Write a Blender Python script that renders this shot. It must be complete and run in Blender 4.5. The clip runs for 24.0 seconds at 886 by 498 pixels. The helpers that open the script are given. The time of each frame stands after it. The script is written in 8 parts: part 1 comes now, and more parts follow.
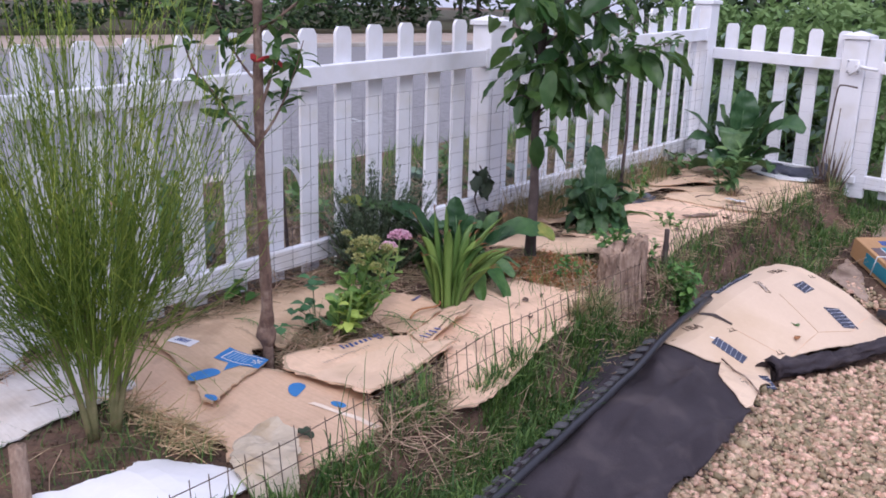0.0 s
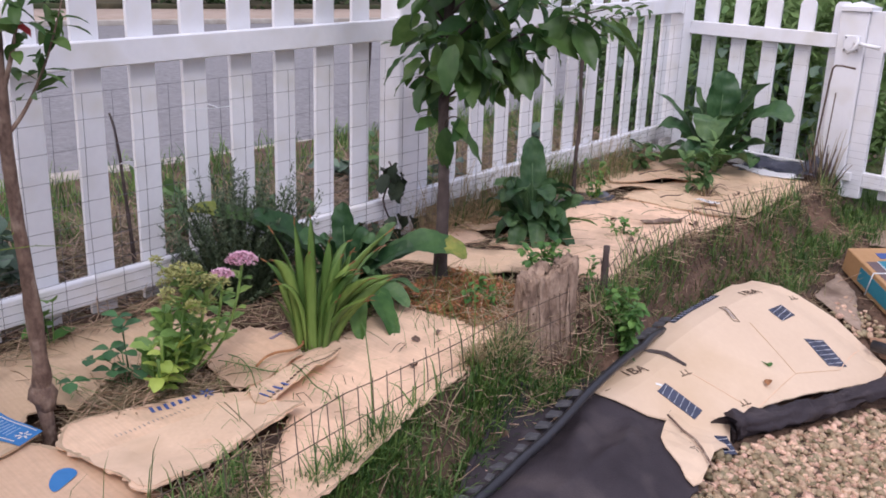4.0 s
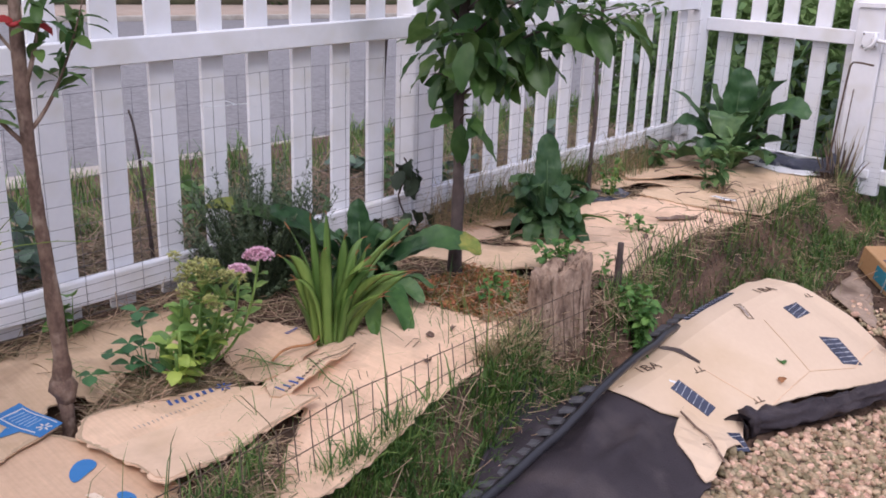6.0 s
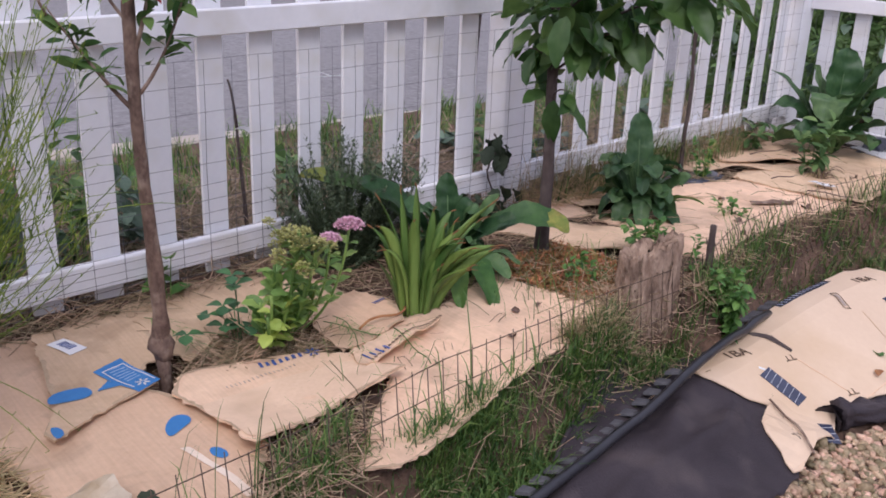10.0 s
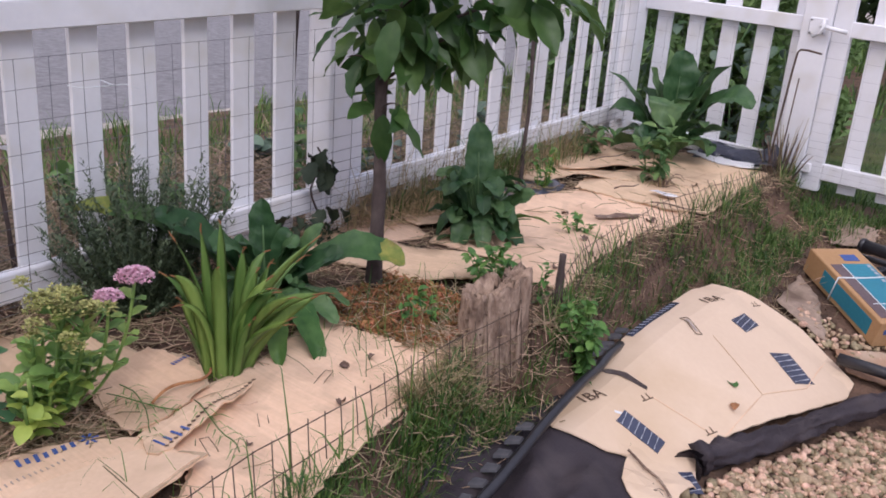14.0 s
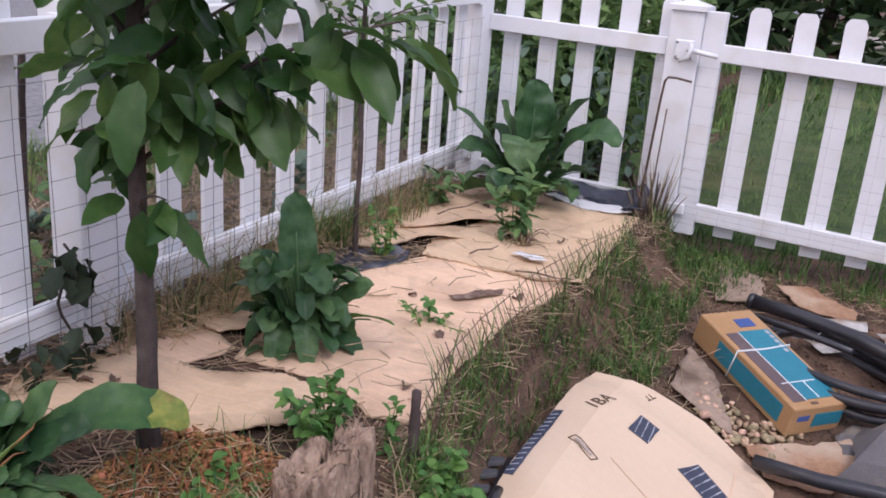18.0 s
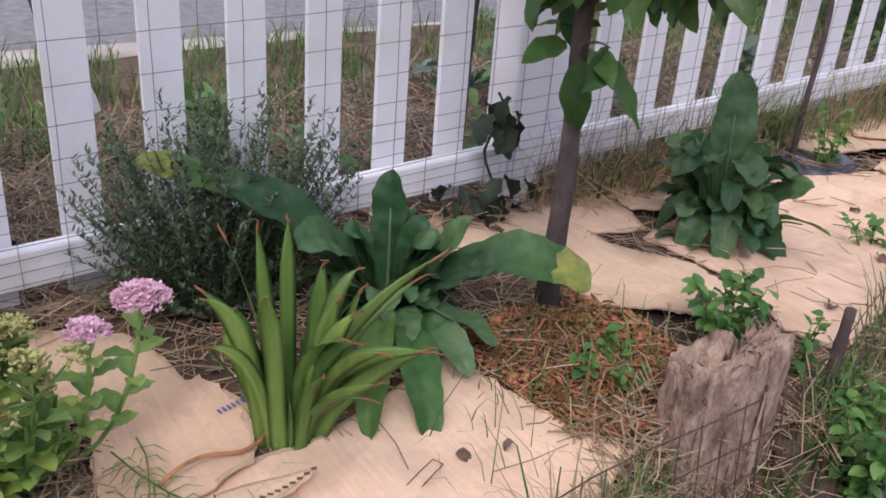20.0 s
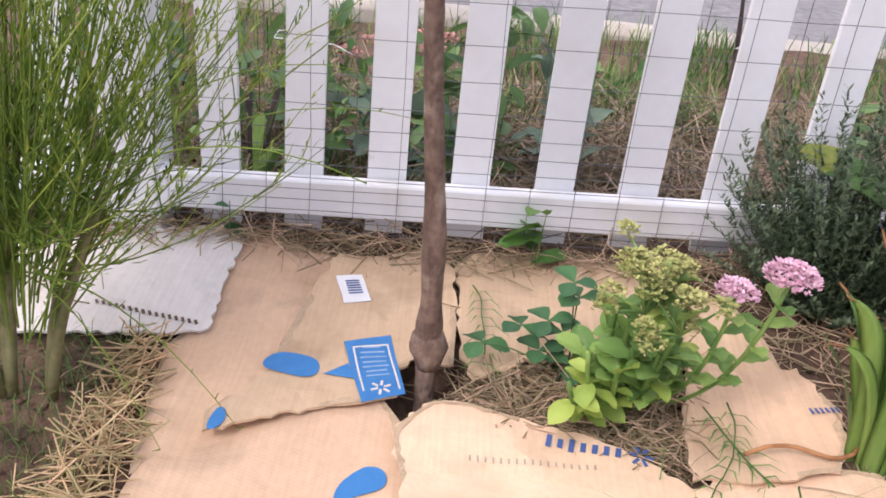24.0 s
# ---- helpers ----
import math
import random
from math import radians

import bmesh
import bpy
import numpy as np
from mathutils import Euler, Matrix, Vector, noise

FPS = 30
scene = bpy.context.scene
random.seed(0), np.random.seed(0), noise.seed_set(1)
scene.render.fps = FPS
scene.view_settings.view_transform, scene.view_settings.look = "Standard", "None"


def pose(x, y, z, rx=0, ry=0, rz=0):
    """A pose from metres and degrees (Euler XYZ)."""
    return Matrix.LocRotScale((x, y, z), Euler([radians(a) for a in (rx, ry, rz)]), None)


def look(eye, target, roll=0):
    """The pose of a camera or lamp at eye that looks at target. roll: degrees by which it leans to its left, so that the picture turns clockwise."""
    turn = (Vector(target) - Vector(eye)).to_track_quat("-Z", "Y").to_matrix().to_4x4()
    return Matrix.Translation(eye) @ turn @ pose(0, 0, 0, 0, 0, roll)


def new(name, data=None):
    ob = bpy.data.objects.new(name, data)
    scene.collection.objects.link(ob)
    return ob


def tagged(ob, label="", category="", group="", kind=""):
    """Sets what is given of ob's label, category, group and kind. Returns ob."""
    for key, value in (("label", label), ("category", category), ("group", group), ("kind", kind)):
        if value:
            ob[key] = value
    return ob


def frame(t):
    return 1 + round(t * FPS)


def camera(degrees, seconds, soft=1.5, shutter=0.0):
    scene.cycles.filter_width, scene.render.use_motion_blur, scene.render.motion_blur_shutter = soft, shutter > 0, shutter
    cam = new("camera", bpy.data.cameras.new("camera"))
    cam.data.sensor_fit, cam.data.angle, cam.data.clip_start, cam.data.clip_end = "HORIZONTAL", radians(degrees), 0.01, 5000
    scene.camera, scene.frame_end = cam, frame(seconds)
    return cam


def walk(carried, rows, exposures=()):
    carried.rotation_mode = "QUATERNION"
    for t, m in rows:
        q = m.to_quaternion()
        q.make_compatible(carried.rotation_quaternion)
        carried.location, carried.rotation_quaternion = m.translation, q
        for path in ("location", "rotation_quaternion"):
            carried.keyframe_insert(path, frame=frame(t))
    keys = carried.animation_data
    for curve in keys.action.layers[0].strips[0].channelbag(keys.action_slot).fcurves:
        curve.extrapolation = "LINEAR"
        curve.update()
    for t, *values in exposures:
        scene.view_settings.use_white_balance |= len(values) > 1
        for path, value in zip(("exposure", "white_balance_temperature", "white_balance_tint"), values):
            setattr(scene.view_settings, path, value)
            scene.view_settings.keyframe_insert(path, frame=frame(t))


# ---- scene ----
cam = camera(53.1, 24.0, 1.75)
ROWS = [
    (0.0, 0.403, 0.174, 1.214, 41.38, -15.41, 1.66),
    (0.5, 0.281, 0.447, 1.166, 40.61, -15.90, 1.70),
    (1.0, 0.199, 0.662, 1.204, 39.67, -16.12, 2.25),
    (1.5, 0.199, 0.945, 1.187, 42.23, -14.87, 2.72),
    (2.0, 0.167, 1.080, 1.195, 41.65, -16.21, 1.35),
    (2.5, 0.187, 1.096, 1.179, 40.95, -16.23, 1.69),
    (4.5, 0.193, 1.074, 1.156, 42.67, -17.02, 2.60),
    (5.0, 0.211, 1.061, 1.170, 45.46, -15.90, 3.06),
    (5.5, 0.212, 1.081, 1.163, 43.21, -16.73, 1.98),
    (6.0, 0.207, 1.076, 1.165, 42.84, -17.12, 1.90),
    (6.5, 0.209, 1.069, 1.156, 43.28, -17.38, 1.67),
    (7.0, 0.203, 1.074, 1.142, 43.73, -18.31, 2.25),
    (7.5, 0.192, 1.051, 1.127, 47.23, -18.99, 2.48),
    (8.0, 0.203, 1.050, 1.141, 47.81, -19.51, 2.75),
    (8.5, 0.201, 1.054, 1.146, 48.20, -19.36, 2.83),
    (9.0, 0.201, 1.049, 1.146, 49.26, -18.33, 2.67),
    (9.5, 0.198, 1.050, 1.148, 48.90, -18.50, 2.39),
    (11.5, 0.202, 1.073, 1.157, 46.72, -18.70, 2.20),
    (12.0, 0.196, 1.079, 1.156, 46.38, -18.30, 2.22),
    (12.5, 0.225, 1.120, 1.167, 46.16, -18.54, 2.13),
    (13.0, 0.182, 1.190, 1.163, 41.91, -18.61, 1.45),
    (13.5, -0.011, 1.316, 1.168, 38.07, -18.88, 4.64),
    (14.0, -0.102, 1.401, 1.178, 37.15, -19.11, 4.39),
    (14.5, -0.196, 1.606, 1.159, 40.81, -19.17, 3.31),
    (15.0, -0.290, 1.859, 1.171, 46.78, -16.74, 2.59),
    (15.5, -0.377, 1.930, 1.181, 44.80, -17.75, 3.40),
    (16.0, -0.472, 1.940, 1.218, 37.89, -19.00, 4.65),
    (16.5, -0.509, 2.018, 1.201, 34.13, -19.36, 5.34),
    (17.0, -0.524, 2.060, 1.207, 31.19, -20.28, 5.09),
    (17.5, -0.540, 2.097, 1.206, 24.03, -17.22, 4.60),
    (19.5, -0.649, 2.275, 1.113, 47.99, -23.90, 3.45),
    (20.0, -0.662, 2.213, 1.065, 53.47, -25.87, 4.66),
    (20.5, -0.676, 2.163, 1.051, 59.49, -26.79, 6.23),
    (21.0, -0.681, 2.135, 1.049, 65.16, -27.13, 5.71),
    (21.5, -0.686, 2.098, 1.045, 70.92, -26.16, 5.71),
    (22.0, -0.681, 2.061, 1.065, 75.23, -25.25, 5.69),
    (22.5, -0.667, 2.032, 1.047, 81.47, -25.21, 5.97),
    (23.0, -0.655, 2.002, 1.043, 86.28, -26.12, 6.63),
    (23.5, -0.652, 2.005, 1.041, 87.80, -28.75, 5.82),
    (24.0, -0.650, 1.983, 1.036, 89.87, -29.05, 6.01),
]
EXPOSURES = [(0.0,0.25,5950,21),(1.0,0.36,6100,20),(2.5,0.22,6300,20),(5.0,0.24,6350,20),(9.0,0.12,6350,21),(12.0,0.14,6350,20),(14.0,0.13,6350,20),(15.0,-0.06,6350,20),(16.0,-0.02,6350,21),(17.0,0.02,6250,20),(17.5,0.18,6250,20),(19.5,0.2,6300,20),(21.0,0.69,6450,17),(22.0,1.12,6800,14),(23.0,0.92,6900,18),(24.0,0.80,6700,17)]
walk(cam, [(t, pose(x, y, z, 0, 0, yaw) @ pose(0, 0, 0, 90 + pitch) @ pose(0, 0, 0, 0, 0, roll)) for t, x, y, z, yaw, pitch, roll in ROWS], EXPOSURES)

# ---------------------------------------------------------------- world and light
world = bpy.data.worlds.new("sky")
scene.world = world
world.use_nodes = True
wn, wl = world.node_tree.nodes, world.node_tree.links
sky = wn.new("ShaderNodeTexSky")
sky.sky_type, sky.sun_disc = "NISHITA", False
sky.sun_elevation, sky.sun_rotation = radians(48), radians(215)
sky.air_density, sky.dust_density, sky.ozone_density = 1.0, 6.0, 1.0
overcast = wn.new("ShaderNodeMix")
overcast.data_type = "RGBA"
overcast.inputs[0].default_value = 0.6
overcast.inputs[7].default_value = (6.9, 7.2, 8.7, 1)
wl.new(sky.outputs[0], overcast.inputs[6])
wl.new(overcast.outputs[2], wn["Background"].inputs[0])
wn["Background"].inputs[1].default_value = 0.13

sun = new("sun", bpy.data.lights.new("sun", "SUN"))
sun.data.energy, sun.data.angle, sun.data.color = 1.5, radians(25), (1.0, 0.98, 0.96)
sun.matrix_world = look((4, -0.8, 8), (-1.5, 3.3, 0))


# ---------------------------------------------------------------- materials
def mat(name, a, b, scale=8.0, rough=0.8, bump=0.3, fine=60.0, vary=0.0, metal=0.0, stain=None, stain_scale=1.5,
        stretch=(1, 1, 1), coords="Object", spec=0.3, through_light=0.0, bump_scale=None, depth=0.01):
    m = bpy.data.materials.new(name)
    m.use_nodes = True
    n, l = m.node_tree.nodes, m.node_tree.links
    p = n["Principled BSDF"]
    tc, mp = n.new("ShaderNodeTexCoord"), n.new("ShaderNodeMapping")
    mp.inputs["Scale"].default_value = stretch
    l.new(tc.outputs[coords], mp.inputs[0])
    big, small = n.new("ShaderNodeTexNoise"), n.new("ShaderNodeTexNoise")
    big.inputs["Scale"].default_value, big.inputs["Detail"].default_value = scale, 5
    small.inputs["Scale"].default_value, small.inputs["Detail"].default_value = fine, 3
    l.new(mp.outputs[0], big.inputs["Vector"])
    l.new(mp.outputs[0], small.inputs["Vector"])
    ramp = n.new("ShaderNodeMapRange")
    ramp.inputs[1].default_value, ramp.inputs[2].default_value = 0.32, 0.68
    mean = n.new("ShaderNodeMath")
    mean.operation = "MULTIPLY_ADD"
    mean.inputs[1].default_value = 0.35
    l.new(small.outputs["Fac"], mean.inputs[0])
    part_of = n.new("ShaderNodeMath")
    part_of.operation = "MULTIPLY"
    part_of.inputs[1].default_value = 0.65
    l.new(big.outputs["Fac"], part_of.inputs[0])
    l.new(part_of.outputs[0], mean.inputs[2])
    l.new(mean.outputs[0], ramp.inputs[0])
    mix = n.new("ShaderNodeMix")
    mix.data_type = "RGBA"
    mix.inputs[6].default_value, mix.inputs[7].default_value = (*a, 1), (*b, 1)
    l.new(ramp.outputs[0], mix.inputs[0])
    out = mix.outputs[2]
    if stain:
        st = n.new("ShaderNodeTexNoise")
        st.inputs["Scale"].default_value, st.inputs["Detail"].default_value = stain_scale, 6
        l.new(mp.outputs[0], st.inputs["Vector"])
        sr = n.new("ShaderNodeMapRange")
        sr.inputs[1].default_value, sr.inputs[2].default_value = 0.52, 0.72
        l.new(st.outputs["Fac"], sr.inputs[0])
        sm = n.new("ShaderNodeMix")
        sm.data_type = "RGBA"
        sm.inputs[7].default_value = (*stain, 1)
        l.new(sr.outputs[0], sm.inputs[0])
        l.new(out, sm.inputs[6])
        out = sm.outputs[2]
    if vary:
        info, hs = n.new("ShaderNodeObjectInfo"), n.new("ShaderNodeHueSaturation")
        if vary < 0:
            info = n.new("ShaderNodeNewGeometry")
        vr = n.new("ShaderNodeMapRange")
        vr.inputs[3].default_value, vr.inputs[4].default_value = 1 - abs(vary), 1 + abs(vary)
        l.new(info.outputs["Random Per Island" if vary < 0 else "Random"], vr.inputs[0])
        l.new(vr.outputs[0], hs.inputs["Value"])
        hr = n.new("ShaderNodeMapRange")
        hr.inputs[3].default_value, hr.inputs[4].default_value = 0.5 + abs(vary) * 0.06, 0.5 - abs(vary) * 0.06
        l.new(info.outputs["Random Per Island" if vary < 0 else "Random"], hr.inputs[0])
        l.new(hr.outputs[0], hs.inputs["Hue"])
        l.new(out, hs.inputs["Color"])
        out = hs.outputs[0]
    l.new(out, p.inputs["Base Color"])
    p.inputs["Roughness"].default_value, p.inputs["Metallic"].default_value = rough, metal
    p.inputs["Specular IOR Level"].default_value = spec
    if bump:
        bn = n.new("ShaderNodeBump")
        bn.inputs["Strength"].default_value, bn.inputs["Distance"].default_value = bump, depth
        if bump_scale:
            bs = n.new("ShaderNodeTexNoise")
            bs.inputs["Scale"].default_value, bs.inputs["Detail"].default_value = bump_scale, 4
            l.new(mp.outputs[0], bs.inputs["Vector"])
            l.new(bs.outputs["Fac"], bn.inputs["Height"])
        else:
            l.new(mean.outputs[0], bn.inputs["Height"])
        l.new(bn.outputs[0], p.inputs["Normal"])
    if through_light:
        tr, ms = n.new("ShaderNodeBsdfTranslucent"), n.new("ShaderNodeMixShader")
        l.new(out, tr.inputs["Color"])
        ms.inputs[0].default_value = through_light
        l.new(p.outputs[0], ms.inputs[1])
        l.new(tr.outputs[0], ms.inputs[2])
        l.new(ms.outputs[0], n["Material Output"].inputs["Surface"])
    return m


M = {
    "vinyl": mat("white_vinyl", (0.72, 0.728, 0.757), (0.80, 0.806, 0.83), 3, 0.45, 0.05, 40, stain=(0.66, 0.65, 0.62), stain_scale=5, spec=0.4),
    "wire": mat("galvanised_wire", (0.10, 0.10, 0.115), (0.20, 0.20, 0.215), 30, 0.5, 0.1, metal=0.6),
    "rust": mat("rusty_wire", (0.07, 0.05, 0.04), (0.16, 0.11, 0.08), 30, 0.7, 0.2, metal=0.3),
    "soil": mat("mulched_soil", (0.052, 0.034, 0.025), (0.19, 0.115, 0.078), 9, 0.95, 0.9, 70, stain=(0.06, 0.045, 0.035), stain_scale=4, depth=0.03),
    "litter": mat("dark_leaf_litter", (0.035, 0.032, 0.02), (0.10, 0.085, 0.05), 1.5, 0.95, 0.8, 9, stain=(0.05, 0.075, 0.03), stain_scale=0.5, depth=0.05),
    "lawn": mat("far_grass", (0.035, 0.065, 0.022), (0.085, 0.12, 0.045), 3.0, 0.9, 0.8, 14, stain=(0.20, 0.19, 0.09), stain_scale=0.4, depth=0.05),
    "asphalt": mat("grey_asphalt", (0.14, 0.137, 0.143), (0.265, 0.26, 0.268), 16, 0.9, 0.4, 70, stain=(0.21, 0.205, 0.21), stain_scale=0.8),
    "concrete": mat("pale_concrete", (0.32, 0.29, 0.25), (0.47, 0.43, 0.38), 5, 0.9, 0.4, 90, stain=(0.30, 0.26, 0.21), stain_scale=2),
    "walkway": mat("brown_walkway", (0.30, 0.23, 0.18), (0.42, 0.34, 0.28), 1.5, 0.9, 0.3, 40),
    "straw_gold": mat("golden_straw", (0.42, 0.30, 0.15), (0.66, 0.50, 0.29), 20, 0.7, 0.1, vary=-0.4),
    "straw": mat("dry_straw", (0.28, 0.20, 0.12), (0.52, 0.40, 0.26), 20, 0.8, 0.1, vary=-0.5),
    "shavings": mat("wood_shavings", (0.17, 0.070, 0.030), (0.46, 0.235, 0.10), 20, 0.9, 0.1, vary=-0.4),
    "grass": mat("green_grass", (0.055, 0.125, 0.028), (0.135, 0.235, 0.065), 6, 0.5, 0, vary=-0.55, through_light=0.3),
    "dry_grass": mat("dry_grass", (0.25, 0.20, 0.10), (0.36, 0.30, 0.16), 6, 0.7, 0, vary=-0.35, through_light=0.2),
    "card": mat("brown_cardboard", (0.66, 0.458, 0.302), (0.79, 0.572, 0.395), 3.0, 0.85, 0.2, 60, stain=(0.58, 0.40, 0.265), stain_scale=4.5, vary=0.08),
    "card_core": mat("torn_cardboard_edge", (0.42, 0.30, 0.19), (0.55, 0.41, 0.28), 40, 0.9, 0.6, 200),
    "card_new": mat("clean_cardboard", (0.66, 0.50, 0.36), (0.72, 0.56, 0.41), 1.5, 0.75, 0.06, 50, stain=(0.55, 0.39, 0.24), stain_scale=1.2),
    "card_white": mat("white_cardboard", (0.62, 0.58, 0.54), (0.72, 0.69, 0.65), 4, 0.8, 0.1, 60, stain=(0.50, 0.42, 0.34), stain_scale=3),
    "paper": mat("white_paper", (0.74, 0.74, 0.75), (0.80, 0.80, 0.81), 5, 0.6, 0.05),
    "blue_print": mat("blue_print", (0.035, 0.17, 0.42), (0.05, 0.22, 0.50), 12, 0.7, 0.05),
    "navy_print": mat("navy_print", (0.05, 0.09, 0.26), (0.07, 0.12, 0.32), 12, 0.8, 0.05),
    "ink": mat("brown_ink", (0.10, 0.065, 0.045), (0.15, 0.10, 0.07), 30, 0.8, 0),
    "faint_print": mat("faded_pale_print", (0.20, 0.34, 0.56), (0.34, 0.46, 0.62), 60, 0.7, 0.05),
    "cream_film": mat("cream_packing_film", (0.52, 0.43, 0.31), (0.76, 0.66, 0.52), 9, 0.38, 0.3, 50, stain=(0.50, 0.36, 0.20), stain_scale=7, spec=0.5, through_light=0.25),
    "grey_ink": mat("faded_ink", (0.36, 0.30, 0.27), (0.44, 0.36, 0.31), 30, 0.8, 0),
    "tape": mat("dark_tape", (0.026, 0.032, 0.060), (0.05, 0.058, 0.10), 10, 0.25, 0.2, 30, spec=0.6),
    "tape_mark": mat("tape_print", (0.30, 0.31, 0.35), (0.42, 0.43, 0.46), 10, 0.4, 0),
    "fabric": mat("black_landscape_fabric", (0.030, 0.024, 0.029), (0.054, 0.044, 0.050), 5, 0.62, 0.7, 150, stain=(0.074, 0.060, 0.062), stain_scale=7, spec=0.25, depth=0.01),
    "fabric_grey": mat("grey_fabric", (0.095, 0.09, 0.095), (0.165, 0.155, 0.16), 5, 0.8, 0.4, 160, stain=(0.26, 0.22, 0.18), stain_scale=5),
    "card_pale": mat("peeled_pale_paper", (0.74, 0.60, 0.47), (0.84, 0.71, 0.58), 14, 0.8, 0.25, 90),
    "card_top": mat("scuffed_cardboard_paper", (0.68, 0.485, 0.33), (0.80, 0.59, 0.42), 5, 0.85, 0.3, 80, stain=(0.58, 0.41, 0.27), stain_scale=5),
    "scrap_paper": mat("dirty_paper", (0.36, 0.34, 0.32), (0.58, 0.56, 0.54), 12, 0.7, 0.3, 60, stain=(0.26, 0.20, 0.15), stain_scale=9),
    "straw_grey": mat("weathered_straw", (0.17, 0.13, 0.09), (0.42, 0.335, 0.235), 20, 0.85, 0.1, vary=-0.5),
    "card_kraft": mat("kraft_cardboard", (0.56, 0.382, 0.248), (0.68, 0.485, 0.33), 3.0, 0.85, 0.2, 60, stain=(0.49, 0.33, 0.21), stain_scale=4.5, vary=0.08),
    "card_wet": mat("soaked_brown_cardboard", (0.22, 0.115, 0.065), (0.42, 0.26, 0.165), 7, 0.9, 0.5, 60, stain=(0.46, 0.36, 0.27), stain_scale=5),
    "card_mud": mat("muddy_cardboard", (0.24, 0.175, 0.13), (0.42, 0.32, 0.25), 7, 0.95, 0.5, 60, stain=(0.16, 0.11, 0.08), stain_scale=6),
    "stalk_pale": mat("pale_midrib", (0.075, 0.15, 0.06), (0.12, 0.20, 0.085), 20, 0.5, 0.1),
    "dry_tip": mat("withered_leaf_tip", (0.15, 0.065, 0.03), (0.30, 0.14, 0.06), 40, 0.8, 0.4),
    "hose_grey": mat("scuffed_plastic", (0.075, 0.075, 0.085), (0.14, 0.14, 0.15), 20, 0.5, 0.1, 60),
    "bin_plastic": mat("dark_plastic_sheet", (0.02, 0.022, 0.035), (0.05, 0.055, 0.085), 9, 0.28, 0.6, 25, stain=(0.16, 0.16, 0.18), stain_scale=9, spec=0.6, depth=0.03),
    "hose": mat("black_plastic", (0.018, 0.018, 0.022), (0.035, 0.035, 0.042), 6, 0.32, 0.1, 60, spec=0.5),
    "bark": mat("brown_bark", (0.085, 0.052, 0.042), (0.25, 0.17, 0.13), 30, 0.85, 1.0, 110, stain=(0.34, 0.26, 0.205), stain_scale=26, stretch=(1, 1, 0.7)),
    "bark_dark": mat("dark_bark", (0.042, 0.031, 0.030), (0.10, 0.075, 0.068), 14, 0.85, 0.8, 80, stain=(0.16, 0.13, 0.115), stain_scale=12, stretch=(1, 1, 0.6)),
    "old_wood": mat("weathered_wood", (0.20, 0.126, 0.088), (0.49, 0.365, 0.275), 26, 0.95, 1.0, 120, stain=(0.11, 0.07, 0.052), stain_scale=22, stretch=(1, 1, 0.38), depth=0.03),
    "leaf_broad": mat("pear_leaf", (0.038, 0.10, 0.024), (0.092, 0.178, 0.050), 9, 0.42, 0.3, 40, vary=0.4, spec=0.4, through_light=0.38),
    "leaf_small": mat("small_tree_leaf", (0.06, 0.135, 0.035), (0.13, 0.22, 0.07), 9, 0.45, 0.2, 40, vary=0.4, through_light=0.35),
    "comfrey": mat("comfrey_leaf", (0.030, 0.088, 0.032), (0.088, 0.170, 0.064), 14, 0.44, 0.9, 55, vary=0.4, spec=0.4, through_light=0.2, depth=0.006),
    "comfrey_old": mat("ageing_comfrey_leaf", (0.034, 0.095, 0.034), (0.10, 0.19, 0.062), 10, 0.5, 0.8, 50, vary=0.15, through_light=0.2, depth=0.005),
    "comfrey_fresh": mat("bright_comfrey_leaf", (0.045, 0.12, 0.030), (0.13, 0.25, 0.065), 12, 0.5, 0.8, 50, vary=0.3, through_light=0.25, depth=0.005),
    "yellow_tip": mat("yellowed_leaf_tip", (0.10, 0.19, 0.040), (0.38, 0.36, 0.085), 24, 0.6, 0.5, 60, stain=(0.20, 0.13, 0.045), stain_scale=16, through_light=0.2),
    "iris": mat("iris_leaf", (0.078, 0.178, 0.034), (0.21, 0.33, 0.080), 7, 0.42, 0.25, 60, vary=0.35, spec=0.4, through_light=0.25, stretch=(1, 1, 0.2)),
    "sedum": mat("sedum_leaf", (0.15, 0.30, 0.075), (0.31, 0.45, 0.14), 12, 0.45, 0.15, 40, vary=0.3, through_light=0.25),
    "sedum_pale": mat("pale_sedum_leaf", (0.30, 0.43, 0.085), (0.44, 0.53, 0.14), 8, 0.45, 0.1, 40, vary=0.15, through_light=0.25),
    "clover": mat("clover_leaf", (0.05, 0.15, 0.06), (0.09, 0.21, 0.085), 8, 0.5, 0.1, vary=0.2, through_light=0.25),
    "mint": mat("mint_leaf", (0.075, 0.19, 0.045), (0.16, 0.31, 0.08), 14, 0.5, 0.3, vary=0.3, through_light=0.25),
    "rosemary": mat("rosemary_needle", (0.044, 0.075, 0.038), (0.15, 0.195, 0.11), 9, 0.6, 0, vary=-0.4, through_light=0.1),
    "broom_wood": mat("broom_wood", (0.11, 0.12, 0.045), (0.26, 0.22, 0.11), 26, 0.7, 0.4, 60),
    "broom": mat("broom_stem", (0.076, 0.152, 0.020), (0.25, 0.34, 0.056), 3, 0.5, 0, vary=-0.6, through_light=0.15),
    "weed": mat("weed_leaf", (0.075, 0.16, 0.05), (0.17, 0.275, 0.10), 6, 0.55, 0.1, vary=0.35, through_light=0.25),
    "blue_weed": mat("bluish_leaf", (0.105, 0.17, 0.12), (0.19, 0.265, 0.195), 6, 0.55, 0.1, vary=0.2, through_light=0.2),
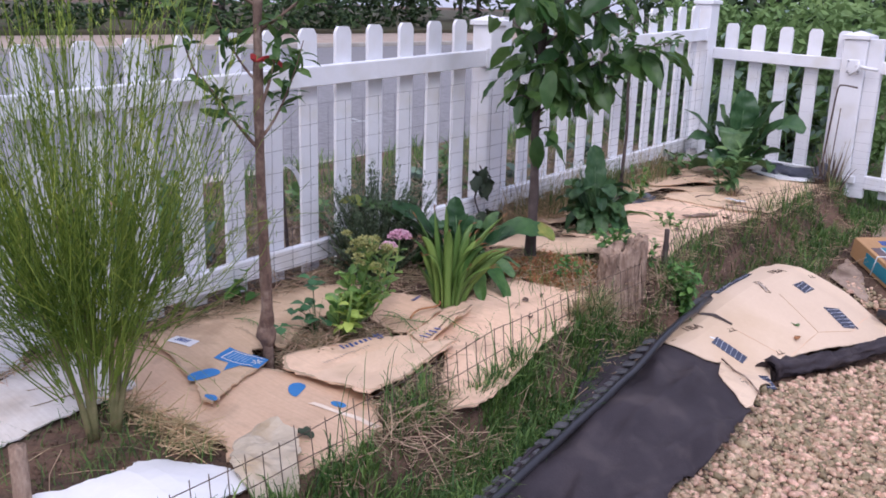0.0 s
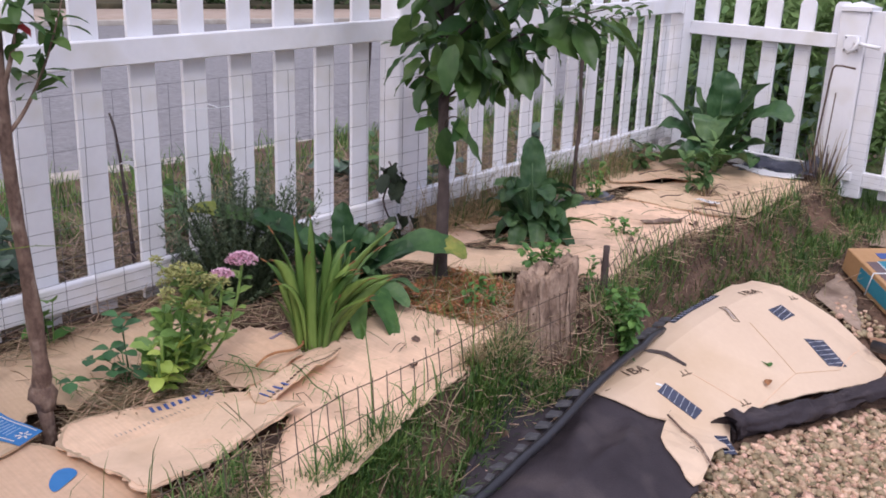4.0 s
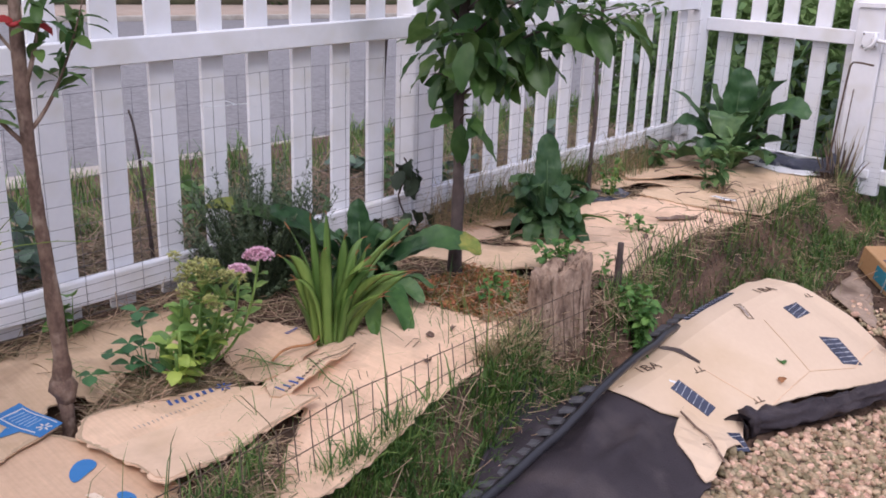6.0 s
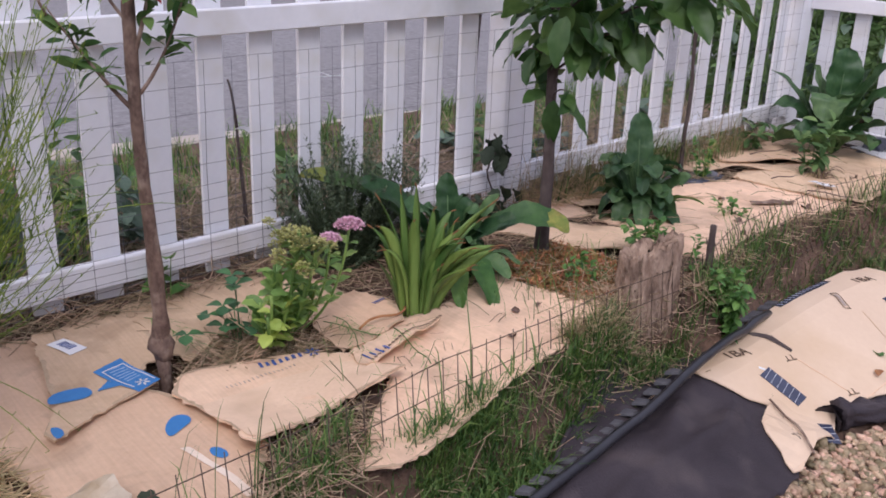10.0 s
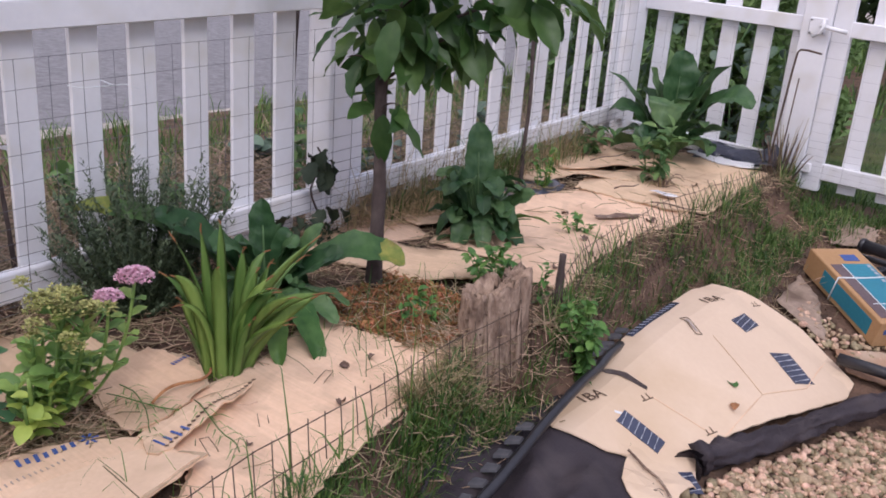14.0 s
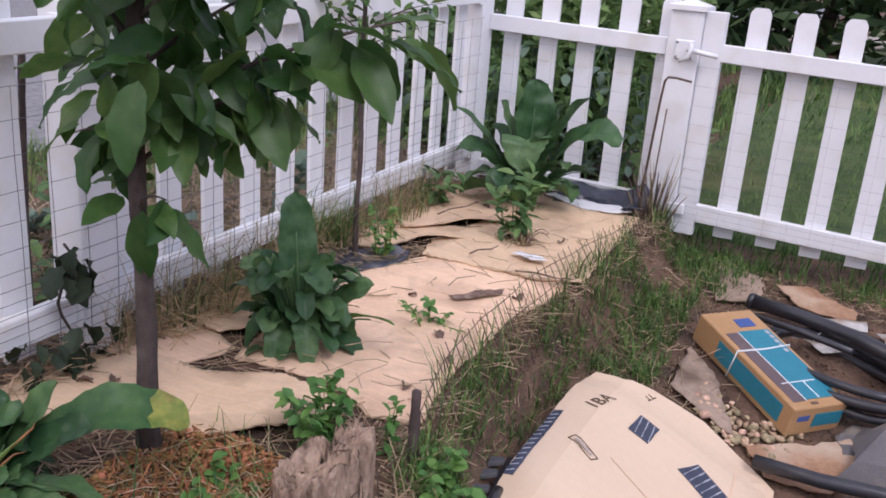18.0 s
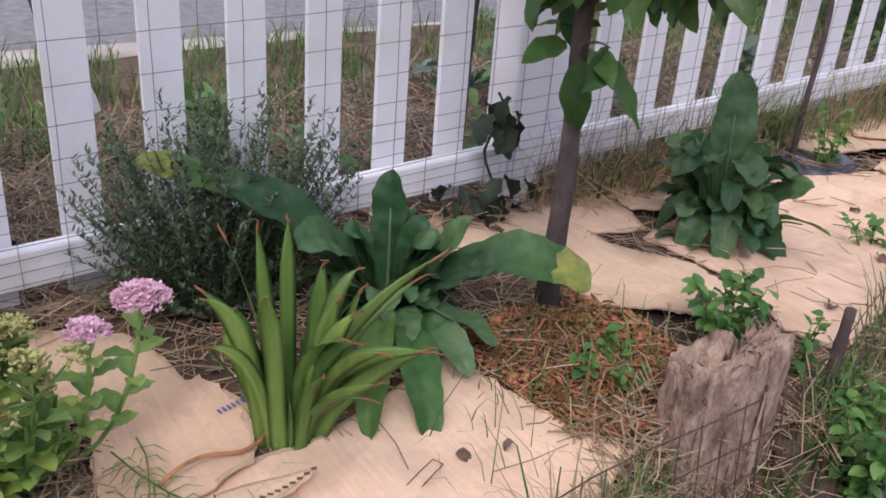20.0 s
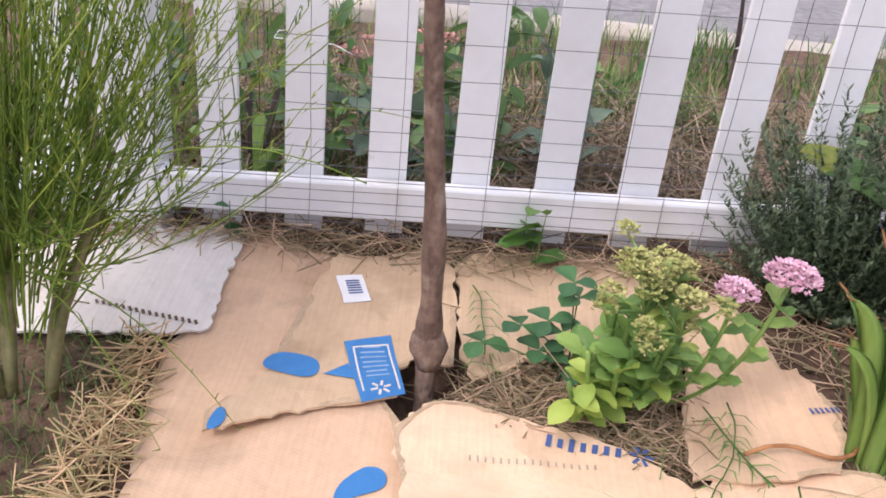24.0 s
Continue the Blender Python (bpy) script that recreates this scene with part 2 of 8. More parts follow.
    "pink": mat("pink_flower", (0.64, 0.36, 0.47), (0.80, 0.55, 0.63), 30, 0.7, 0, vary=-0.25, through_light=0.2),
    "coral": mat("coral_flower", (0.42, 0.20, 0.17), (0.56, 0.33, 0.28), 30, 0.7, 0, vary=-0.25),
    "seed": mat("olive_seed_head", (0.26, 0.28, 0.085), (0.46, 0.44, 0.17), 30, 0.8, 0, vary=-0.3),
    "dark_leaf": mat("wilted_vine_leaf", (0.02, 0.035, 0.02), (0.05, 0.07, 0.04), 12, 0.6, 0.5, vary=0.3),
    "hedge": mat("hedge_leaf", (0.018, 0.04, 0.014), (0.05, 0.09, 0.03), 1.5, 0.7, 0, vary=-0.5),
    "pebble": mat("river_pebble", (0.19, 0.115, 0.065), (0.62, 0.475, 0.315), 22, 0.6, 0.2, 120, vary=-0.55),
    "gravel_bed": mat("gravel_bed", (0.07, 0.048, 0.035), (0.18, 0.125, 0.09), 40, 0.95, 0.9, 150, depth=0.03),
    "ribbon": mat("red_ribbon", (0.42, 0.04, 0.05), (0.55, 0.07, 0.07), 20, 0.5, 0.1, through_light=0.2),
    "steel": mat("dull_steel", (0.20, 0.20, 0.21), (0.34, 0.34, 0.35), 30, 0.45, 0.2, metal=0.8),
    "box_card": mat("box_cardboard", (0.36, 0.205, 0.095), (0.46, 0.28, 0.14), 3, 0.7, 0.08),
    "box_teal": mat("teal_print", (0.02, 0.17, 0.24), (0.03, 0.22, 0.30), 6, 0.5, 0.03),
    "box_brown": mat("brown_print", (0.10, 0.07, 0.08), (0.15, 0.11, 0.11), 6, 0.5, 0.03),
    "strap": mat("white_strap", (0.66, 0.70, 0.72), (0.76, 0.80, 0.82), 20, 0.4, 0),
}




def rib_cardboard(m, pitch=0.0075):
    """Faint ribs, fibres and water marks of corrugated board, added to a cardboard material."""
    n, l = m.node_tree.nodes, m.node_tree.links
    p = n["Principled BSDF"]
    tc, wave, fib, blot = n.new("ShaderNodeTexCoord"), n.new("ShaderNodeTexWave"), n.new("ShaderNodeTexNoise"), n.new("ShaderNodeTexNoise")
    mp = n.new("ShaderNodeMapping")
    mp.inputs["Rotation"].default_value = (0, 0, 0.35)
    l.new(tc.outputs["Object"], mp.inputs[0])
    wave.inputs["Scale"].default_value, wave.inputs["Distortion"].default_value, wave.inputs["Detail"].default_value = 0.314 / pitch, 2.5, 2
    l.new(mp.outputs[0], wave.inputs["Vector"])
    fm = n.new("ShaderNodeMapping")
    fm.inputs["Scale"].default_value, fm.inputs["Rotation"].default_value = (3, 60, 3), (0, 0, 0.35)
    l.new(tc.outputs["Object"], fm.inputs[0])
    l.new(fm.outputs[0], fib.inputs["Vector"])
    fib.inputs["Scale"].default_value, fib.inputs["Detail"].default_value = 2.0, 4
    blot.inputs["Scale"].default_value, blot.inputs["Detail"].default_value, blot.inputs["Distortion"].default_value = 5.5, 8, 0.8
    l.new(tc.outputs["Object"], blot.inputs["Vector"])
    br = n.new("ShaderNodeMapRange")                # water marks with a soft rim
    br.inputs[1].default_value, br.inputs[2].default_value, br.inputs[3].default_value, br.inputs[4].default_value = 0.54, 0.62, 1.0, 0.87
    l.new(blot.outputs["Fac"], br.inputs[0])
    fr = n.new("ShaderNodeMapRange")
    fr.inputs[1].default_value, fr.inputs[2].default_value, fr.inputs[3].default_value, fr.inputs[4].default_value = 0.3, 0.7, 0.95, 1.06
    l.new(fib.outputs["Fac"], fr.inputs[0])
    wr = n.new("ShaderNodeMapRange")
    wr.inputs[3].default_value, wr.inputs[4].default_value = 0.992, 1.004
    l.new(wave.outputs["Fac"], wr.inputs[0])
    k1, k2, hs = n.new("ShaderNodeMath"), n.new("ShaderNodeMath"), n.new("ShaderNodeHueSaturation")
    k1.operation = k2.operation = "MULTIPLY"
    l.new(br.outputs[0], k1.inputs[0])
    l.new(fr.outputs[0], k1.inputs[1])
    l.new(k1.outputs[0], k2.inputs[0])
    l.new(wr.outputs[0], k2.inputs[1])
    old = p.inputs["Base Color"].links[0].from_socket
    l.new(old, hs.inputs["Color"])
    l.new(k2.outputs[0], hs.inputs["Value"])
    l.new(hs.outputs[0], p.inputs["Base Color"])
    bn = n.new("ShaderNodeBump")
    bn.inputs["Strength"].default_value, bn.inputs["Distance"].default_value = 0.05, 0.003
    l.new(wave.outputs["Fac"], bn.inputs["Height"])
    if p.inputs["Normal"].links:
        l.new(p.inputs["Normal"].links[0].from_socket, bn.inputs["Normal"])
    l.new(bn.outputs[0], p.inputs["Normal"])


rib_cardboard(M["card"])
rib_cardboard(M["card_kraft"])
rib_cardboard(M["card_white"])
rib_cardboard(M["card_mud"])


# ---------------------------------------------------------------- geometry helpers
class Geo:
    """Gathers vertices and faces of one mesh."""

    def __init__(self):
        self.v, self.f = [], []

    def add(self, verts, faces):
        o = len(self.v)
        self.v += [tuple(p) for p in verts]
        self.f += [tuple(i + o for i in q) for q in faces]
        return self

    def box(self, c, s, m=None):
        hx, hy, hz = s[0] / 2, s[1] / 2, s[2] / 2
        vs = [Vector((x, y, z)) for z in (-hz, hz) for x, y in ((-hx, -hy), (hx, -hy), (hx, hy), (-hx, hy))]
        vs = [(m @ p if m else p) + Vector(c) for p in vs]
        return self.add(vs, [(3, 2, 1, 0), (4, 5, 6, 7), (0, 1, 5, 4), (1, 2, 6, 5), (2, 3, 7, 6), (3, 0, 4, 7)])

    def tube(self, pts, radii, sides=6, cap=True):
        pts = [Vector(p) for p in pts]
        if not hasattr(radii, "__len__"):
            radii = [radii] * len(pts)
        rings, side = [], None
        for i, p in enumerate(pts):
            d = (pts[min(i + 1, len(pts) - 1)] - pts[max(i - 1, 0)]).normalized()
            if side is None:
                side = d.orthogonal().normalized()
            else:
                side = (side - d * side.dot(d))
                side = side.normalized() if side.length > 1e-6 else d.orthogonal().normalized()
            o = d.cross(side)
            rings += [p + (side * math.cos(a) + o * math.sin(a)) * radii[i] for a in (2 * math.pi * k / sides for k in range(sides))]
        fs = [(i * sides + k, i * sides + (k + 1) % sides, (i + 1) * sides + (k + 1) % sides, (i + 1) * sides + k)
              for i in range(len(pts) - 1) for k in range(sides)]
        if cap:
            fs += [tuple(range(sides))[::-1], tuple((len(pts) - 1) * sides + k for k in range(sides))]
        return self.add(rings, fs)

    def ribbon(self, pts, side, widths):
        """A strip along pts, side: its sideways vector."""
        s = Vector(side).normalized()
        vs = []
        for p, w in zip(pts, widths):
            vs += [Vector(p) - s * w / 2, Vector(p) + s * w / 2]
        return self.add(vs, [(2 * i, 2 * i + 1, 2 * i + 3, 2 * i + 2) for i in range(len(pts) - 1)])

    def mesh(self, name, material, smooth=True):
        me = bpy.data.meshes.new(name)
        me.from_pydata(self.v, [], self.f)
        me.materials.append(material)
        if smooth:
            me.shade_smooth()
        me.update()
        return me


def part(name, g, material, parent=None, label="", m=None, smooth=True):
    me = g.mesh(name, material, smooth) if isinstance(g, Geo) else g
    ob = new(name, me)
    if parent:
        ob.parent = parent
    if m:
        ob.matrix_basis = m
    if label:
        ob["label"] = label
    return ob


def thing(name, label, category, at=(0, 0, 0), group="", kind="", turn=0):
    ob = new(name)
    ob.empty_display_size = 0.05
    ob.matrix_basis = pose(*at, 0, 0, turn)
    return tagged(ob, label, category, group, kind)


def bevelled_box(s, r=0.004, c=(0, 0, 0), seg=1):
    bm = bmesh.new()
    bmesh.ops.create_cube(bm, size=1)
    bmesh.ops.scale(bm, vec=s, verts=bm.verts)
    bmesh.ops.bevel(bm, geom=bm.edges[:], offset=r, segments=seg, affect="EDGES")
    bmesh.ops.translate(bm, vec=c, verts=bm.verts)
    g = Geo()
    bm.verts.index_update()
    g.add([v.co.copy() for v in bm.verts], [[v.index for v in f.verts] for f in bm.faces])
    bm.free()
    return g


def leaf_geo(length, width, droop=0.5, fold=0.25, wave=0.0, n=7, peak=0.45, tip=1.0, rng=random, stalk=0.0):
    """A leaf from the origin along +y, its face up (+z), bending down by droop radians over its length."""
    g, p, d = Geo(), Vector((0, 0, 0)), 0.0
    step, vs = length / n, []
    ph = rng.uniform(0, 6)
    for i in range(n + 1):
        t = i / n
        if t < stalk:
            w = 0.012 * (width / 0.1)
        else:
            u = (t - stalk) / (1 - stalk)
            w = width / 2 * (math.sin(math.pi * u ** (math.log(0.5) / math.log(peak))) ** 0.8 if 0 < u < 1 else 0.03)
        a = -droop * t
        up = Vector((0, -math.sin(a), math.cos(a)))
        ripple = wave * width * math.sin(t * 17 + ph)
        vs += [p + Vector((-w, 0, 0)) + up * (fold * w + ripple), p + Vector((-w * 0.5, 0, 0)) + up * (fold * w * 0.35), p,
               p + Vector((w * 0.5, 0, 0)) + up * (fold * w * 0.35), p + Vector((w, 0, 0)) + up * (fold * w - ripple)]
        p = p + Vector((0, math.cos(a), math.sin(a))) * step
    return g.add(vs, [(5 * i + k, 5 * i + k + 1, 5 * i + k + 6, 5 * i + k + 5) for i in range(n) for k in range(4)])


def aim(at, yaw, pitch, roll=0, s=1.0):
    """The pose of a leaf that starts at a place: yaw from +y, pitch upward."""
    return Matrix.Translation(at) @ Euler((radians(pitch), radians(roll), radians(yaw))).to_matrix().to_4x4() @ Matrix.Scale(s, 4)


def noise2(x, y, s=1.0, k=0.0):
    return noise.noise((x * s + k, y * s - k, k * 1.7))


def along(pts, step):
    out = []
    for i in range(len(pts) - 1):
        p0, p1, p2, p3 = (Vector(pts[max(0, min(len(pts) - 1, i + k))]) for k in (-1, 0, 1, 2))
        n = max(1, int((p2 - p1).length / step))
        for k in range(n):
            t = k / n
            out.append(0.5 * ((2 * p1) + (p2 - p0) * t + (2 * p0 - 5 * p1 + 4 * p2 - p3) * t * t + (3 * p1 - p0 - 3 * p2 + p3) * t ** 3))
    return out + [Vector(pts[-1])]


# ---------------------------------------------------------------- the lie of the land
def smooth_step(t):
    t = min(max(t, 0), 1)
    return t * t * (3 - 2 * t)


def bed_z(x, y):
    return 0.03 * (y - 2)


def edge_x(y):
    """The line of the bed's low wire border."""
    pts = ((-4, -1.2), (1.0, -1.27), (1.9, -1.31), (2.4, -1.36), (3.1, -1.40), (3.7, -1.38), (4.2, -1.53), (4.8, -1.56), (5.5, -1.49), (6.3, -1.50), (9, -1.5))
    for (y0, x0), (y1, x1) in zip(pts, pts[1:]):
        if y <= y1:
            return x0 + (x1 - x0) * (max(y, y0) - y0) / (y1 - y0)
    return -1.5


def yard_z(x, y):
    s, w = smooth_step((y - 4.3) / 2.1), min(max((x + 1.35) / 0.75, 0), 1)
    return -0.18 - 0.2 * w + s * (0.13 + 0.18 * w)


def land_z(x, y):
    if x < -4.9:
        return -0.3
    if x < -2.6:
        return max(-0.02, min(0.1, bed_z(x, y))) - 0.05 * smooth_step((-2.6 - x) / 2.0) - 0.12 * smooth_step((-4.75 - x) / 0.1)
    if y > 6.4:
        return -0.05 - 0.11 * smooth_step((y - 6.72) / 0.1)
    b, k = bed_z(x, y), edge_x(y) - 0.13 * math.exp(-((y - 3.40) / 0.17) ** 2)      # the bank bends in before the stump
    return b + (yard_z(x, y) - b) * smooth_step((x - k - 0.02) / 0.13)


def pits(x, y):
    """Bare hollows left round the first tree and under the sedum."""
    return -0.085 * math.exp(-((x + 2.0) ** 2 + (y - 1.98) ** 2) / 0.011) - 0.05 * math.exp(-((x + 2.05) ** 2 + (y - 2.33) ** 2) / 0.03)


def lumps(x, y):
    sag = 0.036 * smooth_step((x + 2.3) / 0.3) * smooth_step((y - 1.2) / 0.3) * smooth_step((2.85 - y) / 0.3)
    return 0.018 * noise2(x, y, 2.6, 3.1) + 0.006 * noise2(x, y, 9, 8.2) - sag


def build_ground():
    def axis(lo, hi, step, far):
        a = list(np.arange(lo, hi + 1e-6, step))
        grow, out = step, []
        while a[-1] < far:
            grow *= 1.5
            a.append(a[-1] + grow)
        grow = step
        while a[0] > -far:
            grow *= 1.5
            a.insert(0, a[0] - grow)
        return a
    xs, ys = axis(-5.2, 1.2, 0.06, 320), axis(0.2, 7.6, 0.06, 320)
    g = Geo()
    g.v = [(x, y, land_z(x, y) + (lumps(x, y) + pits(x, y) if -5 < x < 1.2 and 0 < y < 8 else 0) - (0.12 if abs(x) > 8 or abs(y) > 12 else 0)) for y in ys for x in xs]
    w = len(xs)
    g.f = [(j * w + i, j * w + i + 1, (j + 1) * w + i + 1, (j + 1) * w + i) for j in range(len(ys) - 1) for i in range(w - 1)]
    ob = part("ground", g, M["soil"])
    tagged(ob, "brown mulched soil of a garden bed and yard", "ground", kind="structure")


build_ground()


def slab(name, label, category, x0, x1, y0, y1, top, thick, material):
    g = bevelled_box((x1 - x0, y1 - y0, thick), min(0.015, thick / 3))
    ob = part(name, g, material, m=pose((x0 + x1) / 2, (y0 + y1) / 2, top - thick / 2))
    return tagged(ob, label, category, kind="structure")


slab("road", "grey asphalt street with a worn pale surface", "road", -20.0, -5.0, -60, 90, -0.10, 0.08, M["asphalt"])
for k in range(-4, 12):
    slab("kerb", "pale concrete kerb beside the street", "kerb", -4.99, -4.74, k * 2.4, k * 2.4 + 2.385, 0.0 - 0.012, 0.25, M["concrete"])
slab("kerb", "long far kerb of pale concrete", "kerb", -20.3, -20.0, -60, 90, 0.02, 0.25, M["concrete"])
slab("pavement", "brown earth walkway beyond the street", "pavement", -26.5, -20.3, -60, 90, 0.0, 0.08, M["walkway"])
slab("ground", "dark leaf litter under the far hedge", "ground", -120, -26.5, -100, 160, 0.15, 0.2, M["litter"])
slab("lawn", "green lawn behind the gate", "lawn", -1.9, 40, 6.75, 60, -0.055, 0.05, M["lawn"])
slab("driveway", "pale concrete drive beyond the garden", "driveway", -19, 6, 26, 32, 0.02, 0.06, M["concrete"])


# ---------------------------------------------------------------- the picket fence
FX, GY, SL = -2.53, 6.33, 0.043          # fence line, gate line, slope of the rails along the street side


def rail_low(y):
    return 0.185 + SL * (y - 2.25)        # top of the low rail


def picket_geo(h):
    """A picket with clipped, rounded shoulders; from its foot upward, 89 mm wide along y."""
    w, t, g = 0.0445, 0.0085, Geo()
    prof = [(-w, 0), (w, 0), (w, h - 0.030), (w * 0.94, h - 0.019), (w * 0.68, h - 0.003), (w * 0.58, h), (-w * 0.58, h), (-w * 0.68, h - 0.003), (-w * 0.94, h - 0.019), (-w, h - 0.030)]
    n = len(prof)
    vs = [(-t, y, z) for y, z in prof] + [(t, y, z) for y, z in prof]
    g.add(vs, [tuple(range(n))[::-1], tuple(range(n, 2 * n))] + [(i, (i + 1) % n, n + (i + 1) % n, n + i) for i in range(n)])
    return g


PICKET = picket_geo(1.045).mesh("picket", M["vinyl"], smooth=False)
PITCH = 0.194


def street_panel(y0, y1, first, label):
    """A fence panel along y: rails on the garden side, pickets behind them."""
    p = thing("picket_fence_panel", label, "picket fence", (FX, y0, 0), "fence panels")
    ln = y1 - y0
    for name, top, h in (("top_rail", 0.937 - 0.185, 0.083), ("bottom_rail", 0.0, 0.088)):
        g = bevelled_box((0.042, math.hypot(ln, SL * ln), h), 0.004)
        part(name, g, M["vinyl"], p, m=pose(0.032, ln / 2, rail_low(y0) + SL * ln / 2 + top - h / 2, math.degrees(math.atan(SL))), smooth=False)
    for top, h in ((0.937 - 0.185, 0.083), (0.0, 0.088)):         # sockets that hold the rails at the posts
        for y in (0.012, ln - 0.012):
            part("rail_bracket", bevelled_box((0.052, 0.024, h + 0.014), 0.003), M["vinyl"], p, m=pose(0.031, y, rail_low(y0 + y) + top - h / 2), smooth=False)
    y = first
    while y < y1 - 0.06:
        part("picket", PICKET, M["vinyl"], p, m=pose(-0.002, y - y0, rail_low(y) - 0.142, random.uniform(-0.35, 0.35), random.uniform(-0.3, 0.3), random.uniform(-1, 1)))
        y += PITCH


street_panel(1.32, 3.755, 1.452, "white vinyl picket fence panel beside the garden bed")
street_panel(3.88, 6.19, 3.955, "white vinyl picket fence panel with mud splashes low down")
street_panel(-1.2, 1.195, -1.05, "white vinyl picket fence panel behind the broom bush")


def fence_post(x, y, z, top, label, s=0.125):
    p = thing("fence_post", label, "fence post", (x, y, z), "fence posts")
    part("post", bevelled_box((s, s, top - z), 0.005, (0, 0, (top - z) / 2)), M["vinyl"], p, smooth=False)
    g, e = Geo(), s / 2 + 0.012
    h = top - z
    vs = [(-e, -e, h), (e, -e, h), (e, e, h), (-e, e, h), (-e, -e, h + 0.022), (e, -e, h + 0.022), (e, e, h + 0.022), (-e, e, h + 0.022), (0, 0, h + 0.052)]
    g.add(vs, [(3, 2, 1, 0), (0, 1, 5, 4), (1, 2, 6, 5), (2, 3, 7, 6), (3, 0, 4, 7), (4, 5, 8), (5, 6, 8), (6, 7, 8), (7, 4, 8)])
    part("cap", g, M["vinyl"], p, "flat pyramid cap", smooth=False)
    return p


fence_post(FX, 3.818, -0.05, 1.12, "white vinyl fence post beside the tree")
fence_post(FX, 6.255, 0.0, 1.27, "white vinyl corner fence post with a pyramid cap")
fence_post(FX, 1.258, -0.05, 1.02, "white vinyl fence post behind the broom bush")
fence_post(-1.498, GY, -0.06, 1.075, "white vinyl gate post with a flat pyramid cap", 0.149)

GS = -0.030                                # slope of the gate side's rails along x


def gate_low(x):
    return 0.208 + GS * (x + 1.24)


def side_panel(name, label, category, x0, x1, first, count, group):
    p = thing(name, label, category, (x0, GY, 0), group)
    ln = x1 - x0
    for rname, top, h in (("top_rail", 0.732, 0.078), ("bottom_rail", 0.0, 0.085)):
        g = bevelled_box((ln, 0.042, h), 0.004)
        part(rname, g, M["vinyl"], p, m=pose(ln / 2, -0.032, gate_low(x0 + ln / 2) + top - h / 2, 0, math.degrees(-math.atan(GS))), smooth=False)
    for k in range(count):
        x = first + k * PITCH
        part("picket", PICKET, M["vinyl"], p, m=pose(x - x0, 0.0, gate_low(x) - 0.142, 0, random.uniform(-0.3, 0.3), 90))
    return p


side_panel("picket_fence_panel", "short white vinyl picket fence panel beside the gate", "picket fence", -2.467, -1.573, -2.36, 5, "fence panels")
gate = side_panel("garden_gate", "closed white vinyl picket gate with a latch", "gate", -1.425, 0.35, -1.197, 8, "")
part("stile", bevelled_box((0.095, 0.05, 1.02), 0.004), M["vinyl"], gate, m=pose(0.05, -0.03, 0.57), smooth=False)
part("stile", bevelled_box((0.095, 0.05, 1.02), 0.004), M["vinyl"], gate, m=pose(1.72, -0.03, 0.52), smooth=False)
latch = part("latch", bevelled_box((0.085, 0.012, 0.085), 0.004), M["vinyl"], gate, "white metal gate latch", m=pose(-0.065, -0.078, 0.905), smooth=False)
part("latch_bar", Geo().tube([(0.02, -0.022, 0.005), (0.08, -0.026, -0.004), (0.155, -0.022, -0.014)], 0.011, 8), M["vinyl"], latch)
part("latch_catch", Geo().tube([(0.03, -0.01, 0.03), (0.042, -0.036, 0.012), (0.03, -0.036, -0.028), (-0.01, -0.02, -0.05)], 0.009, 8), M["vinyl"], latch)
for x, z in ((-0.032, 0.032), (0.032, 0.032), (-0.032, -0.032), (0.032, -0.032)):
    part("bolt", Geo().tube([(x, -0.004, z), (x, -0.011, z)], 0.005, 8), M["steel"], latch)
part("drop_hinge", bevelled_box((0.09, 0.02, 0.05), 0.004), M["vinyl"], gate, m=pose(0.0, -0.07, 0.18), smooth=False)
fence_post(0.42, GY, -0.12, 1.03, "white vinyl post at the gate's hinge side", 0.135)


def wire_fence(name, label, y0, y1, x, lean, step, heights, base, r, sag=0.004):
    """A welded wire sheet along y: level wires at the given heights and upright wires."""
    p = thing(name, label, "wire mesh", (0, y0, 0))
    n = max(4, int((y1 - y0) / 0.12))
    for h in heights:
        pts = []
        for i in range(n + 1):
            y = y0 + (y1 - y0) * i / n
            pts.append((x(y) + lean(y) * h + sag * noise2(y, h * 9, 3), y - y0, base(y) + h + sag * noise2(y, h * 5, 4, 2)))
        part("wire", Geo().tube(pts, r, 4), M["wire"] if r < 0.0012 else M["rust"], p)
    y = y0 + 0.02
    while y < y1:
        top = heights[-1] + (random.uniform(0.0, 0.03) if r > 0.0012 else 0.0)
        pts = [(x(y) + lean(y) * h + 0.003 * noise2(y, h * 7, 5), y - y0 + 0.006 * noise2(y, h * 3, 3, 5), base(y) + h) for h in np.linspace(0, top, 5)]
        part("wire", Geo().tube(pts, r, 4), M["wire"] if r < 0.0012 else M["rust"], p)
        y += step
    return p


RABBIT = [0, 0.025, 0.05, 0.078, 0.105, 0.135, 0.17, 0.21, 0.255, 0.31, 0.38, 0.46, 0.55, 0.64, 0.72]
wire_fence("wire_mesh", "thin grey rabbit wire tied along the picket fence", 1.35, 3.75, lambda y: FX + 0.062, lambda y: 0.0, 0.1, RABBIT, lambda y: rail_low(y) - 0.12, 0.0009)
wire_fence("wire_mesh", "thin grey rabbit wire tied along the picket fence", 3.75, 6.2, lambda y: FX + 0.068, lambda y: 0.0, 0.1, RABBIT, lambda y: rail_low(y) - 0.12, 0.0009)
gw = wire_fence("wire_mesh", "thin grey wire stapled to the garden gate", 0, 2.7, lambda y: 0.0, lambda y: 0.0, 0.1, RABBIT, lambda y: 0.12 - 0.03 * (y - 0.9), 0.0005)
gw.matrix_basis = pose(-2.44, GY - 0.062, 0, 0, 0, -90)


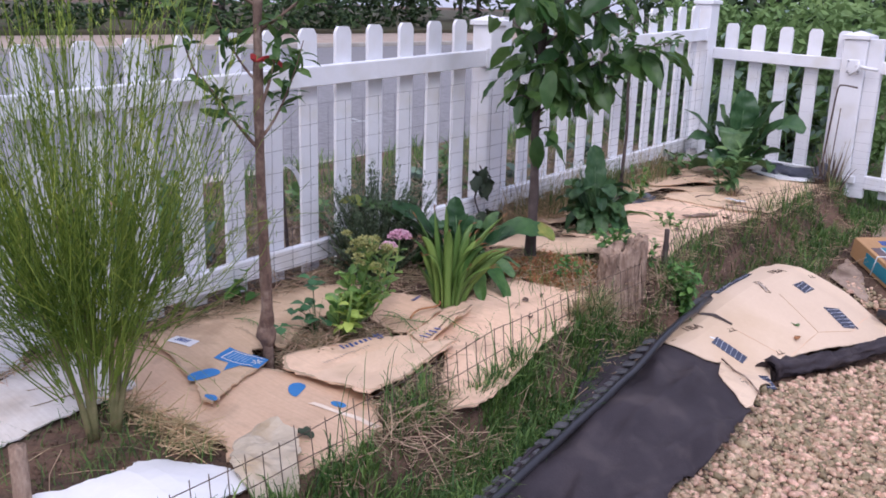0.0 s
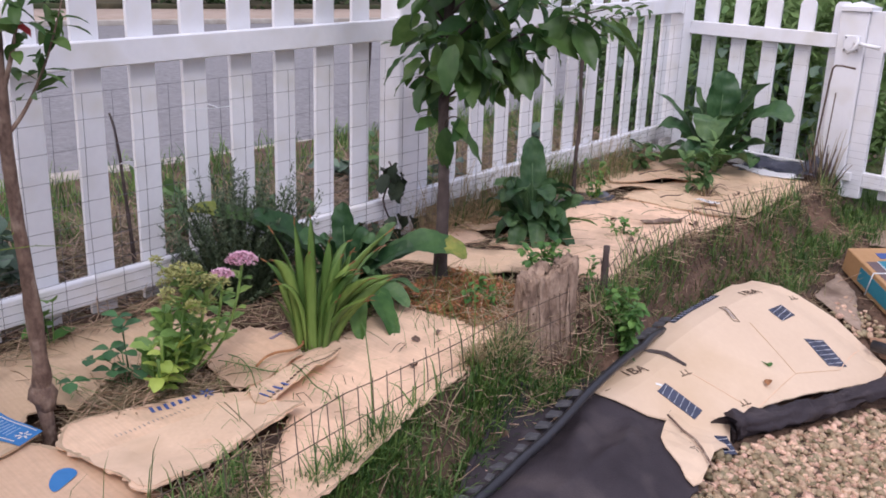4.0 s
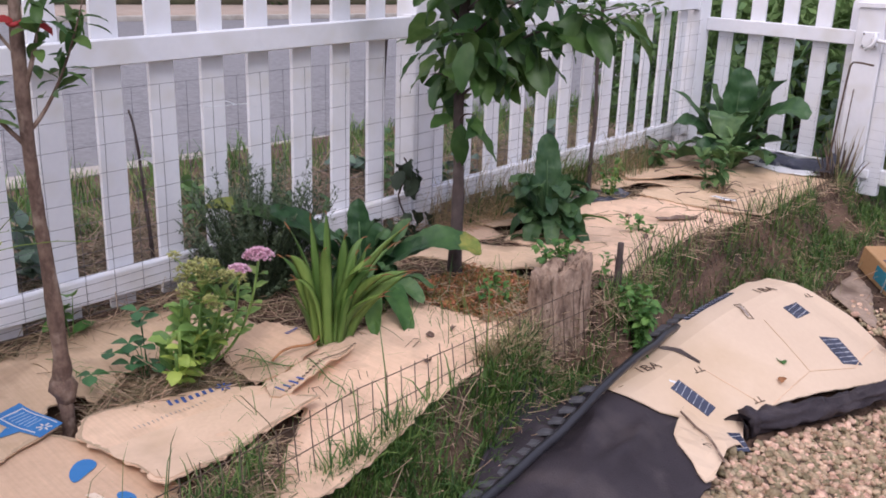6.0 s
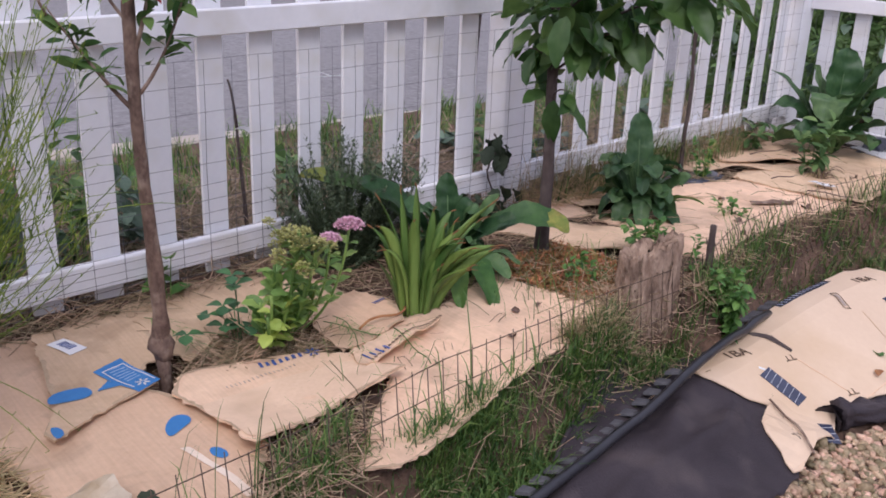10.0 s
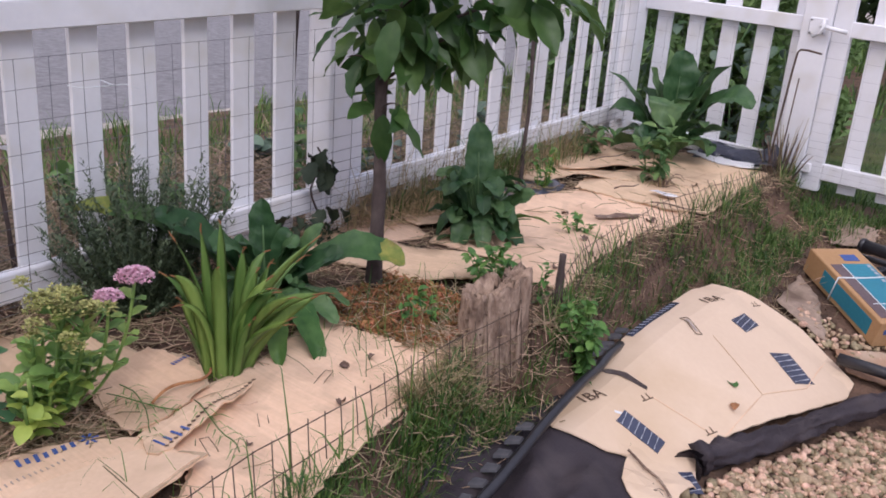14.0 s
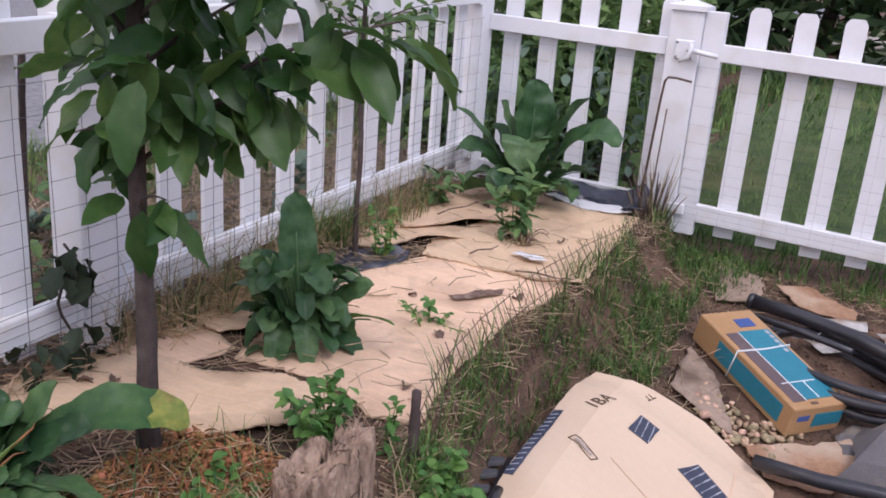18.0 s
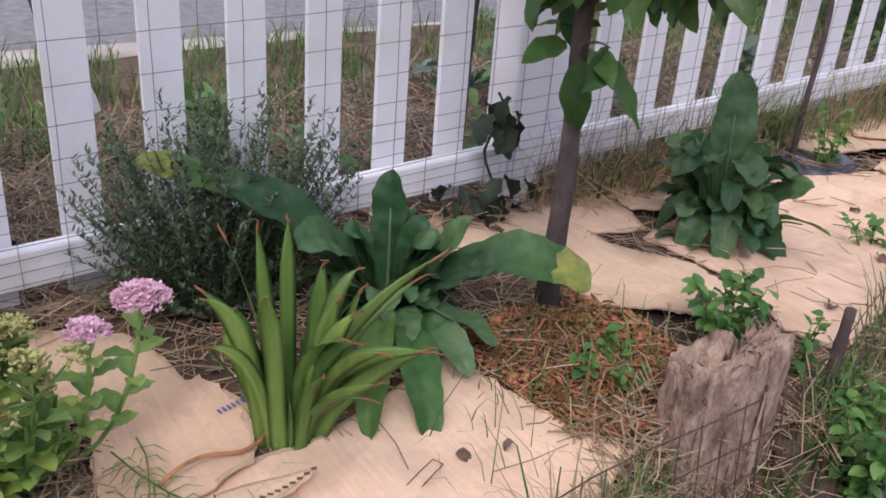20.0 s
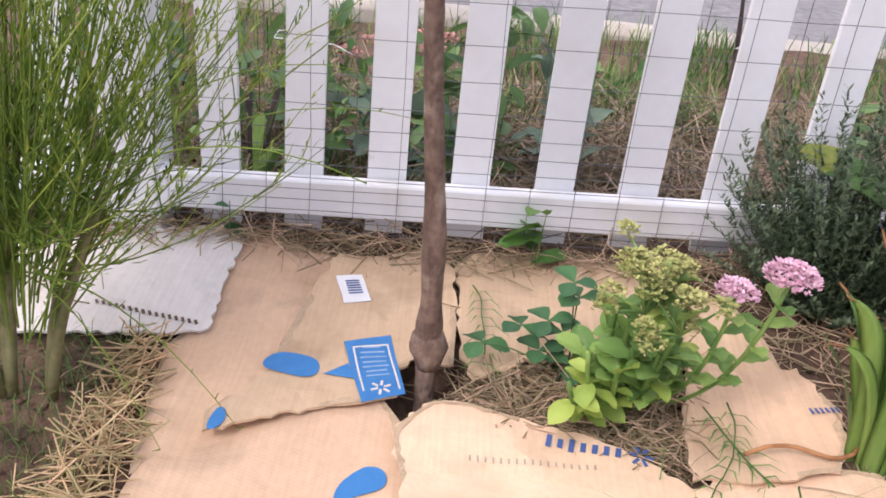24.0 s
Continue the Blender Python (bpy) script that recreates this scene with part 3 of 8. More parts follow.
for y, z in ((2.03, 0.70), (2.81, 0.62), (1.64, 0.45), (4.34, 0.66), (5.12, 0.60)):                  # ties that hold the wire
    tie = thing("cable_tie", "thin white cable tie holding wire to a picket", "cable tie", (FX, y, rail_low(y) - 0.12 + z), "cable ties")
    part("loop", Geo().tube([(0.068, 0.05, 0.0), (0.0, 0.054, 0.004), (-0.02, 0.0, 0.0), (0.0, -0.054, -0.003), (0.066, -0.05, 0.0), (0.068, 0.05, 0.0)], 0.0014, 5), M["strap"], tie)
    part("tail", Geo().tube([(0.068, 0.05, 0.0), (0.085, 0.08, 0.004), (0.09, 0.12, -0.012)], 0.0012, 5), M["strap"], tie)


wire_fence("wire_border", "low rusty welded wire border along the bed", 0.3, 3.70, lambda y: edge_x(y) + 0.03, lambda y: -0.12, 0.055, [0.03, 0.12, 0.20, 0.28], lambda y: bed_z(0, y) - 0.17, 0.0015, 0.012)
wire_fence("wire_border", "low rusty wire border leaning over the cardboard", 3.75, 6.15, lambda y: edge_x(y) + 0.09, lambda y: -0.55 + 0.2 * noise2(y, 0, 2), 0.048, [0.02, 0.08, 0.15, 0.21], lambda y: bed_z(0, y) - 0.11, 0.0015, 0.02)


# ---------------------------------------------------------------- cardboard
def sheet_geo(outline, height, thick=0.005, cell=0.055, jag=0.006, seed=1, fine=0.03, centre=None):
    """A sheet cut to an outline, laid on height(x, y), with torn edges and a thickness."""
    rng = random.Random(seed)
    pts = []
    for i, a in enumerate(outline):
        b = outline[(i + 1) % len(outline)]
        a, b = Vector(a), Vector(b)
        n = max(1, int((b - a).length / fine))
        nrm = Vector((-(b - a).y, (b - a).x)).normalized() if (b - a).length > 0 else Vector((0, 0))
        for k in range(n):
            q = a.lerp(b, k / n)
            pts.append(q + nrm * (rng.uniform(-jag, jag) if k else 0))
    bm = bmesh.new()
    bm.faces.new([bm.verts.new((p.x, p.y, 0)) for p in pts])
    xs, ys = [p.x for p in pts], [p.y for p in pts]
    for ax, lo, hi in ((0, min(xs), max(xs)), (1, min(ys), max(ys))):
        c = lo + cell * 0.6
        while c < hi:
            co, no = [0, 0, 0], [0, 0, 0]
            co[ax], no[ax] = c, 1
            bmesh.ops.bisect_plane(bm, geom=bm.verts[:] + bm.edges[:] + bm.faces[:], plane_co=co, plane_no=no, dist=1e-5)
            c += cell
    bmesh.ops.triangulate(bm, faces=[f for f in bm.faces if len(f.verts) > 4])
    for v in bm.verts:
        v.co.z = height(v.co.x, v.co.y)
    bmesh.ops.recalc_face_normals(bm, faces=bm.faces[:])
    if sum(f.normal.z for f in bm.faces) < 0:
        bmesh.ops.reverse_faces(bm, faces=bm.faces[:])
    bm.verts.index_update()
    c = Vector((*centre, 0)) if centre else Vector((0, 0, 0))
    top = [v.co - c for v in bm.verts]
    n = len(top)
    g = Geo()
    g.v = [tuple(p) for p in top] + [(p.x, p.y, p.z - thick) for p in top]
    for f in bm.faces:
        q = [v.index for v in f.verts]
        g.f += [tuple(q), tuple(i + n for i in reversed(q))]
    for e in bm.edges:
        if len(e.link_faces) == 1:
            lp = e.link_loops[0]
            i, j = lp.vert.index, lp.link_loop_next.vert.index
            g.f.append((j, i, i + n, j + n))
    bm.free()
    return g


def cardboard(outline, layer, label, material="card", seed=1, amp=0.016, curl=None, name="cardboard_sheet", jag=0.007, crumple=0.0, front=None):
    cx, cy = sum(p[0] for p in outline) / len(outline), sum(p[1] for p in outline) / len(outline)

    def h(x, y):
        z = bed_z(x, y) + 0.004 + layer * 0.0075 + lumps(x, y) + amp * noise2(x, y, 3.4, seed * 1.3) * (0.4 + 0.12 * layer) + 0.0015 * noise2(x, y, 18, seed)
        if front:                           # one side lifts off the bed
            z += front[2] * smooth_step((x - front[0]) / (front[1] - front[0]))
        if crumple:
            z += crumple * (noise2(x, y, 14, 5) + 0.7 * abs(noise2(x, y, 24, 9)) + 0.6)
        if curl:
            px, py, rad, up = curl
            z += up * smooth_step(1 - math.hypot(x - px, y - py) / rad)
        return z
    g = sheet_geo(outline, h, seed=seed, jag=jag, centre=(cx, cy), cell=0.018 if crumple else 0.055, fine=0.017)
    ob = part(name, g, M[material], m=pose(cx, cy, 0), smooth=False)
    if material in ("card", "card_kraft"):                  # the torn rim bares paler inner paper
        pts = []
        for a, b in zip(outline, outline[1:] + outline[:1]):
            a, b = Vector(a), Vector(b)
            n = max(1, int((b - a).length / 0.012))
            pts += [a.lerp(b, k / n) for k in range(n)]
        mid, strip = Vector((cx, cy)), Geo()
        for i in range(len(pts)):
            p, q = pts[i], pts[(i + 1) % len(pts)]
            if noise2(p.x, p.y, 5, seed) > -0.02:
                w0, w1 = 0.006 + 0.02 * abs(noise2(p.x, p.y, 40, seed)), 0.006 + 0.02 * abs(noise2(q.x, q.y, 40, seed))
                quad4 = [p, q, q + (mid - q).normalized() * w1, p + (mid - p).normalized() * w0]
                strip.add([(v.x - cx, v.y - cy, h(v.x, v.y) + 0.0016) for v in quad4], [(0, 1, 2, 3)])
            elif strip.v:
                part("torn_rim", strip, M["card_core"], ob, "ragged torn edge of bared paper")
                strip = Geo()
        if strip.v:
            part("torn_rim", strip, M["card_core"], ob, "ragged torn edge of bared paper")
    return tagged(ob, label, "cardboard" if name == "cardboard_sheet" else name.replace("_", " "), "cardboard over the bed" if name == "cardboard_sheet" else ""), h


SHEETS, OUTLINES = {}, []


def put_sheet(key, outline, layer, label, **kw):
    OUTLINES.append(outline)
    SHEETS[key] = cardboard(outline, layer, label, seed=len(SHEETS) + 2, **kw)


put_sheet("white", [(-2.30, 0.90), (-2.52, 1.46), (-2.46, 1.52), (-2.12, 1.53), (-2.04, 1.28), (-1.98, 0.95)], 2, "greyish white cardboard sheet under the broom bush", material="card_white")
put_sheet("left", [(-2.50, 1.49), (-2.48, 1.64), (-2.42, 1.78), (-2.10, 1.80), (-1.90, 1.94), (-1.70, 2.03), (-1.52, 2.03), (-1.42, 1.95), (-1.335, 1.90), (-1.30, 1.72), (-1.31, 1.52), (-1.44, 1.585), (-1.55, 1.575), (-1.515, 1.46), (-1.60, 1.515), (-1.70, 1.515), (-1.79, 1.50), (-1.94, 1.472), (-2.07, 1.457), (-2.16, 1.50)], 1, "brown cardboard sheet with a torn edge around the tree", material="card_kraft")
put_sheet("call_out", [(-2.42, 1.75), (-2.47, 1.93), (-2.44, 2.01), (-2.16, 2.03), (-2.06, 2.03), (-2.07, 1.96), (-2.03, 1.925), (-1.95, 1.93), (-1.92, 1.87), (-1.90, 1.79), (-1.80, 1.61), (-1.85, 1.60), (-2.00, 1.68), (-2.10, 1.69), (-2.25, 1.72)], 3, "torn cardboard sheet with blue printed marks", material="card_kraft", curl=(-1.82, 1.64, 0.2, 0.022))
put_sheet("behind", [(-2.43, 2.02), (-2.50, 2.07), (-2.48, 2.42), (-2.30, 2.63), (-2.20, 2.67), (-2.08, 2.69), (-2.09, 2.52), (-2.13, 2.36), (-2.12, 2.21), (-2.035, 2.07), (-2.11, 2.04)], 2, "brown cardboard piece behind the sedum", material="card_kraft")
put_sheet("logo", [(-1.935, 1.995), (-1.945, 2.06), (-1.91, 2.18), (-1.88, 2.29), (-1.83, 2.38), (-1.78, 2.435), (-1.70, 2.465), (-1.545, 2.485), (-1.515, 2.34), (-1.485, 2.17), (-1.47, 1.97), (-1.50, 1.955), (-1.61, 1.97), (-1.715, 1.96), (-1.78, 1.945), (-1.85, 1.93)], 4, "brown cardboard sheet with a blue shop logo", curl=(-1.60, 1.96, 0.2, 0.012), front=(-1.66, -1.48, 0.034))
put_sheet("text", [(-2.09, 2.495), (-2.11, 2.71), (-1.99, 2.75), (-1.89, 2.73), (-1.82, 2.70), (-1.80, 2.60), (-1.80, 2.45), (-1.935, 2.455)], 3, "small cardboard piece with a blue stamped number", material="card_kraft", curl=(-1.84, 2.62, 0.12, 0.01))
put_sheet("main", [(-1.93, 3.19), (-1.78, 3.21), (-1.62, 3.24), (-1.48, 3.30), (-1.43, 3.15), (-1.36, 2.90), (-1.31, 2.60), (-1.25, 2.34), (-1.23, 2.22), (-1.285, 2.13), (-1.37, 2.22), (-1.45, 2.29), (-1.58, 2.46), (-1.76, 2.42), (-1.86, 2.56), (-1.84, 2.70), (-1.82, 2.83)], 1, "large flat brown cardboard sheet before the iris")
put_sheet("flap", [(-1.68, 2.415), (-1.75, 2.44), (-1.76, 2.58), (-1.75, 2.70), (-1.725, 2.77), (-1.69, 2.68), (-1.665, 2.56), (-1.655, 2.43)], 5, "folded cardboard flap with an open fluted edge", curl=(-1.69, 2.60, 0.15, 0.03))
put_sheet("tree_near", [(-2.49, 3.36), (-2.50, 3.60), (-2.44, 3.80), (-2.30, 3.86), (-2.14, 3.86), (-1.92, 3.95), (-1.68, 3.93), (-1.74, 3.74), (-1.92, 3.58), (-2.03, 3.60), (-2.20, 3.52)], 2, "rounded cardboard sheet around the young tree", curl=(-1.75, 3.75, 0.25, 0.02))
put_sheet("tree_back", [(-2.47, 3.70), (-2.48, 4.02), (-2.34, 4.10), (-2.16, 4.02), (-2.20, 3.86), (-2.36, 3.74)], 1, "brown cardboard piece behind the young tree")
put_sheet("mid", [(-2.47, 4.12), (-2.46, 4.40), (-2.30, 4.52), (-2.12, 4.40), (-2.16, 4.14), (-2.26, 4.06)], 2, "cardboard piece lifted along one edge", curl=(-2.14, 4.2, 0.22, 0.04))
put_sheet("far_a", [(-2.12, 3.97), (-1.80, 4.0), (-1.64, 3.92), (-1.50, 3.96), (-1.55, 4.20), (-1.57, 4.70), (-1.52, 5.05), (-1.60, 5.20), (-1.90, 5.16), (-2.08, 5.08), (-2.13, 4.96), (-2.22, 4.78), (-2.25, 4.50), (-2.18, 4.20)], 1, "long brown cardboard sheet with fallen leaves")
put_sheet("far_b", [(-2.45, 4.98), (-2.46, 5.28), (-2.36, 5.44), (-2.16, 5.50), (-1.98, 5.44), (-2.06, 5.30), (-2.20, 5.12), (-2.30, 5.02)], 2, "cardboard piece by the slim tree", curl=(-2.14, 5.18, 0.2, 0.035))
put_sheet("far_c", [(-2.10, 5.04), (-1.84, 5.10), (-1.66, 5.08), (-1.48, 5.14), (-1.50, 5.50), (-1.54, 6.12), (-1.76, 6.08), (-2.04, 6.14), (-2.12, 5.60), (-2.16, 5.24)], 2, "brown cardboard sheet near the gate")
put_sheet("corner", [(-2.44, 5.40), (-2.42, 6.10), (-2.28, 6.18), (-2.06, 5.98), (-2.02, 5.60), (-2.20, 5.48), (-2.34, 5.30)], 3, "brown cardboard sheet in the fence corner", curl=(-2.1, 5.5, 0.18, 0.025))
put_sheet("scrap", [(-1.70, 0.92), (-1.64, 1.08), (-1.61, 1.21), (-1.65, 1.27), (-1.63, 1.35), (-1.50, 1.42), (-1.42, 1.46), (-1.34, 1.40), (-1.30, 1.20), (-1.32, 0.92), (-1.5, 0.85)], 2, "flat white paper sheet at the bed's edge", material="paper", amp=0.04)
put_sheet("sack", [(-1.535, 1.50), (-1.565, 1.60), (-1.52, 1.645), (-1.45, 1.655), (-1.38, 1.61), (-1.30, 1.545), (-1.21, 1.45), (-1.27, 1.385), (-1.36, 1.40), (-1.45, 1.425)], 3, "crumpled cream packing film at the bed's edge", material="cream_film", amp=0.06, crumple=0.022, front=(-1.36, -1.20, -0.09), name="packing_film")
put_sheet("card_tip", [(-2.02, 6.13), (-1.90, 6.25), (-1.66, 6.21), (-1.58, 6.10), (-1.64, 6.04), (-1.80, 6.03)], 4, "white cardboard scrap near the gate", material="paper", amp=0.02)


# ---------------------------------------------------------------- marks on the cardboard
def decal(parent_key, outline, material, name="print", lift=0.0030, label="", thick=0.0006):
    ob, h = SHEETS[parent_key]
    c = ob.matrix_basis.translation
    if name == "printed_mark":
        outline = rounded(outline)
    g = sheet_geo(outline, lambda x, y: h(x, y) + lift, thick=thick, cell=0.03, jag=0.0, fine=0.02, centre=(c.x, c.y))
    return part(name, g, M[material], ob, label, smooth=False)


def rounded(outline, times=2):
    """An outline with its corners cut off again and again."""
    for _ in range(times):
        nxt = []
        for a, b in zip(outline, outline[1:] + outline[:1]):
            nxt += [(a[0] * 0.75 + b[0] * 0.25, a[1] * 0.75 + b[1] * 0.25), (a[0] * 0.25 + b[0] * 0.75, a[1] * 0.25 + b[1] * 0.75)]
        outline = nxt
    return outline


def quad(cx, cy, w, h, turn):
    a = radians(turn)
    ux, uy = Vector((math.cos(a), math.sin(a))), Vector((-math.sin(a), math.cos(a)))
    c = Vector((cx, cy))
    return [tuple(c + ux * sx * w / 2 + uy * sy * h / 2) for sx, sy in ((-1, -1), (1, -1), (1, 1), (-1, 1))]


def blob(cx, cy, w, h, turn, n=10):
    a = radians(turn)
    return [(cx + math.cos(a) * w / 2 * math.cos(t) - math.sin(a) * h / 2 * math.sin(t), cy + math.sin(a) * w / 2 * math.cos(t) + math.cos(a) * h / 2 * math.sin(t))
            for t in (2 * math.pi * k / n for k in range(n))]


decal("call_out", [(-2.09, 1.81), (-2.12, 1.90), (-1.955, 1.945), (-1.915, 1.868)], "blue_print", "printed_panel", label="blue printed panel with faded white lines")
decal("call_out", [(-2.03, 1.828), (-1.995, 1.785), (-1.985, 1.848)], "blue_print", "printed_tail")
for k, w in enumerate((0.034, 0.048, 0.052, 0.046, 0.050, 0.040, 0.044)):
    decal("call_out", quad(-2.080 + k * 0.0135, 1.866 + k * 0.0037, 0.0042, w, 14), "faint_print", "text_bar", 0.0042)
for dx, dy, w, h in ((0.0, 0.034, 0.135, 0.0035), (-0.066, 0.0, 0.0035, 0.066), (0.0, -0.034, 0.135, 0.0035)):   # white frame of the panel
    ca, sa = math.cos(radians(16)), math.sin(radians(16))
    decal("call_out", quad(-2.02 + ca * dx - sa * dy, 1.882 + sa * dx + ca * dy, w, h, 16), "card_white", "frame_bar", 0.0042)
for k in range(6):
    a = math.pi * k / 3
    decal("call_out", quad(-1.962 + 0.013 * math.cos(a), 1.898 + 0.013 * math.sin(a), 0.014, 0.005, math.degrees(a)), "card_white", "spark_bar", 0.0042)
decal("call_out", [(-2.040, 1.668), (-2.057, 1.700), (-2.040, 1.760), (-2.020, 1.775), (-1.995, 1.775), (-1.980, 1.755), (-1.990, 1.705), (-2.007, 1.662)], "blue_print", "printed_mark")
decal("call_out", [(-1.870, 1.618), (-1.860, 1.637), (-1.825, 1.642), (-1.800, 1.628), (-1.805, 1.612)], "blue_print", "printed_mark")
decal("left", [(-1.69, 1.85), (-1.725, 1.852), (-1.755, 1.868), (-1.782, 1.895), (-1.775, 1.928), (-1.735, 1.935), (-1.712, 1.89)], "blue_print", "printed_mark")
decal("left", blob(-1.555, 1.913, 0.06, 0.036, 10), "blue_print", "printed_mark")
# shop logo drawn as plain bars and a spark
for k in range(7):
    u = k / 6
    decal("logo", quad(-1.865 + 0.020 * u, 2.207 + 0.120 * u, 0.030 if k in (0, 2) else 0.021, 0.0095, -10), "navy_print", "logo_bar")
for k in range(6):
    a = math.pi * k / 3 + 0.3
    decal("logo", quad(-1.842 + 0.017 * math.cos(a), 2.366 + 0.015 * math.sin(a), 0.016, 0.006, math.degrees(a)), "navy_print", "spark_bar")
for k in range(17):
    decal("logo", quad(-1.803 - 0.0003 * k, 2.068 + 0.0135 * k, 0.012, 0.003, 0), "grey_ink", "text_bar")
for k in range(6):
    decal("text", quad(-1.98 - 0.0005 * k, 2.70 + 0.0095 * k, 0.016, 0.0045, 8), "navy_print", "text_bar")
for k in range(4):
    decal("flap", quad(-1.69 + 0.003 * k, 2.455 + 0.022 * k, 0.026 if k % 2 else 0.034, 0.006, 14), "navy_print", "printed_bar", 0.0032)
label_ob = part("barcode_label", sheet_geo(quad(-2.27, 1.803, 0.105, 0.058, 18), lambda x, y: SHEETS["call_out"][1](x, y) + 0.003, 0.0012, 0.04, 0.001, centre=(-2.292, 1.788)), M["paper"], m=pose(-2.292, 1.788, 0), smooth=False)
tagged(label_ob, "small white paper label with printed bars on cardboard", "label")
for k in range(6):
    part("printed_bar", sheet_geo(quad(-2.295 + 0.009 * k, 1.797 + 0.003 * k, 0.004, 0.03, 18), lambda x, y: SHEETS["call_out"][1](x, y) + 0.0042, 0.0006, 0.04, 0, centre=(-2.292, 1.788)), M["navy_print"], label_ob, smooth=False)
for k in range(16):                         # open flutes along the white sheet's torn edge, their inner shade drawn in ink
    decal("white", quad(-2.135 + 0.0004 * k, 1.30 + 0.0135 * k, 0.012, 0.006, 30), "ink", "flute", 0.0028)


decal("logo", [(-1.745, 1.965), (-1.70, 1.955), (-1.61, 1.975), (-1.51, 1.965), (-1.48, 1.985), (-1.495, 2.17), (-1.525, 2.34), (-1.555, 2.470), (-1.69, 2.448), (-1.735, 2.38), (-1.76, 2.25), (-1.765, 2.12), (-1.76, 2.03)], "card_top", "top_layer", 0.0022, "paler torn top layer of paper", 0.0016)
decal("left", [(-1.625, 1.845), (-1.51, 1.866), (-1.42, 1.874), (-1.345, 1.872), (-1.345, 1.898), (-1.42, 1.894), (-1.51, 1.884), (-1.62, 1.866)], "card_pale", "peeled_strip", 0.0026, "peeled pale paper strip")


def staple(x, y, turn, s=0.085):
    t = thing("garden_staple", "rusty bent wire garden staple lying on cardboard", "garden staple", (x, y, SHEETS["main"][1](x, y) + 0.004), "garden staples", turn=turn)
    part("wire", Geo().tube([(-0.012, 0, 0.001), (-0.012, s * 0.5, 0.002), (-0.011, s, 0.0), (0.011, s, 0.0), (0.012, s * 0.5, 0.003), (0.012, 0.01, 0.002)], 0.0009, 6), M["rust"], t)


for x, y, a in ((-1.58, 2.68, 55), (-1.58, 2.53, 70), (-1.62, 2.90, 25)):
    staple(x, y, a)


def dry_leaf(x, y, s, key):
    ob = part("dry_leaf", leaf_geo(s, s * 0.6, 1.6, 0.7, 0.1), M["bark"], m=aim((x, y, SHEETS[key][1](x, y) + 0.006), random.uniform(0, 360), 20, random.uniform(-40, 40)))
    tagged(ob, "small curled brown dry leaf on the cardboard", "dry leaf", "dry leaves")


for x, y, s, k in ((-1.55, 2.60, 0.03, "main"), (-1.50, 2.86, 0.04, "main"), (-1.66, 3.02, 0.035, "main"), (-1.62, 3.12, 0.03, "main"), (-2.36, 3.62, 0.05, "tree_near"), (-2.28, 3.66, 0.045, "tree_near"), (-1.78, 3.78, 0.05, "tree_near"),
                   (-1.62, 4.08, 0.05, "far_a"), (-1.60, 4.30, 0.035, "far_a"), (-1.72, 4.45, 0.05, "far_a"), (-1.92, 4.68, 0.04, "far_a"), (-1.60, 4.86, 0.06, "far_a"), (-2.2, 5.8, 0.04, "corner"), (-1.7, 5.5, 0.05, "far_c")):
    dry_leaf(x, y, s, k)


# ---------------------------------------------------------------- the mound by the gravel
def mound_z(x, y):
    crest = -0.075 - 0.065 * smooth_step((4.35 - y) / 0.8)
    d = x + 1.19
    z = crest - (0.40 * d + 0.12 * d * d if d > 0 else 0.7 * d * d)
    return max(z - 0.02 * smooth_step((y - 4.7) / 0.15), yard_z(x, y) + 0.006)


def cover_z(x, y):
    bulge = 0.075 * math.exp(-((x + 1.0) ** 2) / 0.05 - ((y - 3.0) ** 2) / 0.35)
    m = mound_z(x, y) if y > 3.3 else -1
    bulge += sum(h * math.exp(-((x - x0 - lean * (y - 2.6) - 0.02 * math.sin(5 * y + 9 * x0)) / w) ** 2) * smooth_step((y - y0) / 0.25) * smooth_step((y1 - y) / 0.25)
                 for x0, lean, h, w, y0, y1 in ((-0.83, 0.05, 0.026, 0.030, 1.5, 3.4), (-0.93, -0.12, 0.020, 0.024, 2.1, 3.5), (-0.74, 0.16, 0.022, 0.026, 1.4, 2.9), (-1.00, -0.05, 0.014, 0.02, 1.6, 2.7)))
    return max(land_z(x, y) + lumps(x, y) + 0.012 if x < -1.1 else -1, yard_z(x, y) + 0.018 + bulge + 0.014 * noise2(x, y, 5, 1.2) + 0.055 * (0.35 - abs(noise2(x * 1.6 + 0.5 * y, y * 0.5, 5, 4))) + 0.02 * (0.3 - abs(noise2(x - 0.7 * y, y + x * 0.3, 8, 7))), m - 0.012)


def loose_sheet(name, outline, height, material, label, category, thick=0.004, cell=0.05, jag=0.004, seed=3, fine=0.03):
    cx, cy = sum(p[0] for p in outline) / len(outline), sum(p[1] for p in outline) / len(outline)
    ob = part(name, sheet_geo(outline, height, thick, cell, jag, seed, fine, (cx, cy)), M[material], m=pose(cx, cy, 0), smooth=thick < 0.0035)
    return tagged(ob, label, category)


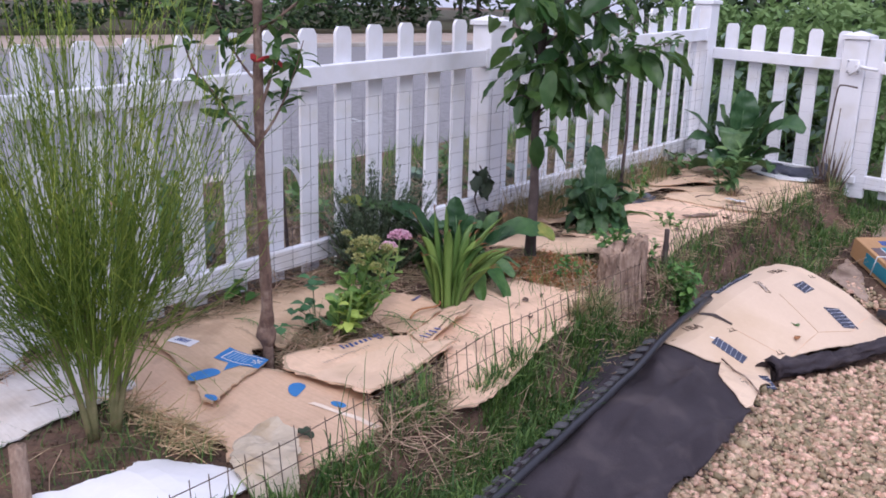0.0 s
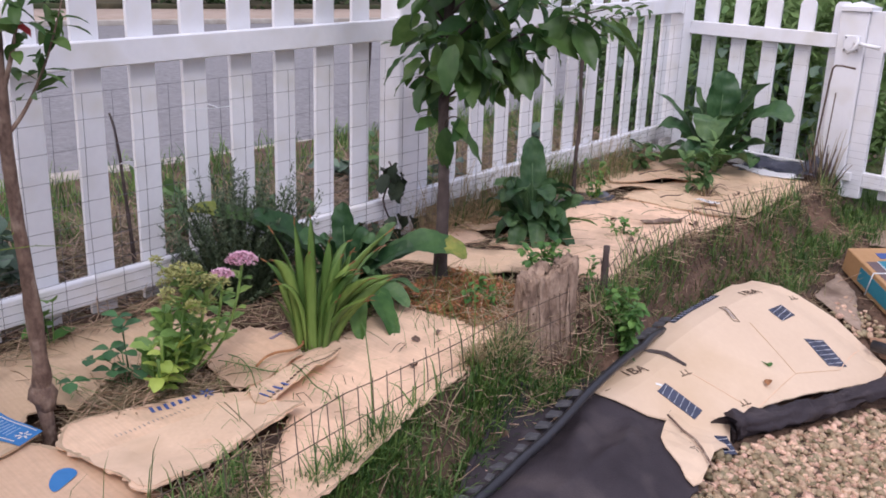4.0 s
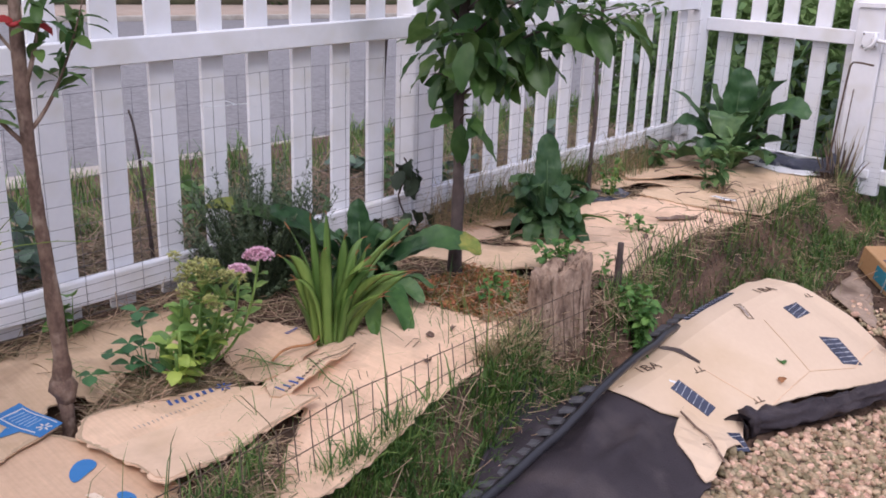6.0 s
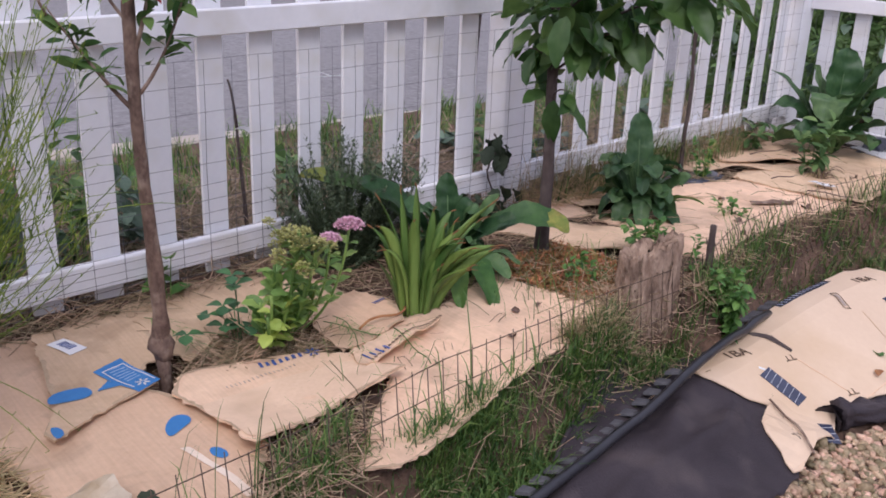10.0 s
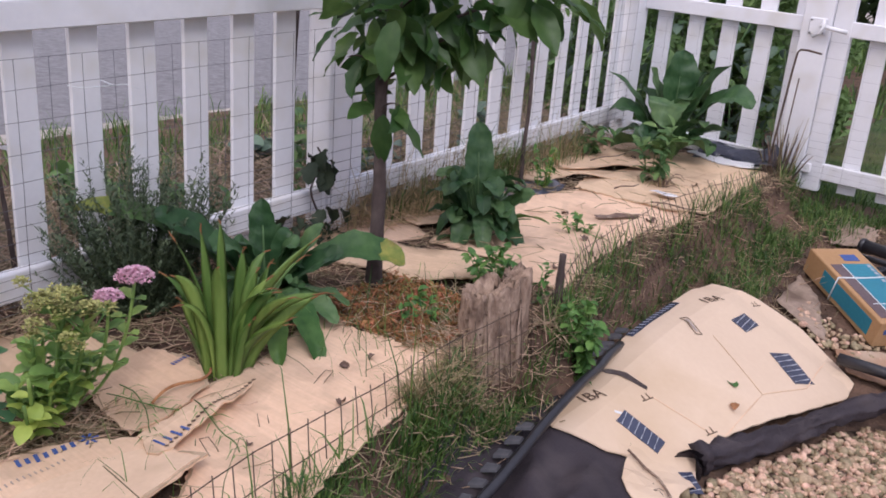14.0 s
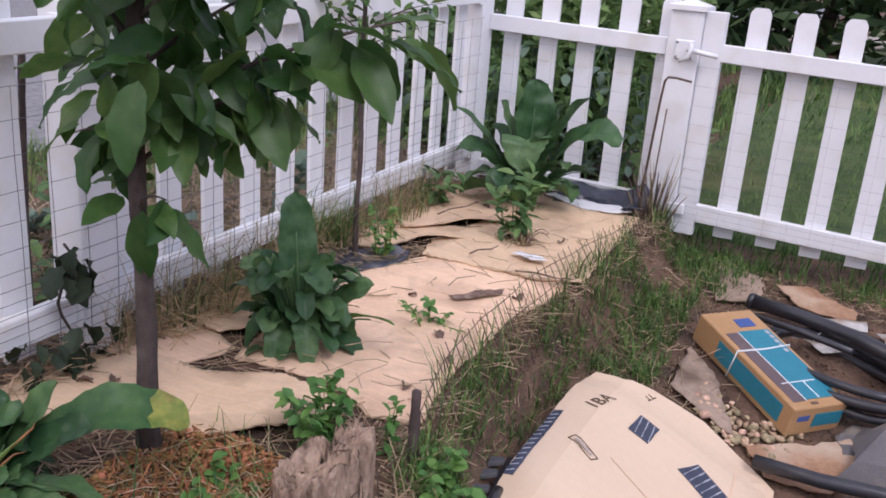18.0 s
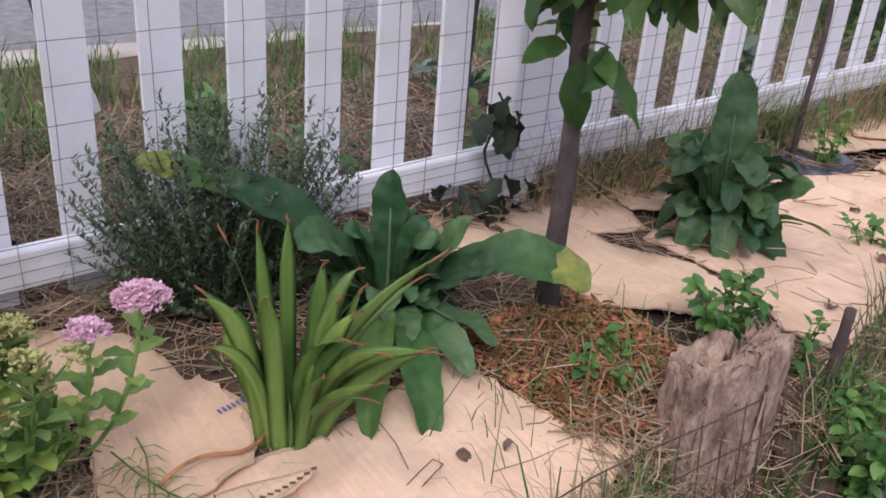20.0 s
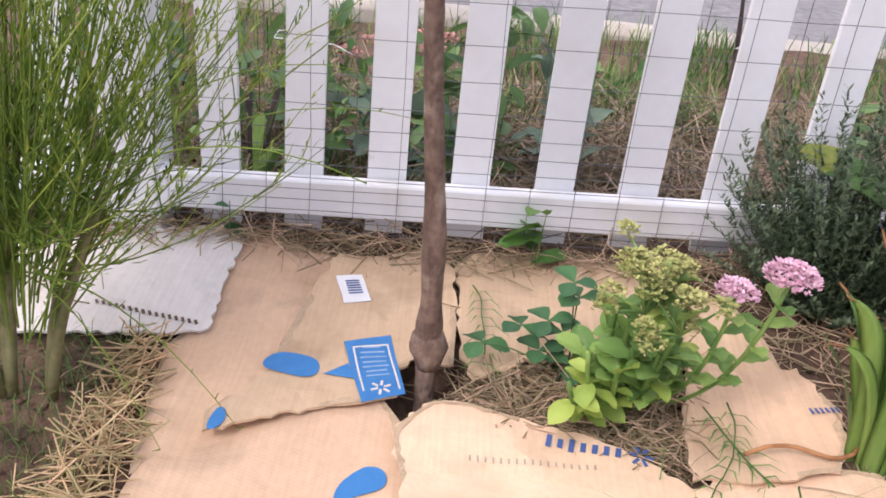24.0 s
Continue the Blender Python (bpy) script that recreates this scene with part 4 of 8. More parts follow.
fabric = loose_sheet("landscape_fabric", [(-0.98, 1.2), (-1.05, 1.9), (-1.11, 2.40), (-1.155, 2.66), (-1.22, 2.80), (-1.30, 3.0), (-1.345, 3.22), (-1.345, 3.40), (-1.305, 3.54), (-1.285, 3.64), (-1.10, 3.66), (-0.95, 3.63), (-0.86, 3.50), (-0.78, 3.36), (-0.74, 3.0), (-0.73, 2.62), (-0.62, 2.2), (-0.5, 1.2)],
                     cover_z, "fabric", "black woven landscape fabric draped over a mound", "landscape fabric", 0.003, 0.022, 0.008)
mound = loose_sheet("cardboard_cover", [(-1.24, 3.50), (-1.285, 3.80), (-1.32, 4.15), (-1.325, 4.42), (-1.335, 4.68), (-1.335, 4.83), (-1.318, 4.905), (-1.21, 4.885), (-1.12, 4.925), (-0.945, 4.955), (-0.80, 4.905), (-0.68, 4.83), (-0.67, 4.70), (-0.74, 4.40), (-0.84, 4.05), (-0.90, 3.82), (-0.83, 3.69), (-0.835, 3.57), (-0.79, 3.40), (-0.80, 3.365), (-0.87, 3.40), (-0.93, 3.415), (-0.965, 3.45), (-0.985, 3.50), (-1.005, 3.56), (-1.03, 3.565), (-1.06, 3.53), (-1.11, 3.505), (-1.16, 3.475), (-1.20, 3.45), (-1.25, 3.46)],
                    lambda x, y: max(mound_z(x, y), cover_z(x, y) + 0.009 if y < 3.66 else -1), "card_new", "large clean cardboard sheet bent over a mound", "cardboard", 0.0045, 0.05, 0.002)


def on_mound(outline, material, name, label="", lift=0.0022, thick=0.0012):
    c = mound.matrix_basis.translation
    return part(name, sheet_geo(outline, lambda x, y: mound_z(x, y) + lift, thick, 0.03, 0.001, 2, 0.02, (c.x, c.y)), M[material], mound, label, smooth=False)


def tape(cx, cy, w, h, turn):
    on_mound(quad(cx, cy, w, h, turn), "tape", "tape", "strip of dark printed tape")
    a = radians(turn)
    for k in range(int(w / 0.022)):
        u = -w / 2 + 0.014 + k * 0.022
        on_mound(quad(cx + math.cos(a) * u, cy + math.sin(a) * u, 0.003, h * 0.9, turn + 8), "tape_mark", "tape_bar", lift=0.0034, thick=0.0008)


tape(-1.070, 4.637, 0.066, 0.115, -4)
tape(-0.855, 4.586, 0.138, 0.106, -24)
tape(-1.037, 3.708, 0.142, 0.066, 6)
tape(-0.850, 3.690, 0.068, 0.052, -30)


def letters(text, x, y, size, turn, material="ink"):
    cu = bpy.data.curves.new("lettering", "FONT")
    cu.body, cu.size, cu.extrude, cu.align_x = text, size, 0.0006, "CENTER"
    tmp = new("lettering", cu)
    bpy.context.view_layer.update()
    me = bpy.data.meshes.new_from_object(tmp.evaluated_get(bpy.context.evaluated_depsgraph_get()))
    bpy.data.objects.remove(tmp)
    c = mound.matrix_basis.translation
    rot = Matrix.Rotation(radians(turn), 3, "Z")
    for v in me.vertices:
        p = rot @ v.co
        wx, wy = x + p.x, y + p.y
        v.co = (wx - c.x, wy - c.y, mound_z(wx, wy) + 0.0022 + v.co.z)
    me.materials.clear()
    me.materials.append(M[material])
    return part("lettering", me, None, mound, "dark printed characters")


letters("1BA", -1.200, 4.635, 0.066, 71)
letters("1BA", -1.190, 3.680, 0.062, 74)
for x, y, a in ((-1.105, 4.862, 75), (-1.088, 3.850, 75), (-0.893, 3.934, 75)):          # small printed arrows and frames
    on_mound(quad(x, y, 0.05, 0.004, a), "ink", "printed_bar")
    on_mound(quad(x - 0.008, y + 0.012, 0.004, 0.02, a), "ink", "printed_bar")
    on_mound(quad(x - 0.012, y - 0.010, 0.004, 0.02, a), "ink", "printed_bar")
for dx, dy, w, h in ((0, 0.014, 0.10, 0.003), (0, -0.014, 0.10, 0.003), (-0.049, 0, 0.003, 0.031), (0.049, 0, 0.003, 0.031), (0, 0, 0.07, 0.012)):
    a = radians(-28)
    on_mound(quad(-1.175 + math.cos(a) * dx - math.sin(a) * dy, 4.355 + math.sin(a) * dx + math.cos(a) * dy, w, h, -28), "ink" if h < 0.008 or w < 0.01 else "grey_ink", "printed_frame")
# the sheet stays whole; a bark-dark patch paints the slit's shaded gap
on_mound([(-1.275, 3.845), (-1.25, 3.868), (-1.19, 3.882), (-1.115, 3.896), (-1.110, 3.882), (-1.18, 3.858), (-1.24, 3.842)], "bark_dark", "slit", "dark strip painted as the shade inside a torn slit", 0.0024)
on_mound([(-1.318, 4.12), (-1.324, 4.42), (-1.328, 4.52), (-1.298, 4.525), (-1.292, 4.42), (-1.290, 4.12)], "tape", "edge_tape", "dark tape along the edge")
for k in range(13):
    on_mound(quad(-1.3065 - 0.0006 * k, 4.14 + 0.029 * k, 0.024, 0.004, 28), "tape_mark", "tape_bar", lift=0.0034, thick=0.0008)
on_mound(quad(-1.118, 3.705, 0.024, 0.009, 40), "paper", "paper_fleck", "torn white paper fleck")
for dx, dy, a, s in ((-0.93, 4.20, 40, 0.07), (-0.90, 4.13, 200, 0.05)):
    ob = part("fallen_leaf", leaf_geo(s, s * 0.6, 0.3, 0.2, 0.05), M["mint" if s > 0.065 else "shavings"], m=aim((dx, dy, mound_z(dx, dy) + 0.008), a, 4, 10))
    tagged(ob, "fallen leaf lying on the mound's cardboard", "leaf", "fallen leaves")
# a curved dry stalk on the cardboard, a thin stalk over the mound
tw = thing("dry_twig", "curved brown dry stalk lying on cardboard", "twig", (-1.86, 2.60, SHEETS["text"][1](-1.86, 2.6) + 0.012))
part("stalk", Geo().tube(along([(0.02, -0.06, 0.0), (0.005, -0.02, 0.01), (0.0, 0.03, 0.012), (0.02, 0.085, 0.012), (0.01, 0.125, 0.016), (-0.03, 0.155, 0.01)], 0.015), 0.0042, 6), M["shavings"], tw)
tw = thing("dry_twig", "thin dry stalk lying over the mound", "twig", (-0.9, 3.5, mound_z(-0.9, 3.5) + 0.008))
part("stalk", Geo().tube([Vector((x + 0.9, y - 3.5, max(mound_z(x, y), cover_z(x, y) + 0.012) - mound_z(-0.9, 3.5))) for x, y in ((-1.012, 3.575), (-0.951, 3.578), (-0.90, 3.56), (-0.862, 3.53), (-0.80, 3.48))], 0.0038, 6), M["bark"], tw)
for x0, y0, x1, y1 in ((-1.10, 4.39, -0.86, 4.29), (-0.86, 4.29, -0.78, 4.54), (-0.80, 4.84, -0.78, 4.55), (-1.09, 3.87, -0.86, 3.94), (-0.86, 3.94, -0.86, 4.28)):  # scored fold lines
    dx, dy = x1 - x0, y1 - y0
    on_mound(quad((x0 + x1) / 2, (y0 + y1) / 2, math.hypot(dx, dy), 0.003, math.degrees(math.atan2(dy, dx))), "card", "fold_line")

# black edging pipe with a toothed flange
EDGING = [(-0.96, 1.3), (-1.00, 1.8), (-1.03, 2.11), (-1.07, 2.5), (-1.14, 3.0), (-1.185, 3.35), (-1.235, 3.7), (-1.30, 4.05), (-1.335, 4.26)]


def pipe_z(x, y):
    # stiff: it bridges the folds below
    z = sum(max(cover_z(x + 0.01 * k, y + 0.06 * k), yard_z(x, y)) for k in range(-4, 5)) / 9
    return z + 0.024 + 0.045 * smooth_step((y - 3.0) / 0.4) * smooth_step((4.1 - y) / 0.5) - 0.035 * smooth_step((y - 3.6) / 0.5)


edging = thing("lawn_edging", "black plastic lawn edging pipe with a toothed flange", "lawn edging", (-1.1, 2.5, 0))
ep = [Vector((p.x + 1.1, p.y - 2.5, pipe_z(p.x, p.y))) for p in along(EDGING, 0.05)]
part("pipe", Geo().tube([q for q in ep if q.y < 1.60], 0.0150, 12), M["hose"], edging)
part("flange", Geo().ribbon([q + Vector((-0.020, 0, -0.017)) for q in ep], (1, 0.15, 0.25), [0.016] * len(ep)), M["hose"], edging)
tooth = Geo()
tooth.add([(-0.023, -0.022, 0), (0.022, -0.015, 0), (0.022, 0.015, 0), (-0.023, 0.022, 0), (-0.022, -0.021, 0.009), (0.021, -0.014, 0.008), (0.021, 0.014, 0.008), (-0.022, 0.021, 0.009)],
          [(3, 2, 1, 0), (4, 5, 6, 7), (0, 1, 5, 4), (1, 2, 6, 5), (2, 3, 7, 6), (3, 0, 4, 7)])
tooth = tooth.mesh("tooth", M["hose_grey"], smooth=False)
tp = [Vector((p.x + 1.1, p.y - 2.5, pipe_z(p.x, p.y))) for p in along(EDGING, 0.062)]
for a, b in zip(tp, tp[1:]):
    if a.y < 0.85 or a.y > 1.30:
        part("tooth", tooth, None, edging, m=pose(a.x - 0.048, a.y, a.z - 0.018, 0, -16, 4 + math.degrees(math.atan2(b.y - a.y, b.x - a.x)) - 90))


def roll(name, pts, r, label, material="fabric", category="fabric roll", wr=0.25):
    p0 = Vector(pts[0])
    t = thing(name, label, category, tuple(p0))
    path = along([Vector(p) - p0 for p in pts], 0.02)
    g = Geo().tube(path, r, 20)
    vs = []
    for i, q in enumerate(path):                # lengthwise folds and dents
        for k in range(20):
            p = Vector(g.v[i * 20 + k])
            f = 1 + wr * (0.9 * noise.noise((k * 0.75, i * 0.06, 3.0)) + 0.5 * noise.noise((k * 0.4, i * 0.22, 8.0))) + (0.5 if i < 3 else 0)
            d = (p - q) * f
            vs.append((q.x + d.x, q.y + d.y, q.z + d.z * 0.85))
    g.v = vs
    g.v = [(x + 0.011 * noise.noise((x * 30, y * 30, z * 30)), y + 0.010 * noise.noise((x * 31, y * 29, z * 30 + 5)), z + 0.013 * noise.noise((x * 24, y * 24, z * 40 + 9))) for x, y, z in g.v]
    part("roll", g, M[material], t)
    return t


fr = roll("rolled_fabric", [(-0.885, 3.80, -0.270), (-0.81, 4.0, -0.285), (-0.72, 4.25, -0.29), (-0.62, 4.55, -0.285), (-0.45, 4.8, -0.27)], 0.038, "crumpled roll of black landscape fabric", wr=0.85)
for k in range(16):
    a = random.uniform(0, 6.28)
    d = Vector((math.cos(a) * 0.05, -0.03 - random.random() * 0.05, math.sin(a) * 0.05))
    part("frayed_end", Geo().ribbon([d * 0.2, d * 0.6 + Vector((0, 0, 0.006)), d], (math.sin(a), 0.3, -math.cos(a)), [0.04, 0.05, 0.012]), M["fabric"], fr)


def folded_scrap():
    """A stiff piece of fabric standing in a fold, its hem spread on the ground."""
    a, c, d = Vector((-0.375, 5.23, -0.125)), Vector((-0.475, 5.02, -0.225)), Vector((-0.235, 5.02, -0.215))
    e, f, h, k = Vector((-0.54, 4.955, -0.300)), Vector((-0.20, 5.02, -0.285)), Vector((-0.27, 5.31, -0.225)), Vector((-0.49, 5.24, -0.24))
    base = Vector((-0.36, 5.05, -0.29))
    t = thing("fabric_scrap", "stiff grey fabric scrap standing in a fold", "fabric scrap", tuple(base))
    for name, (p, q, r, u) in (("upper_fold", (a, a, c, d)), ("hem", (c, d, e, f)), ("back_fold", (a, a, d, h)), ("side_fold", (a, a, k, c))):
        g, n, vs = Geo(), 9, []
        for i in range(n + 1):
            for j in range(n + 1):
                x, y = j / n, i / n
                v = (p * (1 - x) + q * x) * (1 - y) + (r * (1 - x) + u * x) * y - base
                bow = 0.012 * noise.noise(v * 14) + 0.005 * noise.noise(v * 40)
                vs.append(v + Vector((bow * 0.6, bow, bow)))
        m = n + 1
        part(name, g.add(vs, [(i * m + j, i * m + j + 1, (i + 1) * m + j + 1, (i + 1) * m + j) for i in range(n) for j in range(n)]), M["fabric_grey"], t)


folded_scrap()
loose_sheet("fabric_scrap", [(-0.545, 5.20), (-0.50, 5.28), (-0.45, 5.29), (-0.42, 5.20), (-0.45, 5.12), (-0.51, 5.11)], lambda x, y: yard_z(x, y) + 0.022 + 0.008 * noise2(x, y, 9, 2), "fabric_grey", "small grey fabric scrap beside the carton", "fabric scrap", 0.002, 0.03, 0.006)
loose_sheet("cardboard_sheet", [(-0.80, 4.96), (-0.68, 5.07), (-0.50, 5.20), (-0.42, 5.06), (-0.52, 4.90), (-0.72, 4.86)], lambda x, y: yard_z(x, y) + 0.022 + 0.006 * noise2(x, y, 6, 2), "card_wet", "muddy flattened cardboard before the box", "cardboard", 0.004, 0.05, 0.008)
loose_sheet("cardboard_sheet", [(-1.10, 5.10), (-0.96, 5.02), (-0.84, 4.98), (-0.98, 5.28), (-1.10, 5.40)], lambda x, y: yard_z(x, y) + 0.02 + 0.005 * noise2(x, y, 6, 2), "card_mud", "muddy grey cardboard piece beside the carton", "cardboard", 0.003, 0.05, 0.008)
loose_sheet("cardboard_sheet", [(-0.90, 6.13), (-0.76, 6.20), (-0.56, 6.04), (-0.57, 5.95), (-0.78, 5.97)], lambda x, y: yard_z(x, y) + 0.026 + 0.008 * noise2(x, y, 7, 1), "card_wet", "brown cardboard piece behind the coiled pipe", "cardboard", 0.004, 0.05, 0.008)
loose_sheet("cardboard_sheet", [(-1.17, 6.22), (-0.97, 6.20), (-0.94, 6.02), (-0.99, 5.90), (-1.10, 5.83)], lambda x, y: yard_z(x, y) + 0.020 + 0.006 * noise2(x, y, 7, 4), "card_mud", "weathered cardboard under straw beside the lawn", "cardboard", 0.004, 0.05, 0.010)
for pts, lab in (([(-0.69, 5.92), (-0.60, 5.95), (-0.52, 5.97), (-0.51, 5.89), (-0.60, 5.87)], "white plastic scrap behind the coiled pipe"), ([(-0.48, 5.90), (-0.40, 5.92), (-0.335, 5.80), (-0.345, 5.73), (-0.42, 5.78)], "pale paper scrap beyond the coiled pipe"),
                 ([(-0.73, 5.69), (-0.66, 5.71), (-0.58, 5.70), (-0.65, 5.64)], "white plastic scrap inside the coiled pipe")):
    loose_sheet("paper_scrap", pts, lambda x, y: yard_z(x, y) + 0.035 + 0.012 * noise2(x, y, 9, 5), "scrap_paper", lab, "plastic scrap", 0.002, 0.04, 0.008)


# ---------------------------------------------------------------- the long printed box
def printed_box():
    near, far = Vector((-0.698, 5.099, -0.246)), Vector((-1.111, 5.458, -0.121))      # it lies along the slope
    ax, ay = (far - near).normalized(), Vector((0.359, 0.413, 0)).normalized()
    L, W, H = (far - near).length, 0.235, 0.118
    c = near + ax * L / 2 + ay * W / 2
    b = thing("cardboard_box", "long cardboard carton with teal printed panels and white straps", "box", tuple(c))
    b.matrix_basis = pose(c.x, c.y, c.z, 0, -math.degrees(math.asin(ax.z)), math.degrees(math.atan2(ax.y, ax.x)))
    part("carton", bevelled_box((L, W, H), 0.004, (0, 0, H / 2)), M["box_card"], b, smooth=False)
    t = H + 0.001
    part("printed_panel", Geo().box((-0.045, -0.032, t), (0.39, 0.138, 0.002)), M["box_teal"], b, "teal printed panel", smooth=False)
    part("printed_panel", Geo().box((-0.05, 0.070, t), (0.39, 0.052, 0.002)), M["box_brown"], b, "dark brown printed panel", smooth=False)
    part("printed_panel", Geo().box((-0.045, W / 2 + 0.001, H * 0.5), (0.37, 0.002, 0.072)), M["box_teal"], b, "teal printed side", smooth=False)
    part("printed_panel", Geo().box((-L / 2 - 0.001, -0.045, H * 0.5), (0.002, 0.125, 0.055)), M["box_teal"], b, "teal printed end", smooth=False)
    part("logo_mark", Geo().box((-L / 2 - 0.001, 0.065, H * 0.62), (0.002, 0.05, 0.022)), M["navy_print"], b, smooth=False)
    part("logo_mark", Geo().box((0.20, -0.03, t), (0.05, 0.075, 0.002)), M["navy_print"], b, smooth=False)
    for k in range(5):
        part("text_bar", Geo().box((0.02 + 0.028 * k, -0.085, t + 0.001), (0.02, 0.016, 0.001)), M["tape_mark"], b, smooth=False)
    part("thin_stripe", Geo().box((-0.05, 0.041, t + 0.001), (0.39, 0.004, 0.001)), M["strap"], b, smooth=False)
    part("thin_stripe", Geo().box((-0.15, 0.0, t + 0.001), (0.004, 0.145, 0.001)), M["strap"], b, smooth=False)
    part("thin_stripe", Geo().box((-0.195, -0.02, t + 0.001), (0.085, 0.004, 0.001)), M["strap"], b, smooth=False)
    s = [(0.045, -W / 2 - 0.003, 0.0), (0.045, -W / 2 - 0.003, H + 0.003), (0.035, 0, H + 0.004), (0.04, W / 2 + 0.003, H + 0.003), (0.05, W / 2 + 0.003, 0.0)]
    part("strap", Geo().tube(s, 0.0035, 5), M["strap"], b, "white plastic strap")
    # ink-dark disc and bar paint the shade inside hand hole and slot
    part("hand_hole", Geo().tube([(L / 2 + 0.001, 0.03, 0.06), (L / 2 + 0.003, 0.03, 0.06)], 0.02, 12), M["ink"], b)
    part("slot", Geo().box((-L / 2 + 0.02, 0.02, t + 0.001), (0.012, 0.03, 0.001)), M["ink"], b, smooth=False)


printed_box()

coil = thing("coiled_pipe", "coil of black plastic edging pipe tied with white string", "pipe coil", (-0.58, 5.52, yard_z(-0.58, 5.52)))
for k, (rx, ry, dz) in enumerate(((0.33, 0.20, 0.03), (0.31, 0.17, 0.05), (0.345, 0.215, 0.062), (0.30, 0.185, 0.085))):
    pts = []
    for i in range(41):
        a = 2 * math.pi * i / 40 + 0.3 * k
        x, y = rx * math.cos(a), ry * math.sin(a)
        c, s = math.cos(-0.72), math.sin(-0.72)
        pts.append((x * c - y * s, x * s + y * c, dz + 0.012 * math.sin(2 * a + k)))
    part("pipe_loop", Geo().tube(pts, 0.017, 8), M["hose"], coil)
for a in (0.05, 2.3):
    x, y = 0.325 * math.cos(a), 0.2 * math.sin(a)
    c, s = math.cos(-0.72), math.sin(-0.72)
    px, py = x * c - y * s, x * s + y * c
    part("string", Geo().tube([(px + 0.05 * math.cos(q), py + 0.05 * math.cos(q), 0.06 + 0.06 * math.sin(q)) for q in np.linspace(0, 2 * math.pi, 14)], 0.003, 5), M["strap"], coil)
loose_pipe = thing("edging_pipe", "straight length of black edging pipe beyond the box", "pipe", (-0.95, 5.85, yard_z(-0.95, 5.85)))
part("pipe", Geo().tube([(0, 0, 0.05), (0.2, -0.06, 0.05), (0.42, -0.2, 0.06), (0.6, -0.36, 0.06)], 0.03, 10), M["hose"], loose_pipe)
part("pipe_end", Geo().tube([(-0.02, 0.006, 0.05), (0.0, 0.0, 0.05)], 0.034, 10), M["hose"], loose_pipe)
part("pipe", Geo().tube([(-0.02, -0.14, 0.04), (0.2, -0.2, 0.04), (0.4, -0.32, 0.05)], 0.014, 8), M["hose"], loose_pipe)
low_pipe = thing("edging_pipe", "black pipe lying beyond the cardboard mound", "pipe", (-0.76, 4.86, yard_z(-0.76, 4.86)))
part("pipe", Geo().tube([(0, 0, 0.05), (0.2, 0.0, 0.05), (0.45, 0.04, 0.05), (0.7, 0.1, 0.05)], 0.024, 10), M["hose"], low_pipe)

# dark plastic and litter between the far sheets
loose_sheet("plastic_sheet", [(-2.46, 4.66), (-2.44, 4.92), (-2.28, 5.04), (-2.16, 5.06), (-2.12, 4.94), (-2.20, 4.78), (-2.30, 4.66)], lambda x, y: bed_z(x, y) + lumps(x, y) + 0.014 + 0.022 * noise2(x, y, 9, 3) + 0.010 * noise2(x * 2, y, 22, 5), "bin_plastic", "crinkled dark blue plastic sheet under the slim tree", "plastic sheet", 0.0015, 0.022, 0.006)
loose_sheet("plastic_sheet", [(-1.96, 5.98), (-1.98, 6.26), (-1.60, 6.26), (-1.53, 6.20), (-1.52, 6.08), (-1.60, 6.05), (-1.66, 6.14), (-1.84, 6.17)], lambda x, y: bed_z(x, y) + lumps(x, y) + 0.022 + 0.022 * noise2(x, y, 9, 3) + 0.07 * smooth_step((y - 6.13) / 0.1) + 0.05 * smooth_step((x + 1.66) / 0.1), "bin_plastic", "crumpled dark plastic behind the white card", "plastic sheet", 0.0015, 0.03, 0.006)
loose_sheet("paper_scrap", [(-1.82, 5.26), (-1.80, 5.30), (-1.70, 5.30), (-1.66, 5.25), (-1.72, 5.22)], lambda x, y: bed_z(x, y) + lumps(x, y) + 0.034 + 0.01 * noise2(x, y, 12, 3), "paper", "torn white paper strip on the far cardboard", "paper scrap", 0.0015, 0.03, 0.006)
# added brown strip that stands in for a dry pit in the sheet
loose_sheet("dry_bark", [(-1.82, 4.73), (-1.76, 4.82), (-1.69, 4.91), (-1.68, 4.87), (-1.73, 4.77), (-1.79, 4.72)], lambda x, y: SHEETS["far_a"][1](x, y) + 0.014 + 0.01 * noise2(x, y, 25, 3), "bark", "curled brown strip standing in for a dry pit in cardboard", "bark strip", 0.004, 0.02, 0.006)
for x, y, a, L in ((-1.90, 5.18, 70, 0.16), (-1.60, 5.06, 10, 0.22), (-2.24, 5.62, 80, 0.3)):
    tw = thing("dry_twig", "dark dry twig lying on the far cardboard", "twig", (x, y, bed_z(x, y) + 0.045), "twigs", turn=a)
    part("stalk", Geo().tube([(-L / 2, 0, 0), (-L / 6, 0.01, 0.004), (L / 5, -0.006, 0.002), (L / 2, 0.004, 0.006)], [0.0042, 0.0036, 0.0036, 0.002], 6), M["bark"], tw)

gl = part("green_leaf", leaf_geo(0.06, 0.034, 1.2, 0.8, 0.16, 8), M["dark_leaf"], m=aim((-1.475, 1.675, SHEETS["left"][1](-1.475, 1.675) + 0.012), -60, 12, 10))
tagged(gl, "curled olive leaf lying by the packing film", "leaf", "fallen leaves")
for k in range(22):                         # open flutes along the folded flap's edge, shaded hollows laid on as ink bars
    decal("flap", quad(-1.722 + 0.0026 * k, 2.765 - 0.0145 * k, 0.010, 0.006, 60), "ink", "flute", 0.0030)

